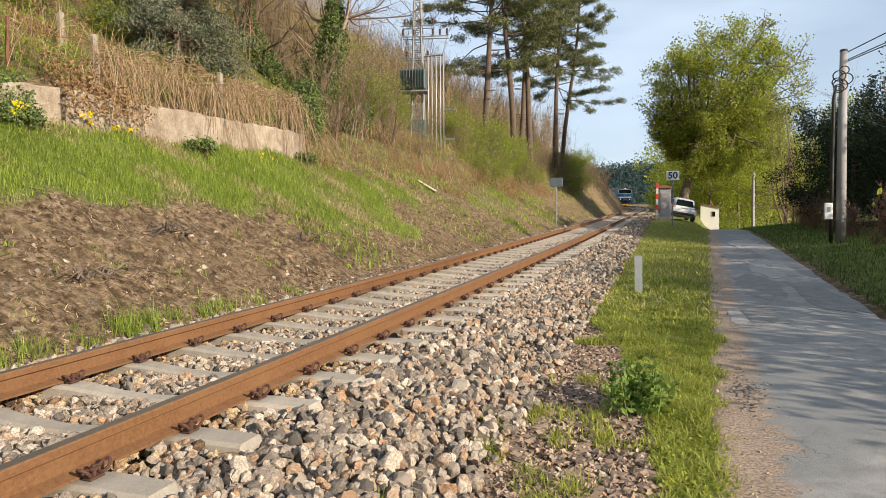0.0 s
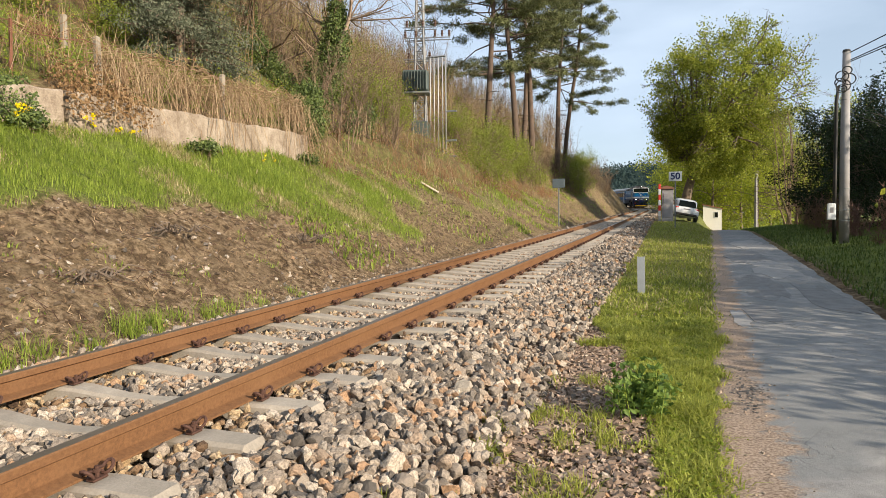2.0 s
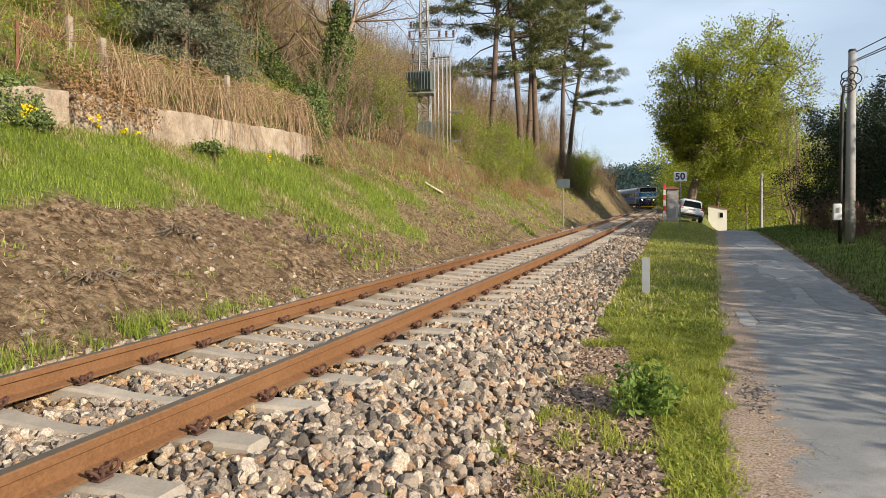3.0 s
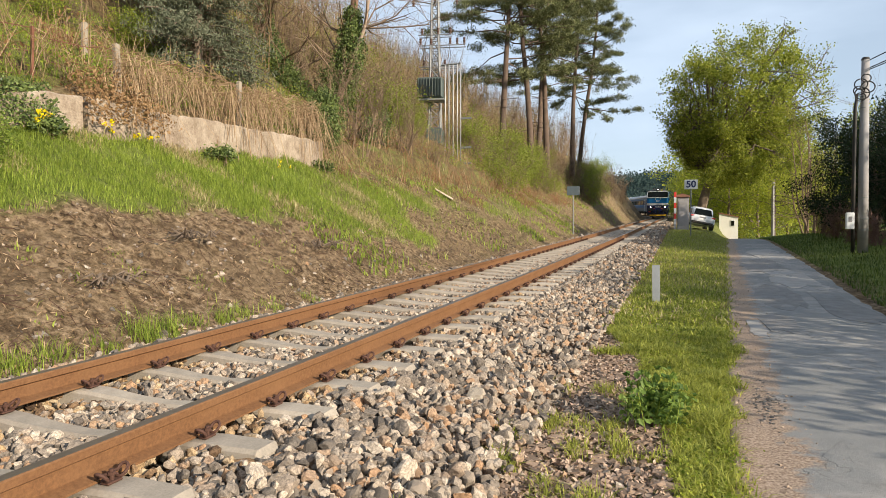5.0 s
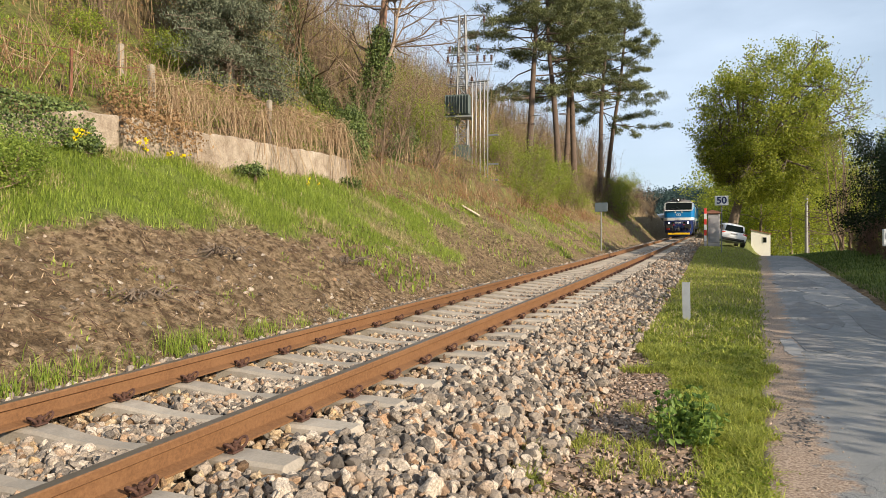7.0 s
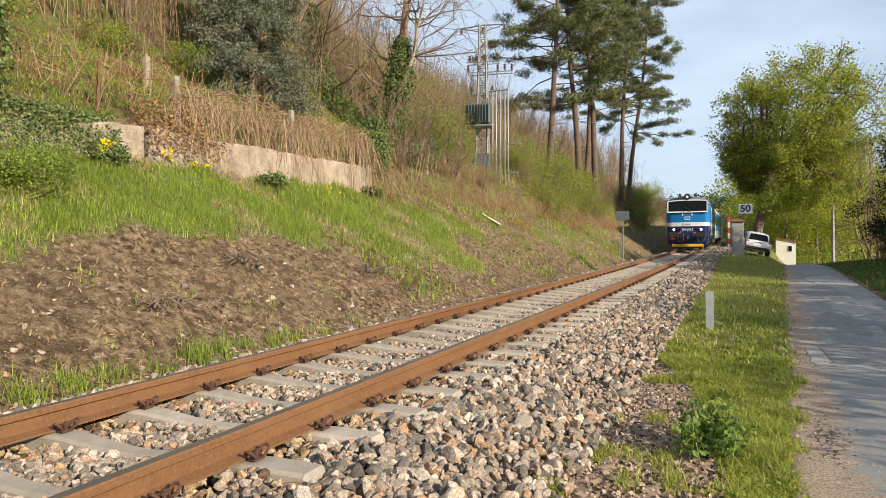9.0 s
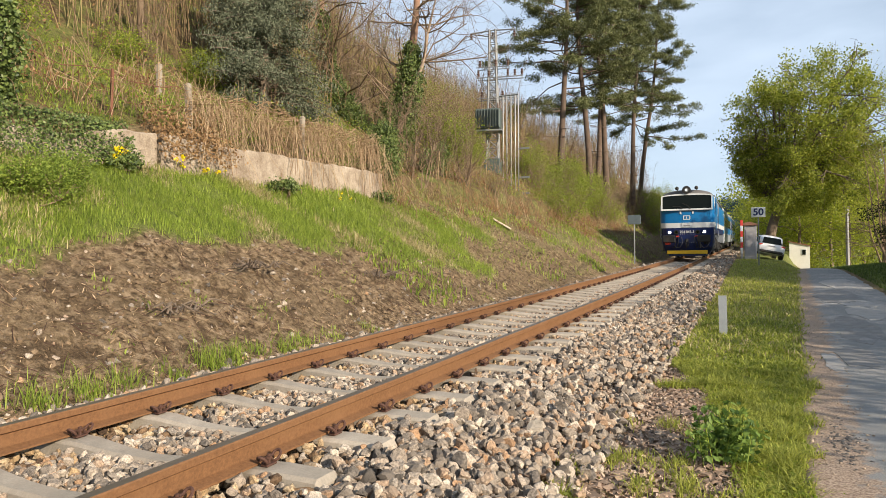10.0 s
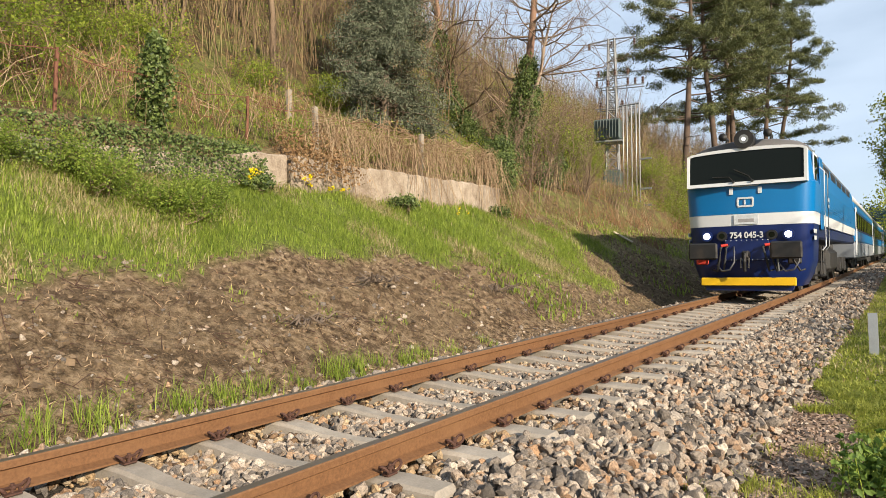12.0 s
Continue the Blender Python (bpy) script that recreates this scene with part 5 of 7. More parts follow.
def build_pole():
    P = thing("utility_pole", "tall grey concrete utility pole with cable coils", "utility pole", at(24.45, 5.11))
    part("shaft", Geo().tube([(0, 0, -0.3), (0, 0, 3.0), (0.02, 0, 6.02)], [0.152, 0.138, 0.112], 16), M["pole"], P, smooth_faces=True)
    part("cap", Geo().tube([(0.02, 0, 6.01), (0.02, 0, 6.08)], [0.125, 0.10], 12), M["black"], P)
    for z in (0.7, 1.05, 1.7, 3.1, 4.5, 4.85):
        part("band", Geo().tube([(0.005, 0, z), (0.005, 0, z + 0.03)], 0.158 - 0.0072 * z, 14), M["steel"], P)
    part("conduit", Geo().tube([(-0.28, -0.02, -0.2), (-0.27, -0.02, 2.2), (-0.25, -0.02, 4.5), (-0.2, -0.02, 4.95)], [0.06, 0.06, 0.055, 0.04], 8), M["black"], P, "black cable conduit", True)
    part("meter_box", Geo().box((-0.38, -0.1, 1.0), (0.23, 0.14, 0.52), 0.02), plain("white_box", (0.66, 0.68, 0.70), 0.5), P, "small white meter box")
    part("meter_label", Geo().box((-0.38, -0.173, 1.05), (0.10, 0.006, 0.17), 0.001), M["pole"], P)
    for k, (r, z, x) in enumerate(((0.18, 5.22, -0.14), (0.15, 5.02, -0.2), (0.20, 4.92, -0.12), (0.13, 5.38, -0.02), (0.19, 5.1, 0.02), (0.14, 4.8, -0.18))):
        ring = [(x + r * math.cos(a), -0.22 - 0.03 * k, z + 0.9 * r * math.sin(a)) for a in np.linspace(0, 6.3, 22)]
        part("cable_coil", Geo().tube(ring, 0.02, 5), M["hose"], P, smooth_faces=True)
    for x0, z0, z1 in ((0.1, 5.98, 8.4), (0.12, 5.75, 7.6), (0.12, 5.7, 7.2), (0.12, 4.1, 2.0)):
        end = Vector((9.0, -24.0, z1)) if z1 > 3 else Vector((7.5, 2.0, z1))
        a = Vector((x0, 0, z0))
        pts = [a.lerp(end, k) - Vector((0, 0, 1.2 * k * (1 - k))) for k in np.linspace(0, 1, 12)]
        part("cable", Geo().tube([tuple(q) for q in pts], 0.017 if z1 > 3 else 0.010, 5), M["hose"], P)
    far = thing("utility_pole", "slim grey pole beside the lane under the trees", "utility pole", at(66, 6.9), data=Geo().tube([(0, 0, -0.3), (0, 0, 5.2)], [0.15, 0.11], 8).mesh("utility_pole", M["pole"]))


def build_car():
    s, v = 53.0, 0.45
    m = at(s, v, 0.06, 8) @ pose(0, 0, 0, 1.5, 11, 0)
    C = thing("parked_car", "white estate car parked tilted on the sloping grass verge", "car", m)
    paint = plain("white_car_paint", (0.74, 0.74, 0.75), 0.25, 0, 0.03, 1, 20, 0.0)
    def ringset(rows):
        return loft([[(w * math.copysign(abs(math.cos(a)) ** 0.45, math.cos(a)), y, zc + hh * math.copysign(abs(math.sin(a)) ** 0.5, math.sin(a))) for a in np.linspace(0, 2 * math.pi, 25)[:-1]] for y, w, zc, hh in rows])
    part("body", ringset([(-2.2, 0.74, 0.62, 0.22), (-2.12, 0.86, 0.63, 0.33), (-1.2, 0.91, 0.62, 0.40), (0.6, 0.91, 0.60, 0.38), (1.6, 0.88, 0.56, 0.34), (2.1, 0.78, 0.52, 0.26), (2.2, 0.6, 0.5, 0.2)]), paint, C, smooth_faces=True)
    part("cabin", ringset([(-1.98, 0.66, 1.0, 0.16), (-1.62, 0.70, 1.18, 0.30), (-1.1, 0.71, 1.22, 0.32), (0.0, 0.70, 1.22, 0.32), (0.55, 0.68, 1.12, 0.24), (1.15, 0.66, 0.92, 0.08)]), paint, C, smooth_faces=True)
    g = Geo().add([(-0.62, -2.14, 0.96), (0.62, -2.14, 0.96), (0.52, -1.83, 1.38), (-0.52, -1.83, 1.38), (-0.6, -1.95, 0.98), (0.6, -1.95, 0.98), (0.52, -1.62, 1.36), (-0.52, -1.62, 1.36)], [(0, 1, 2, 3), (4, 7, 6, 5), (0, 4, 5, 1), (1, 5, 6, 2), (2, 6, 7, 3), (3, 7, 4, 0)])
    part("rear_window", g, M["glass"], C)
    for x in (-1, 1):
        part("side_window", Geo().box((0.69 * x, -0.4, 1.22), (0.06, 1.9, 0.34), 0.08), M["glass"], C)
        part("tail_light", Geo().box((0.70 * x, -2.12, 0.84), (0.30, 0.14, 0.12), 0.03), M["red"], C, "red tail light")
        part("roof_rail", Geo().tube([(0.6 * x, -1.5, 1.53), (0.6 * x, -0.9, 1.57), (0.6 * x, 0.2, 1.56)], 0.02, 5), M["black"], C)
        for y in (-1.35, 1.35):
            w = part("wheel", Geo().tube([(0.70 * x, y, 0.33), (0.93 * x, y, 0.33)], 0.33, 18), M["hose"], C, "black tyre")
            part("rim", Geo().tube([(0.92 * x, y, 0.33), (0.945 * x, y, 0.33)], 0.21, 14), M["steel"], w)
    part("bumper", Geo().box((0, -2.2, 0.42), (1.5, 0.14, 0.18), 0.05), M["black"], C, "dark rear bumper")
    part("number_plate", Geo().box((0, -2.19, 0.80), (0.52, 0.03, 0.12), 0.005), M["white"], C)
    part("plate_writing", Geo().box((0, -2.208, 0.80), (0.40, 0.006, 0.07), 0.001), M["pole"], C)


def build_house():
    H = thing("white_house", "small white rendered house among the trees", "house", at(74, 3.85, -0.1, -3))
    wall = plain("white_render", (0.68, 0.66, 0.60), 0.9, 0, 0.1, 1, 10, 0.2)
    part("wall", Geo().prism([(-1.0, 0), (0.75, 0), (0.75, 2.35), (-1.0, 2.75)], 0, 4), wall, H)
    part("roof", Geo().prism([(-1.1, 2.775), (0.85, 2.33), (0.85, 2.4), (-1.1, 2.85)], -0.1, 4.1), plain("clay_roof", (0.25, 0.10, 0.06), 0.9), H)
    part("window", Geo().box((0.25, -0.02, 1.75), (0.3, 0.06, 0.5), 0.01), M["glass"], H)
    part("window_frame", Geo().box((0.25, -0.015, 1.75), (0.38, 0.05, 0.58), 0.01), M["white"], H)


def build_bank_bits():
    # a pale board left lying on the slope, and a clump of torn roots
    pale = plain("bleached_board", (0.52, 0.44, 0.34), 0.9, 0, 0.2, 4, 40, 0.3)
    g = Geo().box((0, 0, 0.05), (0.8, 0.2, 0.06), 0.01)
    thing("loose_board", "bleached wooden board lying on the slope", "board", at(24.6, -8.9, 0.08, 20) @ pose(0, 0, 0, 0, 30, 0), data=g.mesh("loose_board", pale))
    rng = np.random.default_rng(9)
    g = Geo()
    for _ in range(26):
        a = np.array([0.25 * rng.normal(), 0.15 * rng.normal(), 0.0])
        b = a + np.array([0.22 * rng.normal(), 0.15 * rng.normal(), 0.10 + 0.05 * rng.normal()])
        g.tube([a, 0.5 * (a + b) + np.array([0, 0, 0.05]), b + np.array([0.1 * rng.normal(), 0.1 * rng.normal(), -0.08])], [0.016, 0.011, 0.005], 5)
    for s, v, turn in ((8.4, -7.26, 0), (11.6, -6.9, 70), (6.3, -6.6, 130)):
        thing("root_clump", "dark torn roots sticking out of the soil", "roots", at(s, v, 0.0, turn), "root clumps in the soil", g.mesh("root_clump", M["bark"]), "stuff")


build_wall()
build_bank_bits()
build_fence()
build_mast()
build_signs()
build_pole()
build_car()
build_house()


# ---- plants ----
def unit(a):
    return a / (np.linalg.norm(a, axis=-1, keepdims=True) + 1e-9)


def leaf_mesh(name, centres, size, material, rng, stretch=1.6, droop=0.0, normal=None):
    """One pointed four-cornered leaf at each centre, turned at random."""
    c = np.asarray(centres, float)
    n = len(c)
    d = unit(rng.normal(size=(n, 3)) - np.array([0, 0, droop]))
    up = rng.normal(size=(n, 3)) if normal is None else normal + 0.6 * rng.normal(size=(n, 3))
    a = unit(np.cross(d, up))
    sz = (np.broadcast_to(size, (n,)) * rng.uniform(0.6, 1.3, n))[:, None]
    b = np.cross(a, d)
    V = np.stack([c - d * sz * stretch / 2, c + a * sz * 0.5 + b * sz * 0.1, c + d * sz * stretch / 2, c - a * sz * 0.5 + b * sz * 0.1], 1)
    F = np.arange(4 * n).reshape(-1, 4)
    return mesh_of(name, V.reshape(-1, 3), F, material)


def stick_mesh(name, segs, material, sides=4):
    """Tapered sticks from rows of start, end, start radius, end radius."""
    q = np.array([(*a, *b, r0, r1) for a, b, r0, r1 in segs], float)
    A, B, r0, r1 = q[:, :3], q[:, 3:6], q[:, 6], q[:, 7]
    d = unit(B - A)
    ref = np.where(np.abs(d[:, 2:3]) < 0.9, np.array([[0, 0, 1.0]]), np.array([[1.0, 0, 0]]))
    a = unit(np.cross(d, ref))
    b = np.cross(d, a)
    ang = np.arange(sides) * 2 * np.pi / sides
    ring = np.cos(ang)[None, :, None] * a[:, None] + np.sin(ang)[None, :, None] * b[:, None]
    V = np.concatenate([A[:, None] + ring * r0[:, None, None], B[:, None] + ring * r1[:, None, None]], 1)
    j = np.arange(sides)
    f = np.stack([j, (j + 1) % sides, sides + (j + 1) % sides, sides + j], 1)
    F = (f[None] + (2 * sides * np.arange(len(q)))[:, None, None]).reshape(-1, 4)
    return mesh_of(name, V.reshape(-1, 3), F, material, True)


def blades(name, s, v, height, material, rng, width=0.012, lean=0.35, lift=0.0):
    """Bent grass blades on the ground at s, v."""
    n = len(s)
    base = world(s, v, ground_z(s, v) - 0.01 + lift)
    h = np.broadcast_to(height, (n,)) * rng.uniform(0.5, 1.25, n)
    ang = rng.uniform(0, 6.283, n)
    out = np.stack([np.cos(ang), np.sin(ang), 0 * ang], -1)
    side = np.stack([-np.sin(ang), np.cos(ang), 0 * ang], -1) * (width * rng.uniform(0.6, 1.4, n))[:, None]
    ln = (lean * rng.uniform(0.2, 1.6, n))[:, None]
    hz = np.stack([0 * h, 0 * h, h], -1)
    mid = base + 0.55 * hz + out * h[:, None] * ln * 0.35
    tip = base + hz * (1 - 0.25 * ln) + out * h[:, None] * ln
    V = np.stack([base - side, base + side, mid + side * 0.8, mid - side * 0.8, tip + side * 0.12, tip - side * 0.12], 1)
    f = np.array([(0, 1, 2, 3), (3, 2, 4, 5)])
    F = (f[None] + (6 * np.arange(n))[:, None, None]).reshape(-1, 4)
    return mesh_of(name, V.reshape(-1, 3), F, material)


def grow(rng, p, d, length, r, depth, segs, tips, kids=3, bend=0.18, up=0.08, spread=0.6, pieces=3, shrink=0.62):
    """A branch in pieces with smaller branches along it."""
    p, d = np.array(p, float), np.array(d, float)
    for i in range(pieces):
        d = unit(d + bend * rng.normal(size=3) + np.array([0, 0, up]))
        q = p + d * length / pieces
        ra, rb = r * (1 - 0.25 * i / pieces * 2), r * (1 - 0.25 * (i + 1) / pieces * 2)
        segs.append((p, q, max(ra, 0.0045), max(rb, 0.0035)))
        if depth > 0:
            for _ in range(kids if i == pieces - 1 else max(1, kids - 2)):
                e = unit(d + spread * rng.normal(size=3))
                grow(rng, p + (q - p) * rng.uniform(0.3, 1), e, length * shrink * rng.uniform(0.7, 1.15), rb * 0.6, depth - 1, segs, tips, kids, bend, up, spread, pieces, shrink)
        p = q
    tips.append(p)


def scatter_poses(rng, spots, lo, hi):
    return [at(s, v, -0.05, rng.uniform(0, 360)) @ pose(0, 0, 0, rng.normal(0, 3), rng.normal(0, 3), 0) @ Matrix.Scale(rng.uniform(lo, hi), 4) for s, v in spots]


def place_all(kinds, poses):
    """First use of each built kind stands at its first pose, the rest are copies."""
    for i, m in enumerate(poses):
        k = kinds[i % len(kinds)]
        if i < len(kinds):
            k.matrix_basis = m
        else:
            c = copy_thing(k, m)
            c.scale = m.to_scale()


def bare_kind(seed, height, stems, label, name="bare_tree", slim=False, thick=0.05, group="bare trees on the slope"):
    rng = np.random.default_rng(seed)
    T = thing(name, label, "tree" if name == "bare_tree" else "shrub", group=group)
    trunk, twigs, tips = [], [], []
    for _ in range(stems):
        d = unit(np.array([0.22 * rng.normal(), 0.22 * rng.normal(), 1]))
        p = np.array([0.25 * rng.normal(), 0.25 * rng.normal(), -0.3]) * (0.3 if stems == 1 else 1)
        n = 7
        L = height * rng.uniform(0.75, 1.05)
        r = thick * rng.uniform(0.7, 1.2)
        for i in range(n):
            d = unit(d + 0.09 * rng.normal(size=3) + np.array([0, 0, 0.06]))
            q = p + d * L / n
            ra, rb = r * (1 - 0.85 * i / n), r * (1 - 0.85 * (i + 1) / n)
            trunk.append((p, q, ra, rb))
            if i >= (1 if stems > 1 else 2):
                for _ in range(3 if stems > 1 else 4):
                    e = unit(d * (1.0 if slim else 0.5) + 0.75 * rng.normal(size=3))
                    grow(rng, p + (q - p) * rng.random(), e, L * (0.15 if slim else 0.22) * rng.uniform(0.6, 1.3), rb * 0.5 + 0.005, 1, twigs, tips, 3, 0.2, 0.1, 0.6, 2)
            p = q
    part("trunk" if stems == 1 else "stemwork", stick_mesh("trunk", trunk, M["twig"], 5), None, T)
    part("branchwork", stick_mesh("branchwork", twigs, M["twig"], 3), None, T)
    return T, tips


def leafy_kind(seed, height, width, leaves, size, material, label, name="leafy_shrub", group="leafy shrubs on the slope"):
    """A shrub: stems, twigs and leaves gathered round the twig ends."""
    rng = np.random.default_rng(seed)
    T = thing(name, label, "shrub", group=group)
    segs, tips = [], []
    for _ in range(9):
        d = unit(np.array([width * 0.5 * rng.normal(), width * 0.5 * rng.normal(), height]))
        grow(rng, (0.15 * rng.normal(), 0.15 * rng.normal(), -0.2), d, height * 0.62, 0.022, 2, segs, tips, 3, 0.2, 0.02, 0.55)
    part("stemwork", stick_mesh("stemwork", segs, M["twig"], 3), None, T)
    tips = np.array(tips)
    tips = tips[tips[:, 2] > 0.05]
    c = tips[rng.integers(0, len(tips), leaves)] + rng.normal(0, 0.10 * height ** 0.5, (leaves, 3))
    part("foliage", leaf_mesh("foliage", c, size, material, rng), None, T)
    return T


def hill_growth():
    rng = np.random.default_rng(11)
    kinds = []
    for k in range(5):
        kinds.append(bare_kind(20 + k, 10.5, 1 if k < 2 else 4, "slender bare grey-brown tree in a thicket", slim=True, thick=0.075 if k < 2 else 0.05)[0])
    spots = []
    for _ in range(4000):
        s, u = 9 + 100 * rng.random() ** 1.25, -(13.0 + 30 * rng.random() ** 1.3)
        if len(spots) >= 250:
            break
        if s < 28 and u > -15.5:
            continue
        if 28 < s < 42 and u > -16.5:
            continue
        spots.append((s, u + float(track_v(s)) + 3.3))
    place_all(kinds, [m @ Matrix.Scale(1.0 if s < 34 else 0.6, 4) for m, (s, v) in zip(scatter_poses(rng, spots, 0.75, 1.25), spots)])
    # fine stems and twigs between them
    n = 13000
    s, u = 8 + 80 * rng.random(n) ** 1.25, -(13.2 + 34 * rng.random(n) ** 1.25)
    k = ~((s < 30) & (u > -15.2)) & ~((s > 29) & (s < 40) & (u > -15.5))
    s, v = s[k], (u + track_v(s) + 3.3)[k]
    n = len(s)
    a = world(s, v, ground_z(s, v) - 0.05)
    h = rng.uniform(1.2, 5.5, n)
    lean = np.stack([rng.normal(0, 0.16, n), rng.normal(0, 0.16, n), np.ones(n)], -1)
    b = a + 0.5 * h[:, None] * lean + rng.normal(0, 0.06, (n, 3))
    c = b + 0.5 * h[:, None] * (lean + rng.normal(0, 0.16, (n, 3)))
    segs = [(p, q, 0.014, 0.010) for p, q in zip(a, b)] + [(p, q, 0.010, 0.004) for p, q in zip(b, c)]
    for _ in range(2):
        d = b + (c - b) * rng.random((n, 1))
        e = d + rng.normal(0, 0.42, (n, 3)) + np.array([0, 0, 0.45])
        segs += [(p, q, 0.007, 0.003) for p, q in zip(d, e)]
    thing("thicket", "dense brown thicket of thin bare stems on the slope", "thicket", data=stick_mesh("thicket", segs, M["thicket"], 3), kind="stuff")
    k = wave(s, v, 0.22, 44) + 0.5 * rng.random(n) > 0.35
    bud = np.repeat(b[k] + 0.6 * (c - b)[k], 9, 0)
    bud = bud + rng.normal(0, 0.32, bud.shape)
    thing("thicket_buds", "haze of small yellow-green young leaves in the thicket", "young leaves", data=leaf_mesh("thicket_buds", bud, 0.045, M["leaf_spring"], rng), kind="stuff")
    # thicket of bare shrubs
    bushes = [bare_kind(40 + k, 3.0, 9, "dense bare brown shrub with arching twigs", "bare_shrub", True, 0.02, "bare shrubs on the slope")[0] for k in range(3)]
    spots = [(s, v) for s, v in zip(rng.uniform(11, 75, 120), rng.uniform(-24, -11.2, 120)) if not (s < 20 and v > -13.2) and not (30 < s < 38.5 and v > -15)]
    spots += [(s, -10.2 - 0.8 * rng.random()) for s in np.arange(20, 80, 2.6) if not 30 < s < 38]
    spots += [(s, float(track_v(s)) + 3.3 - 7.5 - 2 * rng.random()) for s in np.arange(64, 100, 2.2)]
    place_all(bushes, scatter_poses(rng, spots, 0.6, 1.15))
    # young leaf shrubs
    greens = [leafy_kind(60 + k, 2.6, 1.6, 7000, 0.042, M["leaf_spring"], "shrub in fresh yellow-green spring leaf") for k in range(3)]
    spots = [(26.4, -12.2), (27.0, -11.6), (28.5, -13.6), (27, -13.0), (28.0, -12.2), (30.5, -14.5), (40, -12.5), (43, -11.3), (46, -12), (50, -13.2), (54, -12.6), (57, -12), (44, -14), (60, -12.5), (41, -10), (47, -10.2), (52, -9.8), (38, -9.6), (3.4, -10.9), (2.6, -11.3), (6, -14), (5, -15.5), (3.5, -14.5), (7.5, -16), (9, -17), (70, -10.4), (76, -10.6), (82, -10.8), (90, -11), (98, -11.5), (66, -9), (73, -8.8)]
    spots += [(s, v) for s, v in zip(rng.uniform(3, 60, 14), rng.uniform(-32, -15, 14))]
    place_all(greens, scatter_poses(rng, spots, 0.6, 1.2))


def pine_kind(seed, height, first):
    rng = np.random.default_rng(seed)
    T = thing("pine_tree", "tall pine with a bare brown trunk and dark needle crown", "tree", group="pines on the slope")
    trunk, limbs, cent = [], [], []
    p, d = np.array([0, 0, -0.4]), np.array([0.02, 0.0, 1.0])
    n = 14
    for i in range(n):
        d = unit(d + np.array([0.02 * rng.normal(), 0.02 * rng.normal(), 0.05]))
        q = p + d * (height + 0.4) / n
        ra, rb = 0.27 * (1 - 0.8 * i / n), 0.27 * (1 - 0.8 * (i + 1) / n)
        trunk.append((p, q, ra, rb))
        z = p[2] / height
        if p[2] > first:
            for _ in range(5 if p[2] > first + 2 else 3):
                a = rng.uniform(0, 6.283)
                L = (5.0 - 3.0 * max(0, z - 0.5) * 2) * rng.uniform(0.55, 1.15)
                e = unit(np.array([math.cos(a), math.sin(a), rng.uniform(-0.15, 0.3)]))
                b = p + (q - p) * rng.random()
                for k in range(4):
                    e = unit(e + 0.15 * rng.normal(size=3) + np.array([0, 0, -0.02 if k < 2 else 0.1]))
                    c = b + e * L / 4
                    limbs.append((b, c, 0.06 * (1 - 0.2 * k), 0.06 * (0.8 - 0.2 * k)))
                    for _ in range(2 if k else 0):
                        w = unit(e + 0.8 * rng.normal(size=3) * np.array([1, 1, 0.4]))
                        tipp = c + w * rng.uniform(0.3, 0.9)
                        limbs.append((c, tipp, 0.018, 0.008))
                        cent += [tipp, c + 0.6 * (tipp - c)]
                    b = c
                cent.append(b)
        p = q
    # some dead stubs low on the trunk
    for _ in range(7):
        z = rng.uniform(first * 0.5, first + 1)
        a = rng.uniform(0, 6.28)
        e = np.array([math.cos(a), math.sin(a), -0.1])
        limbs.append((np.array([0, 0, z]), np.array([0, 0, z]) + e * rng.uniform(0.5, 1.8), 0.03, 0.008))
    part("trunk", stick_mesh("trunk", trunk, M["pine_bark"], 10), None, T)
    part("branchwork", stick_mesh("branchwork", limbs, M["pine_bark"], 4), None, T)
    cent = np.array(cent)
    k = 78
    c = np.repeat(cent, k, 0) + rng.normal(size=(len(cent) * k, 3)) * np.array([0.25, 0.25, 0.12])
    part("crown", leaf_mesh("crown", c, 0.045, M["needles"], rng, stretch=6.0, droop=-0.5), None, T)
    return T


def build_pines():
    a, b = pine_kind(81, 21.0, 6.0), pine_kind(82, 23.0, 6.5)
    a.matrix_basis = at(48.6, -13.0, 0, 20)
    b.matrix_basis = at(66.6, -10.7, 0, 100)
    copy_thing(a, at(51.0, -11.3, 0, 150))
    copy_thing(b, at(55.6, -11.0, 0, 250))
    copy_thing(a, at(72, -11.0, 0, 300) @ pose(0, 0, 0, 0, 9, 0))
    copy_thing(b, at(61, -13.0, 0, 30))


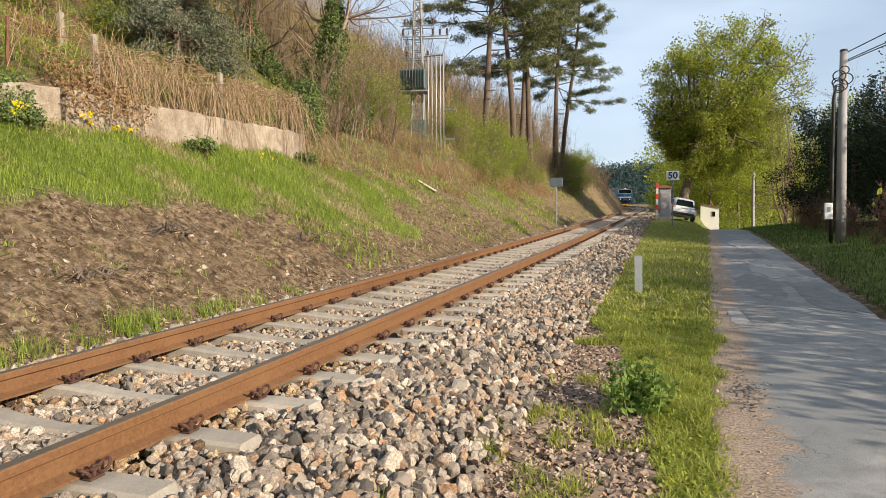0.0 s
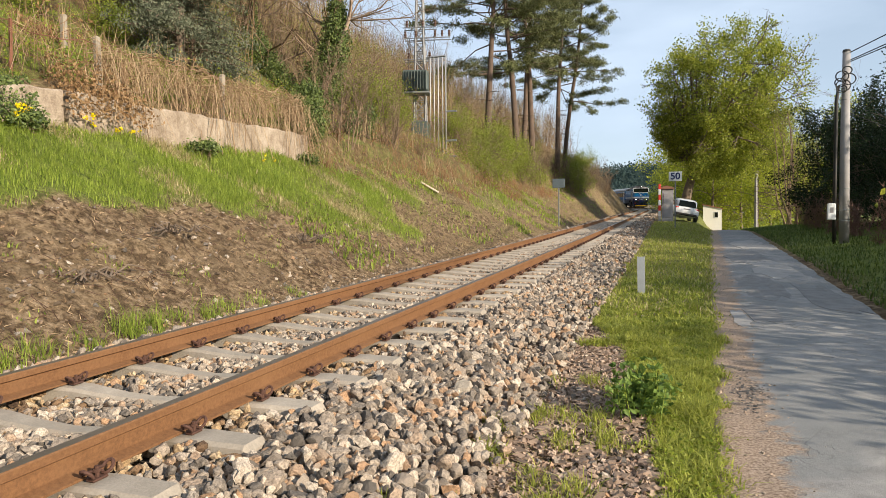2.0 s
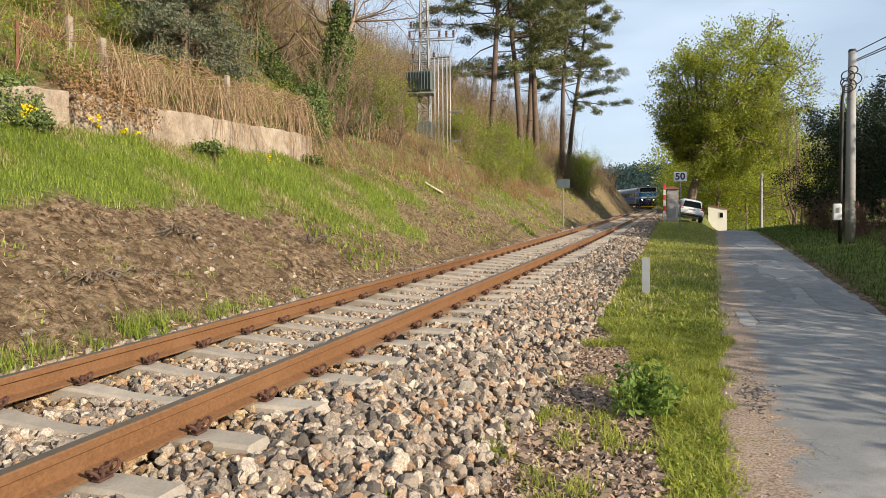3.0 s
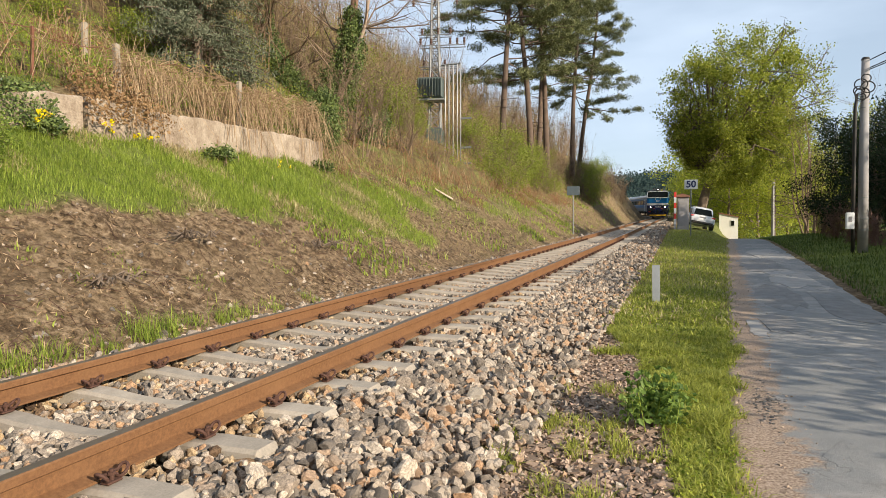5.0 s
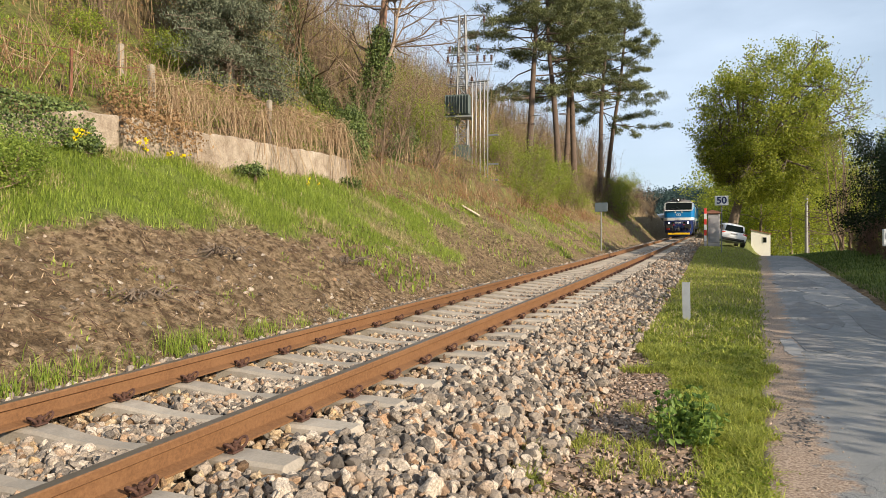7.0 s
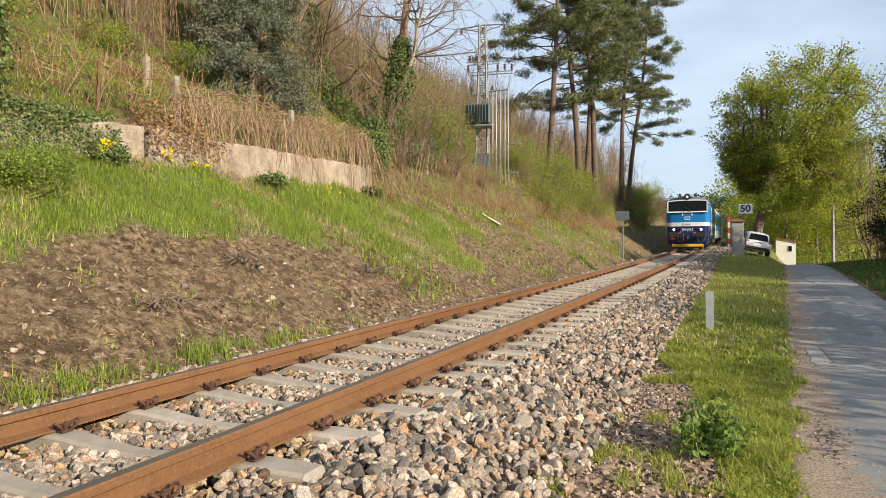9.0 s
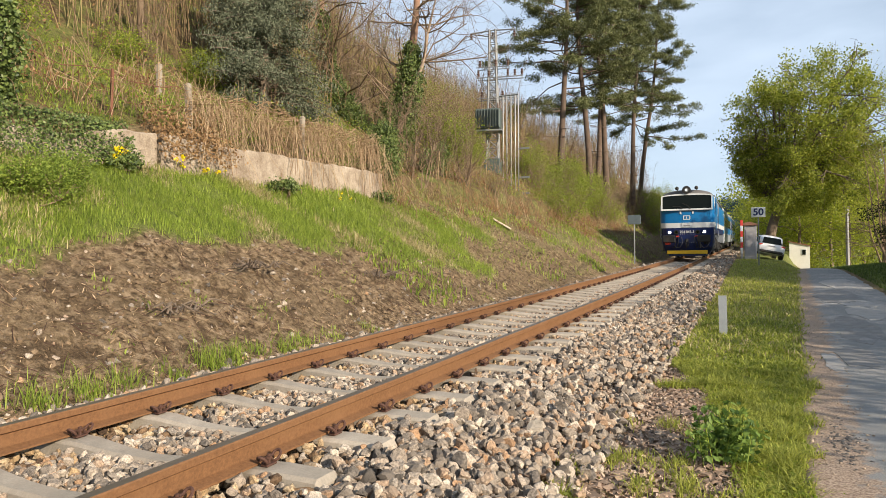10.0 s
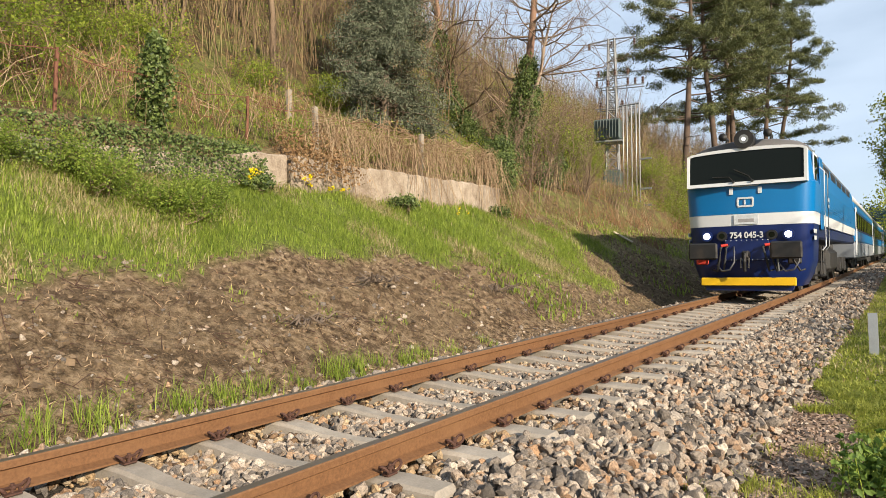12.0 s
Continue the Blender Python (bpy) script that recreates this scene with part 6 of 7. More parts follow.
def build_big_tree():
    rng = np.random.default_rng(91)
    T = thing("broadleaf_tree", "large spreading tree in fresh yellow-green leaf", "tree", at(61.7, 0.9, 0, 0))
    trunk, limbs, tips = [], [], []
    p, d, r = np.array([0, 0, -0.4]), np.array([0.0, 0.0, 1.0]), 0.48
    for i, turn in enumerate((0.02, 0.10, 0.12, 0.10, 0.06)):
        d = unit(d + np.array([turn, 0, 0]))
        q = p + d * 1.15
        trunk.append((p, q, r, r * 0.9))
        p, r = q, r * 0.9
    fork = p
    C, half = np.array([3.0, 0.5, 11.1]), np.array([7.0, 6.2, 6.6])
    for k in range(54):
        g = unit(rng.normal(size=3) * np.array([1, 0.8, 0.75]))
        goal = C + g * half * rng.uniform(0.5, 0.92)
        if k > 44:
            goal = np.array([rng.uniform(-1.5, 7.5), rng.uniform(-4, 4), rng.uniform(4.8, 6.2)])
        lowest = 5.4 if goal[0] < 1.5 else 4.4
        if goal[2] < lowest:
            goal[2] = lowest + 1.5 * rng.random()
        a = fork + np.array([0, 0, rng.uniform(-1.2, 1.5)]) * 0.8
        for j in range(5):
            b = a + (goal - a) / (5 - j) + rng.normal(0, 0.32, 3)
            limbs.append((a, b, 0.2 * (1 - 0.17 * j), 0.2 * (0.83 - 0.17 * j)))
            if j > 0:
                for _ in range(3):
                    grow(rng, b, unit(unit(b - C) + 0.8 * rng.normal(size=3)), 2.0 * rng.uniform(0.6, 1.2), 0.035, 1, limbs, tips, 3, 0.2, 0.03, 0.6)
            a = b
    part("trunk", stick_mesh("trunk", trunk, M["bark"], 12), None, T)
    limbs = [q for q in limbs if np.linalg.norm((q[1] - C) / half) < 1.07 or 0.5 < q[1][0] < 8.5 and 3.4 < q[1][2] < 11]
    limbs = [q for q in limbs if q[1][2] < 17.9 - 0.8 * max(0.0, 3.4 - q[1][0])]
    part("branchwork", stick_mesh("branchwork", limbs, M["bark"], 4), None, T)
    tips = np.array(tips)
    reach = np.linalg.norm((tips - C) / half, axis=1)
    low = (tips[:, 0] > 0.5) & (tips[:, 2] < C[2]) & (np.abs(tips[:, 0] - C[0]) < 5.5)
    flank = tips[:, 2] < 17.7 - 0.8 * np.clip(3.4 - tips[:, 0], 0, None)
    tips = tips[((reach < 1.0 + 0.1 * wave(tips[:, 0], tips[:, 2], 0.9, 3)) | low) & flank & (tips[:, 2] > 3.4)]
    weight = rng.random(len(tips)) ** 2.2
    k = rng.choice(len(tips), 112000, p=weight / weight.sum())
    c = tips[k] + rng.normal(0, 0.29, (len(k), 3))
    thin = (c[:, 0] > C[0] + 4.3) & (c[:, 2] > 9) & (rng.random(len(c)) < 0.7)
    part("crown", leaf_mesh("crown", c[~thin], 0.118, M["leaf_tree"], rng, 1.6, 0.6), None, T)


def leafy_tree(name, label, m, seed, height, width, leaves, size, material, low=0.15, group="", loose=0.28):
    rng = np.random.default_rng(seed)
    T = thing(name, label, "tree", m, group)
    trunk, limbs, tips = [((0, 0, -0.4), (0.1, 0, height * 0.4), 0.16, 0.12), ((0.1, 0, height * 0.4), (0, 0.1, height * 0.9), 0.12, 0.02)], [], []
    for _ in range(26):
        z = rng.uniform(low, 0.95)
        a = rng.uniform(0, 6.283)
        e = unit(np.array([math.cos(a), math.sin(a), rng.uniform(-0.1, 0.5)]))
        grow(rng, (0.05, 0.05, z * height), e, width * (0.62 - 0.35 * abs(z - 0.45)), 0.04, 2, limbs, tips, 3, 0.2, 0.03, 0.6)
    part("trunk", stick_mesh("trunk", [(np.array(a), np.array(b), c, d) for a, b, c, d in trunk], M["bark"], 8), None, T)
    part("branchwork", stick_mesh("branchwork", limbs, M["bark"], 3), None, T)
    tips = np.array(tips)
    c = tips[rng.integers(0, len(tips), leaves)] + rng.normal(0, loose, (leaves, 3))
    part("crown", leaf_mesh("crown", c[c[:, 2] > 0.1], size, material, rng, 1.5, 0.3), None, T)
    return T


def conifer_kind(seed, height, width, material, label, name="spruce_tree", bare=0.0):
    rng = np.random.default_rng(seed)
    T = thing(name, label, "tree")
    trunk = [(np.array([0, 0, -0.3]), np.array([0, 0, height * 0.5]), 0.16, 0.1), (np.array([0, 0, height * 0.5]), np.array([0, 0, height]), 0.1, 0.01)]
    limbs, cent = [], []
    for _ in range(330):
        z = rng.uniform(0.03 + bare, 0.98)
        a = rng.uniform(0, 6.283)
        L = width * (1 - z) ** 0.8 * rng.uniform(0.6, 1.1) + 0.15
        e = np.array([math.cos(a), math.sin(a), 0.15])
        b = np.array([0, 0, z * height])
        for k in range(4):
            e = unit(e + np.array([0, 0, -0.12]) + 0.06 * rng.normal(size=3))
            c = b + e * L / 4
            limbs.append((b, c, 0.022, 0.012))
            cent += [b + (c - b) * q + rng.normal(0, 0.05, 3) for q in (0.3, 0.7, 1.0)] if k else []
            b = c
    part("trunk", stick_mesh("trunk", trunk, M["bark"], 8), None, T)
    part("branchwork", stick_mesh("branchwork", limbs, M["bark"], 3), None, T)
    cent = np.array(cent)
    c = np.repeat(cent, 30, 0) + rng.normal(size=(len(cent) * 30, 3)) * np.array([0.13, 0.13, 0.10])
    part("crown", leaf_mesh("crown", c, 0.028, material, rng, 4.2, 0.9), None, T)
    return T


def ivy_round(T, path, radii, count, rng, size=0.10):
    """Ivy leaves clinging round a path of points."""
    path = np.array(path, float)
    k = rng.random(count) * (len(path) - 1)
    i = k.astype(int)
    q = path[i] + (path[i + 1] - path[i]) * (k - i)[:, None]
    r = np.interp(k, np.arange(len(path)), radii)
    a = unit(rng.normal(size=(count, 3)))
    r = r * (1 + 0.4 * wave(3 * k, 2.5 * np.arctan2(a[:, 1], a[:, 0]), 1.3, 2))
    return leaf_mesh("ivy", q + a * r[:, None] * rng.uniform(0.6, 1.35, count)[:, None], size, M["leaf_ivy"], rng, 1.2, 0.6, a)


def build_ivy_trees():
    for s, v, seed, path, thick, label in (
        (24.4, -13.7, 101, [(0, 0, -0.4), (0.22, 0, 0.7), (0.88, 0, 2.0), (1.08, 0, 3.85), (1.2, 0.1, 5.5), (1.32, 0.1, 7.2), (1.4, 0.2, 9.5), (1.3, 0.3, 12)], 0.24, "bare tree with reddish bark and ivy round its trunk"),
        (23.8, -14.85, 102, [(0.05, 0, -0.4), (-0.31, 0, 0.45), (-1.17, 0, 1.65), (-1.58, 0, 2.8), (-1.76, 0, 5.1), (-2.06, 0.1, 6.8), (-2.4, 0.2, 10)], 0.19, "leaning bare tree wrapped in ivy")):
        rng = np.random.default_rng(seed)
        T = thing("ivy_tree", label, "tree", at(s, v, 0, 0))
        P = [np.array(q, float) for q in path]
        trunk, twigs, tips = [], [], []
        for i in range(len(P) - 1):
            trunk.append((P[i], P[i + 1], thick * (1 - 0.11 * i), thick * (1 - 0.11 * (i + 1))))
            if i >= 1:
                for _ in range(5):
                    e = unit(np.array([rng.normal(), 0.6 * rng.normal(), 0.35 + 0.3 * rng.normal()]))
                    grow(rng, P[i] + (P[i + 1] - P[i]) * rng.random(), e, rng.uniform(1.6, 3.2), 0.05, 2, twigs, tips, 3, 0.22, 0.03, 0.6)
        if seed == 101:
            side = [np.array(q) for q in ((0.8, 0, 1.85), (1.25, -0.1, 2.3), (1.6, -0.1, 3.1), (1.75, 0, 4.3), (2.1, 0, 5.6), (2.6, 0, 7.2))]
            part("limb", stick_mesh("limb", [(a, b, 0.10 - 0.016 * j, 0.084 - 0.016 * j) for j, (a, b) in enumerate(zip(side[:-1], side[1:]))], plain("pale_bark", (0.30, 0.225, 0.165), 0.9, 0, 0.3, 3, 20, 0.6), 8), None, T, "pale second stem")
            for q in side[2:]:
                for _ in range(4):
                    grow(rng, q, unit(np.array([0.6 + rng.normal(), 0.6 * rng.normal(), 0.4])), rng.uniform(1.2, 2.6), 0.04, 2, twigs, tips, 3, 0.22, 0.03, 0.6)
        part("trunk", stick_mesh("trunk", trunk, plain("reddish_bark", (0.23, 0.135, 0.09), 0.9, 0, 0.3, 3, 20, 0.8), 9), None, T)
        part("branchwork", stick_mesh("branchwork", twigs, M["twig"], 3), None, T)
        part("ivy", ivy_round(T, P[:4] if seed == 101 else P[:5], [0.7, 0.66, 0.55, 0.28] if seed == 101 else [0.45, 0.5, 0.46, 0.38, 0.26], 19000, rng, 0.07), None, T, "dark green ivy on the trunk")
    rng = np.random.default_rng(7)
    spots = [(17.95, -10.35, 0.85, 0.36, 2200), (19.3, -11.15, 1.0, 0.45, 2200), (22.2, -10.95, 0.8, 0.2, 600), (6.52, -10.5, 1.5, 0.23, 1100), (17.8, -10.6, 0.5, 0.4, 500), (24.0, -11.2, 1.2, 0.3, 500)]
    for s, v, h, w, n in spots:
        T = thing("ivy_bush", "dark glossy ivy grown over a stump", "ivy", at(s, v))
        part("stem", stick_mesh("stem", [(np.array([0, 0, -0.2]), np.array([0.1, 0, h * 0.9]), 0.08, 0.05)], M["bark"], 6), None, T)
        part("foliage", ivy_round(T, [(0, 0, 0), (0.05, 0, h * 0.5), (0.1, 0, h)], [w * 0.9, w * 1.25, w * 0.6], 3 * n, rng, 0.058), None, T)
    # ivy hanging over the low wall
    n = 12000
    s = rng.uniform(3.0, 8.5, n)
    v = -10.02 + rng.uniform(-0.5, 0.42, n)
    z = rail_z(s) + 3.2 - 0.75 * np.clip((v + 10.1) / 0.5, 0, 1) + rng.normal(0, 0.06, n)
    keep = rng.random(n) < 0.45 + 0.5 * (s > 5.2)
    c = world(s, v, z)[keep]
    thing("ivy_curtain", "ivy hanging over the retaining wall", "ivy", data=leaf_mesh("ivy_curtain", c, 0.042, M["leaf_ivy"], rng, 1.2, 0.5, np.tile(np.array([[ACROSS[0], ACROSS[1], 0.6]]), (len(c), 1))), kind="stuff")


def build_bank_bushes():
    rng = np.random.default_rng(17)
    fresh = foliage("fresh_green_leaves", (0.11, 0.175, 0.026), (0.37, 0.45, 0.08), 0.5, 0.5)
    g = leafy_kind(70, 0.95, 0.9, 9000, 0.028, fresh, "dense low bush in fresh mid-green leaf", "green_bush", "green bushes under the wall")
    poses = [at(s, v, -0.05, rng.uniform(0, 360)) @ Matrix.Scale(k, 4) for s, v, k in ((5.9, -8.9, 0.8), (6.5, -9.2, 0.7), (5.2, -9.4, 0.75), (4.5, -9.9, 0.8), (3.7, -10.0, 0.7), (2.6, -10.1, 1.1), (1.6, -10, 1.3))]
    place_all([g], poses)
    young = leafy_kind(72, 1.3, 1.3, 5000, 0.034, M["leaf_spring"], "loose arching shrub in small young leaf", "young_shrub", "young shrubs above the wall")
    place_all([young], [at(s, v, -0.05, rng.uniform(0, 360)) @ Matrix.Scale(k, 4) for s, v, k in ((4.0, -11.4, 0.7), (2.8, -11.9, 0.9), (3.6, -13.2, 1.0), (5.4, -12.6, 0.7), (2.0, -14, 1.4), (5.0, -15.2, 1.3), (7.6, -14.2, 0.8), (9.4, -15.0, 1.1), (6.6, -17.0, 1.5), (12.0, -14.6, 0.8), (3.4, -16.5, 1.6), (15.0, -14.5, 0.9))])
    d = leafy_kind(71, 0.42, 0.4, 1300, 0.04, M["leaf_ivy"], "small dark evergreen shrub at the wall foot", "evergreen_shrub", "small shrubs at the wall")
    d.matrix_basis = at(12.3, -9.7, 0, 0)
    copy_thing(d, at(17.0, -9.8, 0, 70))
    copy_thing(d, at(8.2, -9.8, 0, 70))
    # daffodils
    yellow = foliage("daffodil_petals", (0.75, 0.55, 0.01), (0.9, 0.75, 0.02), 0.5, 0.3)
    for s, v, n in ((8.16, -9.8, 9), (10.3, -9.72, 5), (7.9, -9.75, 4), (9.4, -9.8, 3), (14.0, -9.2, 3)):
        T = thing("daffodil_clump", "clump of yellow daffodils in the grass", "flowers", at(s, v), "daffodils")
        segs, heads = [], []
        for _ in range(n):
            q = np.array([0.12 * rng.normal(), 0.12 * rng.normal(), 0])
            e = q + np.array([0.03 * rng.normal(), 0.03 * rng.normal(), rng.uniform(0.22, 0.34)])
            segs.append((q, e, 0.006, 0.004))
            heads += [e + 0.022 * rng.normal(size=3) for _ in range(7)]
        part("stemwork", stick_mesh("stemwork", segs, M["grass"], 3), None, T)
        part("blossom", leaf_mesh("blossom", heads, 0.05, yellow, rng, 1.1), None, T)
    # nettle-like plant in the verge
    T = thing("nettle_plant", "broad-leaved dark green nettle clump in the verge", "plant", at(5.15, -0.22))
    segs, cs = [], []
    for _ in range(30):
        q = np.array([0.09 * rng.normal(), 0.11 * rng.normal(), -0.02])
        e = q + np.array([0.07 * rng.normal(), 0.07 * rng.normal(), rng.uniform(0.20, 0.40)])
        segs.append((q, e, 0.005, 0.003))
        for k in np.linspace(0.35, 1, 5):
            for _ in range(6):
                a = rng.uniform(0, 6.28)
                cs.append(q + (e - q) * k + rng.uniform(0.02, 0.06) * np.array([math.cos(a), math.sin(a), 0.0]))
    part("stemwork", stick_mesh("stemwork", segs, M["grass"], 3), None, T)
    part("foliage", leaf_mesh("foliage", cs, 0.036, foliage("nettle_leaves", (0.06, 0.12, 0.025), (0.24, 0.34, 0.07), 0.55, 0.4), rng, 1.7, 0.2, np.tile(np.array([[0, 0, 1.0]]), (len(cs), 1))), None, T)


def build_dry_vines():
    rng = np.random.default_rng(23)
    segs = []
    def hang(s, v, top, drop, arch):
        z = float(ground_z(s, v))
        p = world(s, v, z + top * rng.uniform(0.15, 0.6))
        q = world(s + 0.1 * rng.normal(), v + 0.05 + 0.05 * rng.random(), z + top)
        out = arch * rng.uniform(0.3, 1.0)
        pts = [p, 0.5 * (p + q) + 0.03 * rng.normal(size=3), q]
        foot = world(s + 0.4 * rng.normal(), v + out, z + top - drop * rng.uniform(0.5, 1.1))
        top2 = world(s + 0.12 * rng.normal(), v + 0.55 * out, z + top + 0.04)
        pts += [top2, 0.5 * (top2 + foot) + np.array([0, 0, 0.12]) + 0.03 * rng.normal(size=3), foot]
        r = rng.uniform(0.003, 0.0075)
        for a, b in zip(pts[:-1], pts[1:]):
            segs.append((a, b, r, r * 0.9))
    for _ in range(720):
        s = rng.uniform(10.2, 18.4)
        if rng.random() < 0.45 - 0.6 * float(wave(s, 0.0, 2.1, 5)):
            continue
        hang(s, -10.45, rng.uniform(0.4, 0.78) + 0.12 * math.sin(2.3 * s), rng.uniform(0.5, 1.6), 0.36)
    for _ in range(190):
        hang(rng.choice([13.6, 17.2, 10.6]) + 0.45 * rng.normal(), -10.4, rng.uniform(0.3, 0.8), rng.uniform(1.4, 2.0), 1.0)
    for _ in range(110):
        hang(rng.uniform(18, 27), -10.6 - rng.random(), rng.uniform(0.5, 1.0), 0.9, 0.35)
    for _ in range(60):
        hang(rng.uniform(2, 10), -10.5, rng.uniform(0.4, 1.2), 0.7, 0.3)
    for _ in range(130):
        s0, run = rng.uniform(9.8, 17.5), rng.uniform(0.5, 1.6)
        lift, out = rng.uniform(0.55, 0.95), rng.uniform(-0.15, 0.25)
        pts = [world(s0 + run * k, -10.4 + out * k, float(ground_z(s0 + run * k, -10.45)) + lift + 0.18 * math.sin(3.1 * k) * rng.uniform(-0.6, 1) + 0.02 * rng.normal()) for k in np.linspace(0, 1, 7)]
        for a, b in zip(pts[:-1], pts[1:]):
            segs.append((a, b, 0.006, 0.0055))
    thing("dry_vines", "tangle of dry tan vine stems hanging over the wall", "dry vines", data=stick_mesh("dry_vines", segs, M["dry"], 3), kind="stuff")
    # dry brush and stalks behind and beside
    segs = []
    n = 1100
    s = np.concatenate([rng.uniform(2, 20, 400), rng.uniform(17, 75, 700)])
    v = np.concatenate([rng.uniform(-14, -10.4, 400), rng.uniform(-13, -8.8, 700)])
    base = world(s, v, ground_z(s, v) - 0.03)
    h = rng.uniform(0.25, 1.1, n)
    tip = base + np.stack([0.3 * h * rng.normal(size=n), 0.3 * h * rng.normal(size=n), h], -1)
    for a, b, k in zip(base, tip, h):
        segs.append((a, b, 0.006 + 0.003 * k, 0.003))
    thing("dry_stalks", "dry straw-coloured stalks and brambles on the bank", "dry stalks", data=stick_mesh("dry_stalks", segs, M["dry"], 3), kind="stuff")
    # russet brambles in clumps along the brow of the bank
    segs = []
    hubs = [(s, -9.3 - 1.0 * rng.random()) for s in np.arange(17.6, 46, 2.3)] + [(s, -8.2 - 1.6 * rng.random()) for s in rng.uniform(22, 70, 18)] + [(s, -10.7 - 2.5 * rng.random()) for s in rng.uniform(2.5, 17, 15)]
    for s0, u0 in hubs:
        big = rng.uniform(0.5, 1.1)
        for _ in range(rng.integers(16, 34)):
            s, v = s0 + 0.35 * big * rng.normal(), u0 + 0.3 * big * rng.normal() + float(track_v(s0)) + 3.3
            a = world(s, v, float(ground_z(s, v)) - 0.03)
            d = np.array([rng.normal(), rng.normal(), 0]) * 0.4 * big
            h = big * rng.uniform(0.3, 0.9)
            pts = [a, a + 0.35 * d + np.array([0, 0, 0.75 * h]), a + 0.8 * d + np.array([0, 0, h]), a + 1.5 * d + np.array([0, 0, 0.45 * h])]
            for q, w in zip(pts[:-1], pts[1:]):
                segs.append((q, w, 0.0065, 0.005))
    thing("brambles", "clumps of russet leafless bramble canes on the bank", "brambles", data=stick_mesh("brambles", segs, foliage("russet_canes", (0.14, 0.066, 0.034), (0.40, 0.225, 0.115), 0.85, 0.1), 3), kind="stuff")
    # grass terrace behind the fence
    n = 26000
    s, v = rng.uniform(1.5, 19, n), -10.45 - 4.5 * rng.random(n) ** 1.2
    k = rng.random(n) < np.clip(0.75 + 0.6 * wave(s, v, 0.8, 13), 0.1, 1)
    thing("terrace_grass", "rough green grass behind the garden fence", "grass", data=blades("terrace_grass", s[k], v[k], 0.15, M["grass"], rng, 0.006, 1.0), kind="stuff")
    # green undergrowth in patches behind the fence
    n = 90000
    s, v = 2 + 70 * rng.random(n) ** 1.3, -10.4 - 22 * rng.random(n) ** 1.5
    k = (wave(s, v, 0.55, 21) > 0.05) & ~((s < 18) & (v > -10.7))
    s, v = s[k], v[k]
    c = world(s, v, ground_z(s, v) + 0.05 + (0.5 + 0.5 * wave(s, v, 0.9, 3)) * rng.random(len(s)) ** 1.5 * 1.1)
    thing("undergrowth", "patches of fresh green undergrowth on the slope", "undergrowth", data=leaf_mesh("undergrowth", c, 0.042, M["leaf_spring"], rng), kind="stuff")
    n = 16000
    s, v = 3 + 60 * rng.random(n) ** 1.3, -10.5 - 16 * rng.random(n) ** 1.3
    k = wave(s, v, 0.7, 31) > 0.2
    s, v = s[k], v[k]
    c = world(s, v, ground_z(s, v) + 0.05 + rng.random(len(s)) * 0.7)
    thing("brown_brush", "russet dead leaves and bracken on the slope", "dead leaves", data=leaf_mesh("brown_brush", c, 0.05, foliage("russet_bracken", (0.16, 0.085, 0.04), (0.42, 0.26, 0.12), 0.8, 0.2), rng, 2.2), kind="stuff")
    rusty = foliage("rust_brown_leaves", (0.20, 0.11, 0.05), (0.40, 0.26, 0.13), 0.7, 0.25)
    n = 2200
    s, v = rng.uniform(9.0, 10.9, n), rng.normal(-10.0, 0.25, n)
    z = ground_z(s, np.minimum(v, -10.35)) - 0.5 * np.clip((v + 10.3) / 0.4, 0, 1.3) + rng.uniform(0, 0.55, n)
    extra = 5200
    s2, v2 = rng.uniform(18, 60, extra), rng.uniform(-12.5, -8.6, extra)
    c = np.concatenate([world(s, v, z), world(s2, v2, ground_z(s2, v2) + rng.uniform(0, 0.3, extra))])
    thing("dry_leaves", "rust-brown dead leaves clinging to brush", "dead leaves", data=leaf_mesh("dry_leaves", c, 0.042, rusty, rng), kind="stuff")


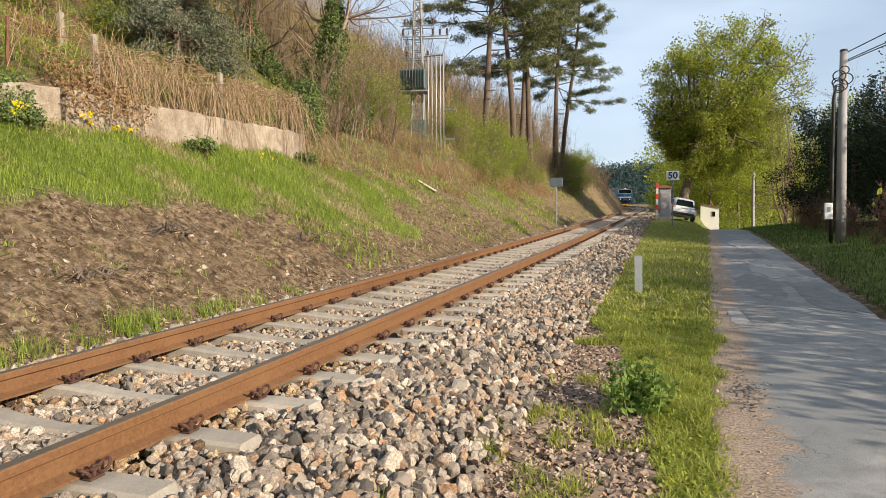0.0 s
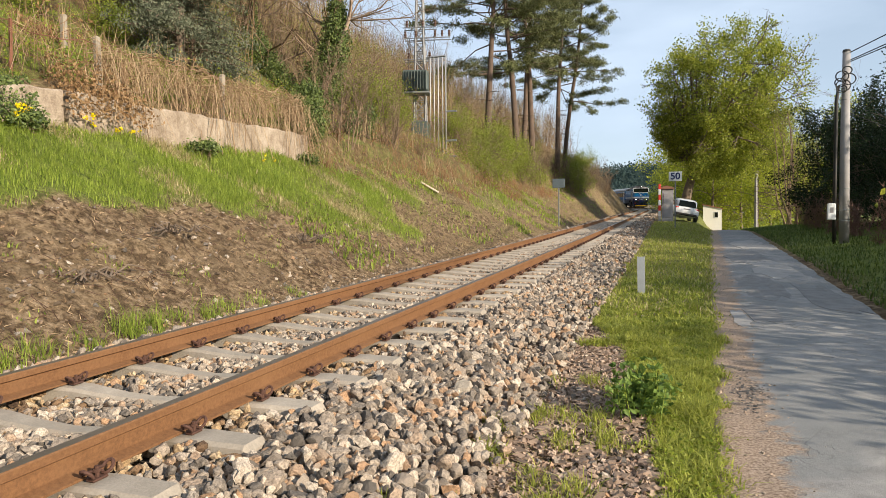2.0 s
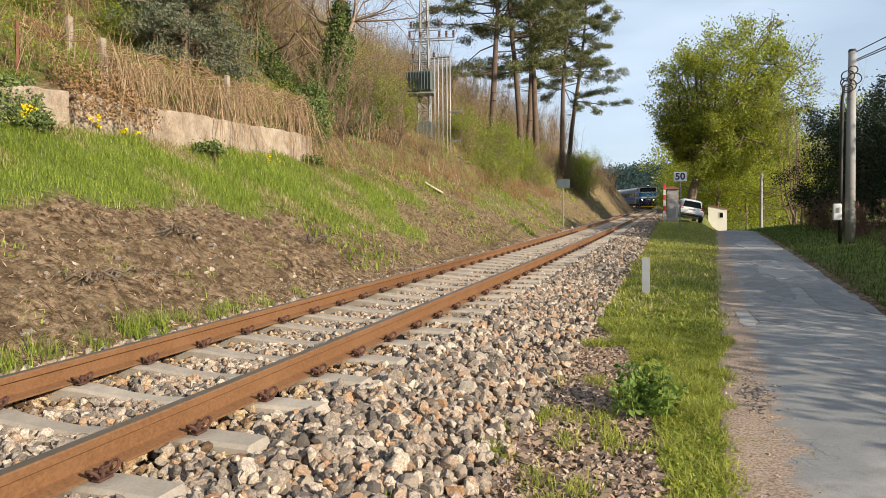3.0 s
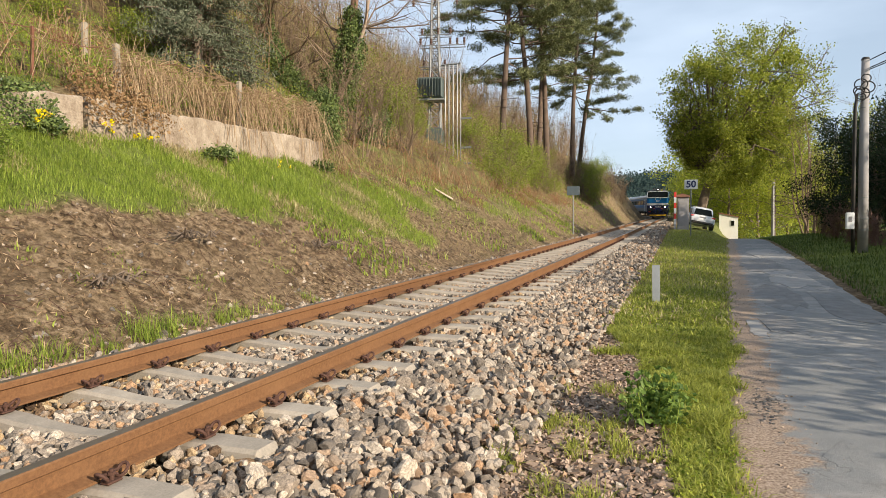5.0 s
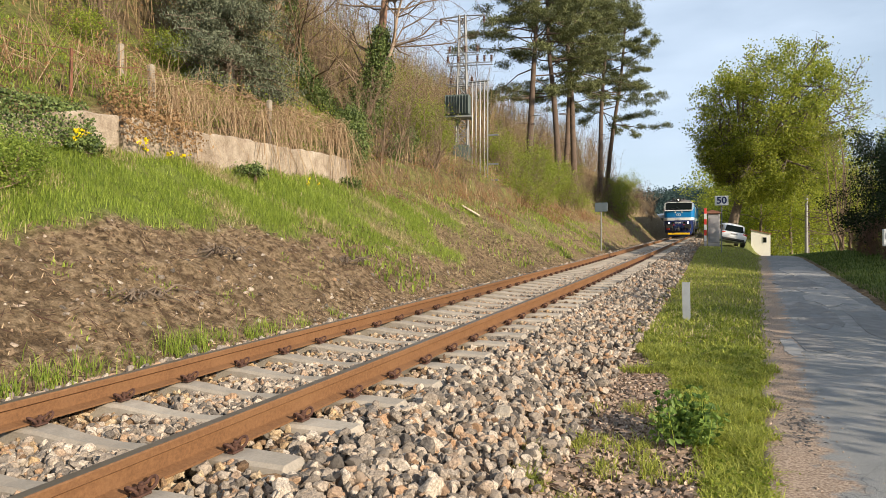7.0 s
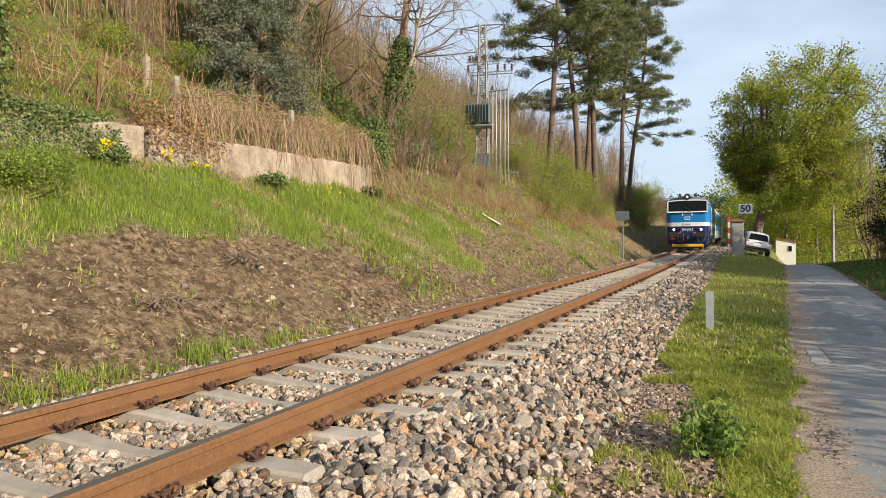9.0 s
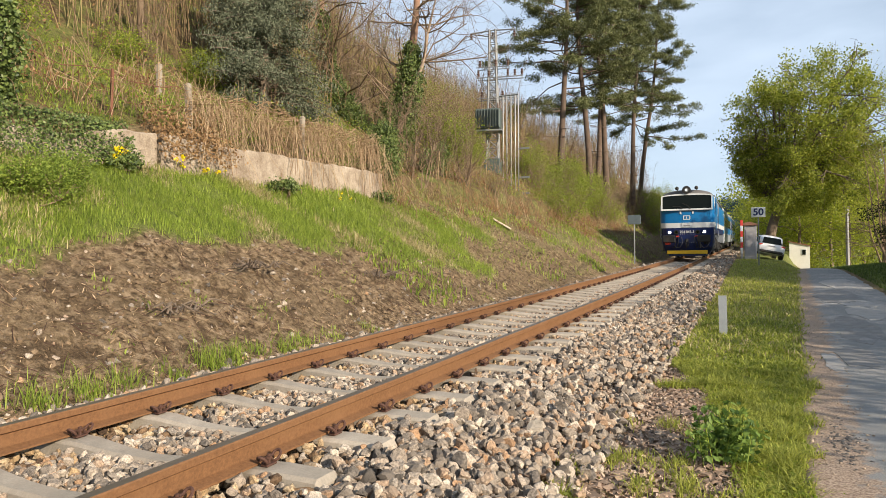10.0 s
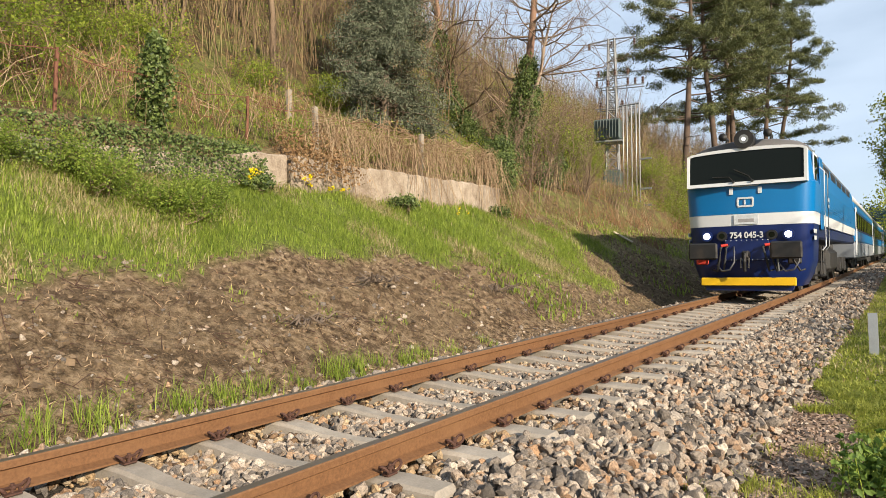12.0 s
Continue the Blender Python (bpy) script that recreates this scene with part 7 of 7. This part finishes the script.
def build_grass():
    rng = np.random.default_rng(31)
    # verge
    def verge(n, s0, s1):
        s = s0 + (s1 - s0) * rng.random(n) ** 1.2
        l = road_left(s)
        u = rng.random(n)
        v = -1.2 + (l + 0.02 + 1.2) * u + 0.09 * wave(s, 0 * s, 2.4, 8) + 0.06 * wave(s, 0 * s, 9.0, 2) + rng.normal(0, 0.035, n)
        dens = np.clip((v - verge_inner(s)) / 0.08, 0, 1) * np.clip(0.85 + 0.4 * wave(s, v, 1.5, 9) + 0.25 * wave(s, v, 5.5, 4), 0.25, 1)
        dens = np.maximum(dens, np.clip(2.5 * (wave(s, v, 2.6, 19) - 0.62), 0, 0.8) * (v > -1.15))
        k = rng.random(n) < dens
        return s[k], v[k]
    s, v = verge(80000, 2.0, 9)
    thing("verge_grass", "fresh green grass and weeds on the verge", "grass", data=blades("verge_grass", s, v, 0.095 + 0.035 * wave(s, v, 3.3, 6), M["verge"], rng, 0.0045, 0.95), kind="stuff")
    s, v = verge(30000, 8, 48)
    thing("verge_grass", "thick green grass along the lane", "grass", data=blades("verge_grass_far", s, v, 0.11, M["verge"], rng, 0.009, 0.9), kind="stuff")
    s, v = verge(7000, 10, 48)
    thing("verge_straw", "pale dry blades among the verge grass", "grass", data=blades("verge_straw", s, v, 0.12, M["straw"], rng, 0.007, 1.0), kind="stuff")
    s, v = verge(9000, -6, 2.1)
    thing("verge_grass", "grass on the verge behind the bend of the shoulder", "grass", data=blades("verge_grass_rear", s, v, 0.10, M["verge"], rng, 0.007, 0.95), kind="stuff")
    # low weed leaves among it
    s, v = verge(34000, 2.2, 14)
    c = world(s, v, ground_z(s, v) + rng.uniform(0.01, 0.06, len(s)))
    thing("verge_weeds", "small weed leaves among the verge grass", "weeds", data=leaf_mesh("verge_weeds", c, 0.019, M["leaf_spring"], rng, 1.5, 0, np.tile(np.array([[0, 0, 1.0]]), (len(c), 1))), kind="stuff")
    # thin tufts in the bare patch
    hub = rng.uniform((2.6, -1.25), (6.4, -0.35), (26, 2))
    pick = rng.integers(0, 26, 3200)
    s, v = hub[pick, 0] + rng.normal(0, 0.09, 3200), hub[pick, 1] + rng.normal(0, 0.05, 3200)
    thing("grass_tufts", "thin young grass tufts between bark litter", "grass", data=blades("grass_tufts", s, v, 0.10, M["verge"], rng, 0.0035, 0.8), kind="stuff")
    # dead leaves and bark litter on the verge
    s, v = rng.uniform(2.2, 9, 14000), rng.uniform(-1.35, -0.1, 14000)
    c = world(s, v, ground_z(s, v) + rng.uniform(0.0, 0.02, len(s)))
    thing("verge_litter", "brown bark chips and dead leaves on the verge", "leaf litter", data=leaf_mesh("verge_litter", c, 0.029, foliage("brown_litter", (0.19, 0.125, 0.09), (0.52, 0.40, 0.31), 0.9, 0.05), rng, 1.6, 0, np.tile(np.array([[0, 0, 1.0]]), (len(c), 1))), kind="stuff")
    # flat chips of stone and bark, lying loose
    n = 1500
    s = rng.uniform(2.4, 8.2, n)
    v = -1.35 + (verge_inner(s) + 1.4) * rng.random(n)
    r = rng.uniform(0.012, 0.042, n)
    q = stone_shape(rng, n) * r[:, None, None] * np.array([1.3, 1.2, 0.45]) + world(s, v, ground_z(s, v) + 0.012)[:, None]
    thing("verge_chips", "flat brown chips of stone and bark on the verge", "chips", data=mesh_of("verge_chips", q.reshape(-1, 3), (STONE_F[None] + 8 * np.arange(n)[:, None, None]).reshape(-1, 4), plain("brown_chip", (0.30, 0.21, 0.15), 0.9, 0, 0.3, 8, 60, 0.4, island=0.65)), kind="stuff")
    # bank grass between the bare soil and the wall
    n = 185000
    s = 1.5 + 27 * rng.random(n) ** 1.15
    u = rng.uniform(-10.15, -5.9, n)
    edge = grass_edge(s, u)
    dens = np.clip((edge - u) / 0.4, 0, 1) * np.clip(0.85 + 0.4 * wave(s, u, 0.8, 6) - np.clip((s - 18) / 16, 0, 0.6), 0.05, 1) * bank_patch(s, u)
    k = rng.random(n) < dens
    s, u = s[k], u[k]
    dryness = wave(s, u, 0.9, 12) + 0.7 * rng.random(len(s)) + np.clip((7 - s) / 8, 0, 0.3) > 0.8
    v = u + track_v(s) + 3.302
    thing("bank_grass", "bright green young grass on the bank", "grass", data=blades("bank_grass", s[~dryness], v[~dryness], 0.16 + 0.06 * wave(s[~dryness], v[~dryness], 1.7, 3), M["grass"], rng, 0.0046, 0.75), kind="stuff")
    thing("dry_grass", "patches of bleached dry grass on the bank", "grass", data=blades("dry_grass", s[dryness], v[dryness], 0.17, M["straw"], rng, 0.005, 1.1), kind="stuff")
    # sparse green further along the slope
    n = 36000
    s, u = rng.uniform(12, 80, n), rng.uniform(-9.6, -5.8, n)
    k = rng.random(n) < np.clip(0.1 + 1.1 * wave(s, u, 0.55, 15), 0.02, 1) * np.where((s > 44) & (u > -7.8), 0.15, 1)
    s, u = s[k], u[k]
    thing("slope_grass", "uneven grass tufts on the cutting slope", "grass", data=blades("slope_grass", s, u + track_v(s) + 3.302, 0.20, M["grass"], rng, 0.014, 0.6), kind="stuff")
    n = 6500
    s, u = rng.uniform(13, 95, n), rng.uniform(-10.5, -5.9, n)
    k = rng.random(n) < np.clip(0.3 - 0.9 * wave(s, u, 0.55, 15), 0.03, 1)
    s, u = s[k], u[k]
    thing("slope_straw", "tan dry grass and straw on the cutting slope", "grass", data=blades("slope_straw", s, u + track_v(s) + 3.302, 0.20, M["straw"], rng, 0.009, 1.2), kind="stuff")
    # green tufts at the toe of the bank
    ts, tu, th = [], [], []
    for s0, n0, h in ((3.9, 150, 0.22), (4.35, 180, 0.22), (4.8, 110, 0.25), (5.35, 90, 0.2), (5.9, 210, 0.26), (6.25, 150, 0.26), (6.75, 90, 0.18), (7.25, 150, 0.2), (7.7, 120, 0.16), (2.6, 140, 0.25), (3.1, 160, 0.3), (2.2, 140, 0.3), (8.4, 90, 0.12), (9.4, 90, 0.12)):
        n0 = int(0.8 * n0)
        ts.append(s0 + 0.10 * rng.normal(size=n0))
        tu.append(-5.55 - 0.12 * rng.random() + 0.12 * rng.normal(size=n0))
        th.append(np.full(n0, h))
    ts, tu, th = np.concatenate(ts), np.concatenate(tu), np.concatenate(th)
    thing("toe_grass", "green grass tufts at the foot of the bank", "grass", data=blades("toe_grass", ts, tu + track_v(ts) + 3.302, th, M["grass"], rng, 0.0042, 0.8), kind="stuff")
    # few weeds on the bare soil
    ts, tu = [], []
    for _ in range(40):
        a, b = rng.uniform(2.5, 16), rng.uniform(-7.9, -5.7)
        k = rng.integers(6, 30)
        ts.append(a + 0.08 * rng.normal(size=k))
        tu.append(b + 0.08 * rng.normal(size=k))
    ts, tu = np.concatenate(ts), np.concatenate(tu)
    thing("soil_weeds", "a few small weeds on bare soil", "weeds", data=blades("soil_weeds", ts, tu + track_v(ts) + 3.302, 0.08, M["grass"], rng, 0.008, 0.8), kind="stuff")
    # clods and pebbles on the soil
    n = 20000
    s, u = 1.5 + 24 * rng.random(n) ** 1.2, rng.uniform(-8.0, -5.4, n)
    v = u + track_v(s) + 3.302
    r = 0.005 + 0.035 * rng.random(n) ** 8
    V = stone_shape(rng, n) * r[:, None, None] * np.array([1.2, 1.1, 0.9]) + world(s, v, ground_z(s, v) + 0.1 * r)[:, None]
    clod = plain("soil_clod", (0.19, 0.13, 0.078), 0.95, 0, 0.3, 5, 40, 0.4, island=0.6)
    pale = rng.random(n) < 0.10
    for name, k, m, label in (("soil_clods", ~pale, clod, "brown soil clods and shale chips on the bank"), ("bank_pebbles", pale, M["stone"], "pale pebbles on the bare soil")):
        thing(name, label, "stones", data=mesh_of(name, V[k].reshape(-1, 3), (STONE_F[None] + 8 * np.arange(k.sum())[:, None, None]).reshape(-1, 4), m), kind="stuff")
    n = 240
    s, u = 2.6 + 12 * rng.random(n), -5.5 - 2.0 * rng.random(n) ** 2
    v = u + track_v(s) + 3.302
    q, f = fine_stones(rng, 0.015 + 0.05 * rng.random(n) ** 3, world(s, v, ground_z(s, v) + 0.004)[:, None])
    thing("bank_stones", "pale broken stones half sunk in the bank's foot", "stones", data=mesh_of("bank_stones", q, f, M["stone"]), kind="stuff")
    # dark roots and twigs on the soil
    n = 900
    s, u = 1.8 + 18 * rng.random(n) ** 1.2, rng.uniform(-8.1, -5.6, n)
    v = u + track_v(s) + 3.302
    s2, v2 = s + 0.16 * rng.normal(size=n), v + 0.12 * rng.normal(size=n)
    A, B = world(s, v, ground_z(s, v) + 0.004), world(s2, v2, ground_z(s2, v2) + rng.uniform(0.0, 0.05, n))
    thing("soil_roots", "thin dark roots and twigs on the bare soil", "roots", data=stick_mesh("soil_roots", [(a, b, 0.005, 0.003) for a, b in zip(A, B)], M["clip"], 3), kind="stuff")
    # straw flat on the soil
    n = 5200
    s, u = 1.5 + 22 * rng.random(n) ** 1.2, rng.uniform(-8.0, -5.5, n)
    c = world(s, u + track_v(s) + 3.302, ground_z(s, u + track_v(s) + 3.302) + 0.008)
    thing("straw_litter", "thin straw and roots lying on the soil", "straw", data=leaf_mesh("straw_litter", c, 0.010, M["dry"], rng, 11, 0, np.tile(np.array([[ACROSS[0] * 0.6, ACROSS[1] * 0.6, 1.0]]), (n, 1))), kind="stuff")
    # right bank
    n = 18000
    s = rng.uniform(-6, 60, n)
    v = road_right(s) + 0.03 + 2.6 * rng.random(n) ** 1.3
    # Darker copy of the grass colours; the shade beyond the lane is painted in.
    thing("lane_grass", "grass on the far side of the lane, green darkened as shade", "grass", data=blades("lane_grass", s, v, 0.13, foliage("shade_toned_grass", (0.05, 0.085, 0.018), (0.19, 0.25, 0.05), 0.6, 0.35), rng, 0.010, 0.8), kind="stuff")


def build_right_side():
    rng = np.random.default_rng(43)
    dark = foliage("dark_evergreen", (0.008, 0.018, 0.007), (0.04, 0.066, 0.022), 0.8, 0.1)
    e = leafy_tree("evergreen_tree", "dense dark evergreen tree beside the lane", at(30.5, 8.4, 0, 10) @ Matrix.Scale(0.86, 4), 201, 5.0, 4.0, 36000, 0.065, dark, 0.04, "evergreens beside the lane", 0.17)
    # Copies further right are added, mostly unseen, to keep the sun off nearer trees.
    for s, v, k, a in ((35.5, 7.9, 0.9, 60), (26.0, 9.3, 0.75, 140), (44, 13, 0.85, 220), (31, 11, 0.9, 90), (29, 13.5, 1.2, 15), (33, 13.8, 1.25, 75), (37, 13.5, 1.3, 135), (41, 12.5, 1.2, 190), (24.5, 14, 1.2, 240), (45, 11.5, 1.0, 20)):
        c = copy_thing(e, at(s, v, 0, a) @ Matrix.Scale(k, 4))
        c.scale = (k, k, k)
    # hedge and trees beside and behind, whose shade lies on the lane
    h = leafy_tree("hedge_shrub", "tall leafy hedge shrub beside the lane", at(5.6, 7.6, 0, 0), 202, 1.75, 2.2, 3000, 0.10, M["leaf_tree"], 0.03, "hedge beside the lane")
    for s, v, k, a in ((3.2, 7.6, 0.8, 40), (4.9, 8.4, 1.1, 70), (8.2, 7.6, 1.0, 120), (9.8, 8.6, 1.45, 160), (11.0, 7.6, 1.1, 160), (13.4, 7.9, 1.35, 200), (16.0, 8.0, 1.4, 280), (19.0, 8.3, 1.45, 320)):
        c = copy_thing(h, at(s, v, 0, a) @ Matrix.Scale(k, 4))
        c.scale = (k, k, k)
    # brown bare shrubs
    b, _ = bare_kind(203, 1.9, 16, "mound of bare reddish-brown shrub twigs", "bare_shrub", True, 0.014, "bare shrubs beside the lane")
    reddish = plain("reddish_twig", (0.20, 0.11, 0.085), 0.9, 0, 0.3, 2, 30, 0.2)
    for p in b.children:
        p.data.materials[0] = reddish
    b.matrix_basis = at(22.6, 6.0, -0.1, 0)
    for s, v, k, a in ((24.0, 6.8, 1.0, 70), (21.4, 6.6, 0.9, 150), (27, 6.0, 0.8, 210), (30, 6.1, 0.9, 260), (34, 6.3, 0.9, 300), (38, 6.6, 1.0, 30), (44, 7.0, 1.1, 80)):
        c = copy_thing(b, at(s, v, -0.1, a) @ Matrix.Scale(k, 4))
        c.scale = (k, k, k)
    t, _ = bare_kind(204, 8.0, 3, "bare brown tree beside the lane", "bare_tree", False, 0.07, "bare trees beside the lane")
    t.matrix_basis = at(50, 7.6, 0, 0)
    for s, v, k, a in ((56, 8.2, 1.1, 70), (46, 9.2, 1.0, 150), (38, 11, 1.2, 210), (62, 9, 1.1, 10)):
        c = copy_thing(t, at(s, v, 0, a) @ Matrix.Scale(k, 4))
        c.scale = (k, k, k)
    # light green trees round the bend of the lane
    # Leaf colour raised above the other spring leaves to stand for sunlight.
    g = leafy_tree("young_tree", "young tree over the lane, spring leaf brightened as if sunlit", at(80, 8.5, 0, 0), 205, 9, 6, 13000, 0.13, foliage("sun_brightened_leaves", (0.20, 0.26, 0.025), (0.52, 0.54, 0.06), 0.5, 0.55), 0.08, "young trees at the bend of the lane")
    # Copies past s 115 are added, mostly hidden, to shade the far train.
    for s, v, k, a in ((88, 4.4, 1.3, 60), (92, 8, 1.2, 140), (98, 12, 1.2, 200), (100, 17, 1.0, 300), (104, 2.4, 1.4, 20), (112, 7, 1.3, 110), (108, 15, 0.9, 40), (104, 18, 1.5, 60), (122, 8, 1.2, 10), (132, 6, 1.2, 90), (141, 4, 1.1, 170), (150, 2, 1.2, 250), (116, 12, 1.3, 300), (128, 12, 1.4, 30)):
        c = copy_thing(g, at(s, v, 0, a) @ Matrix.Scale(k, 4))
        c.scale = (k, k, k)
    low = leafy_kind(206, 2.4, 2.0, 2600, 0.09, M["leaf_spring"], "low shrub in yellow-green leaf beside the crossing", "leafy_shrub", "shrubs at the crossing")
    low.matrix_basis = at(120, 0.0, 0, 0)
    for s, v, k, a in ((126, -0.5, 1.1, 60), (114, 1.5, 1.0, 140), (134, -1.5, 1.3, 200), (108, 3.0, 1.0, 300), (142, -2.5, 1.4, 20)):
        c = copy_thing(low, at(s, v, 0, a) @ Matrix.Scale(k, 4))
        c.scale = (k, k, k)


def build_far_hill():
    rng = np.random.default_rng(51)
    ss = np.linspace(230, 620, 30)
    vs = np.linspace(-260, 330, 44)
    S, V = np.meshgrid(ss, vs, indexing="ij")
    def hz(s, v):
        return 6 + 29 * np.clip((s - 240) / 170, 0, 1) * (0.75 + 0.25 * np.cos((v + 40) / 120)) + 3 * wave(s, v, 0.03)
    n, m = S.shape
    i = (np.arange(n - 1)[:, None] * m + np.arange(m - 1)[None]).ravel()
    F = np.stack([i, i + 1, i + m + 1, i + m], 1)
    hill = thing("far_hill", "distant wooded hillside", "hill", data=mesh_of("far_hill", world(S, V, hz(S, V)).reshape(-1, 3), F, M["far_wood"], True), kind="structure")
    k = 95000
    s, v = 238 + 190 * rng.random(k), rng.uniform(-150, 230, k)
    lift = rng.random(k) ** 0.7 * (4.5 + 2.5 * wave(s, v, 0.21, 4))
    thing("far_forest", "forest on the distant hill, haze painted into its blue-green", "forest", data=leaf_mesh("far_forest", world(s, v, hz(s, v) + lift), 0.95, M["far_wood"], rng, 1.5, 0.6, np.tile(np.array([[ACROSS[0], ACROSS[1], 0.9]]), (k, 1))), kind="stuff")


hill_growth()
build_pines()
build_big_tree()
spruce = conifer_kind(111, 7.5, 2.3, M["spruce"], "grey-green spruce with drooping boughs")
spruce.matrix_basis = at(16.4, -13.6, 0, 0)
build_ivy_trees()
build_bank_bushes()
build_dry_vines()
build_grass()
build_right_side()
build_far_hill()


build_sleepers()
build_ballast()
motions()
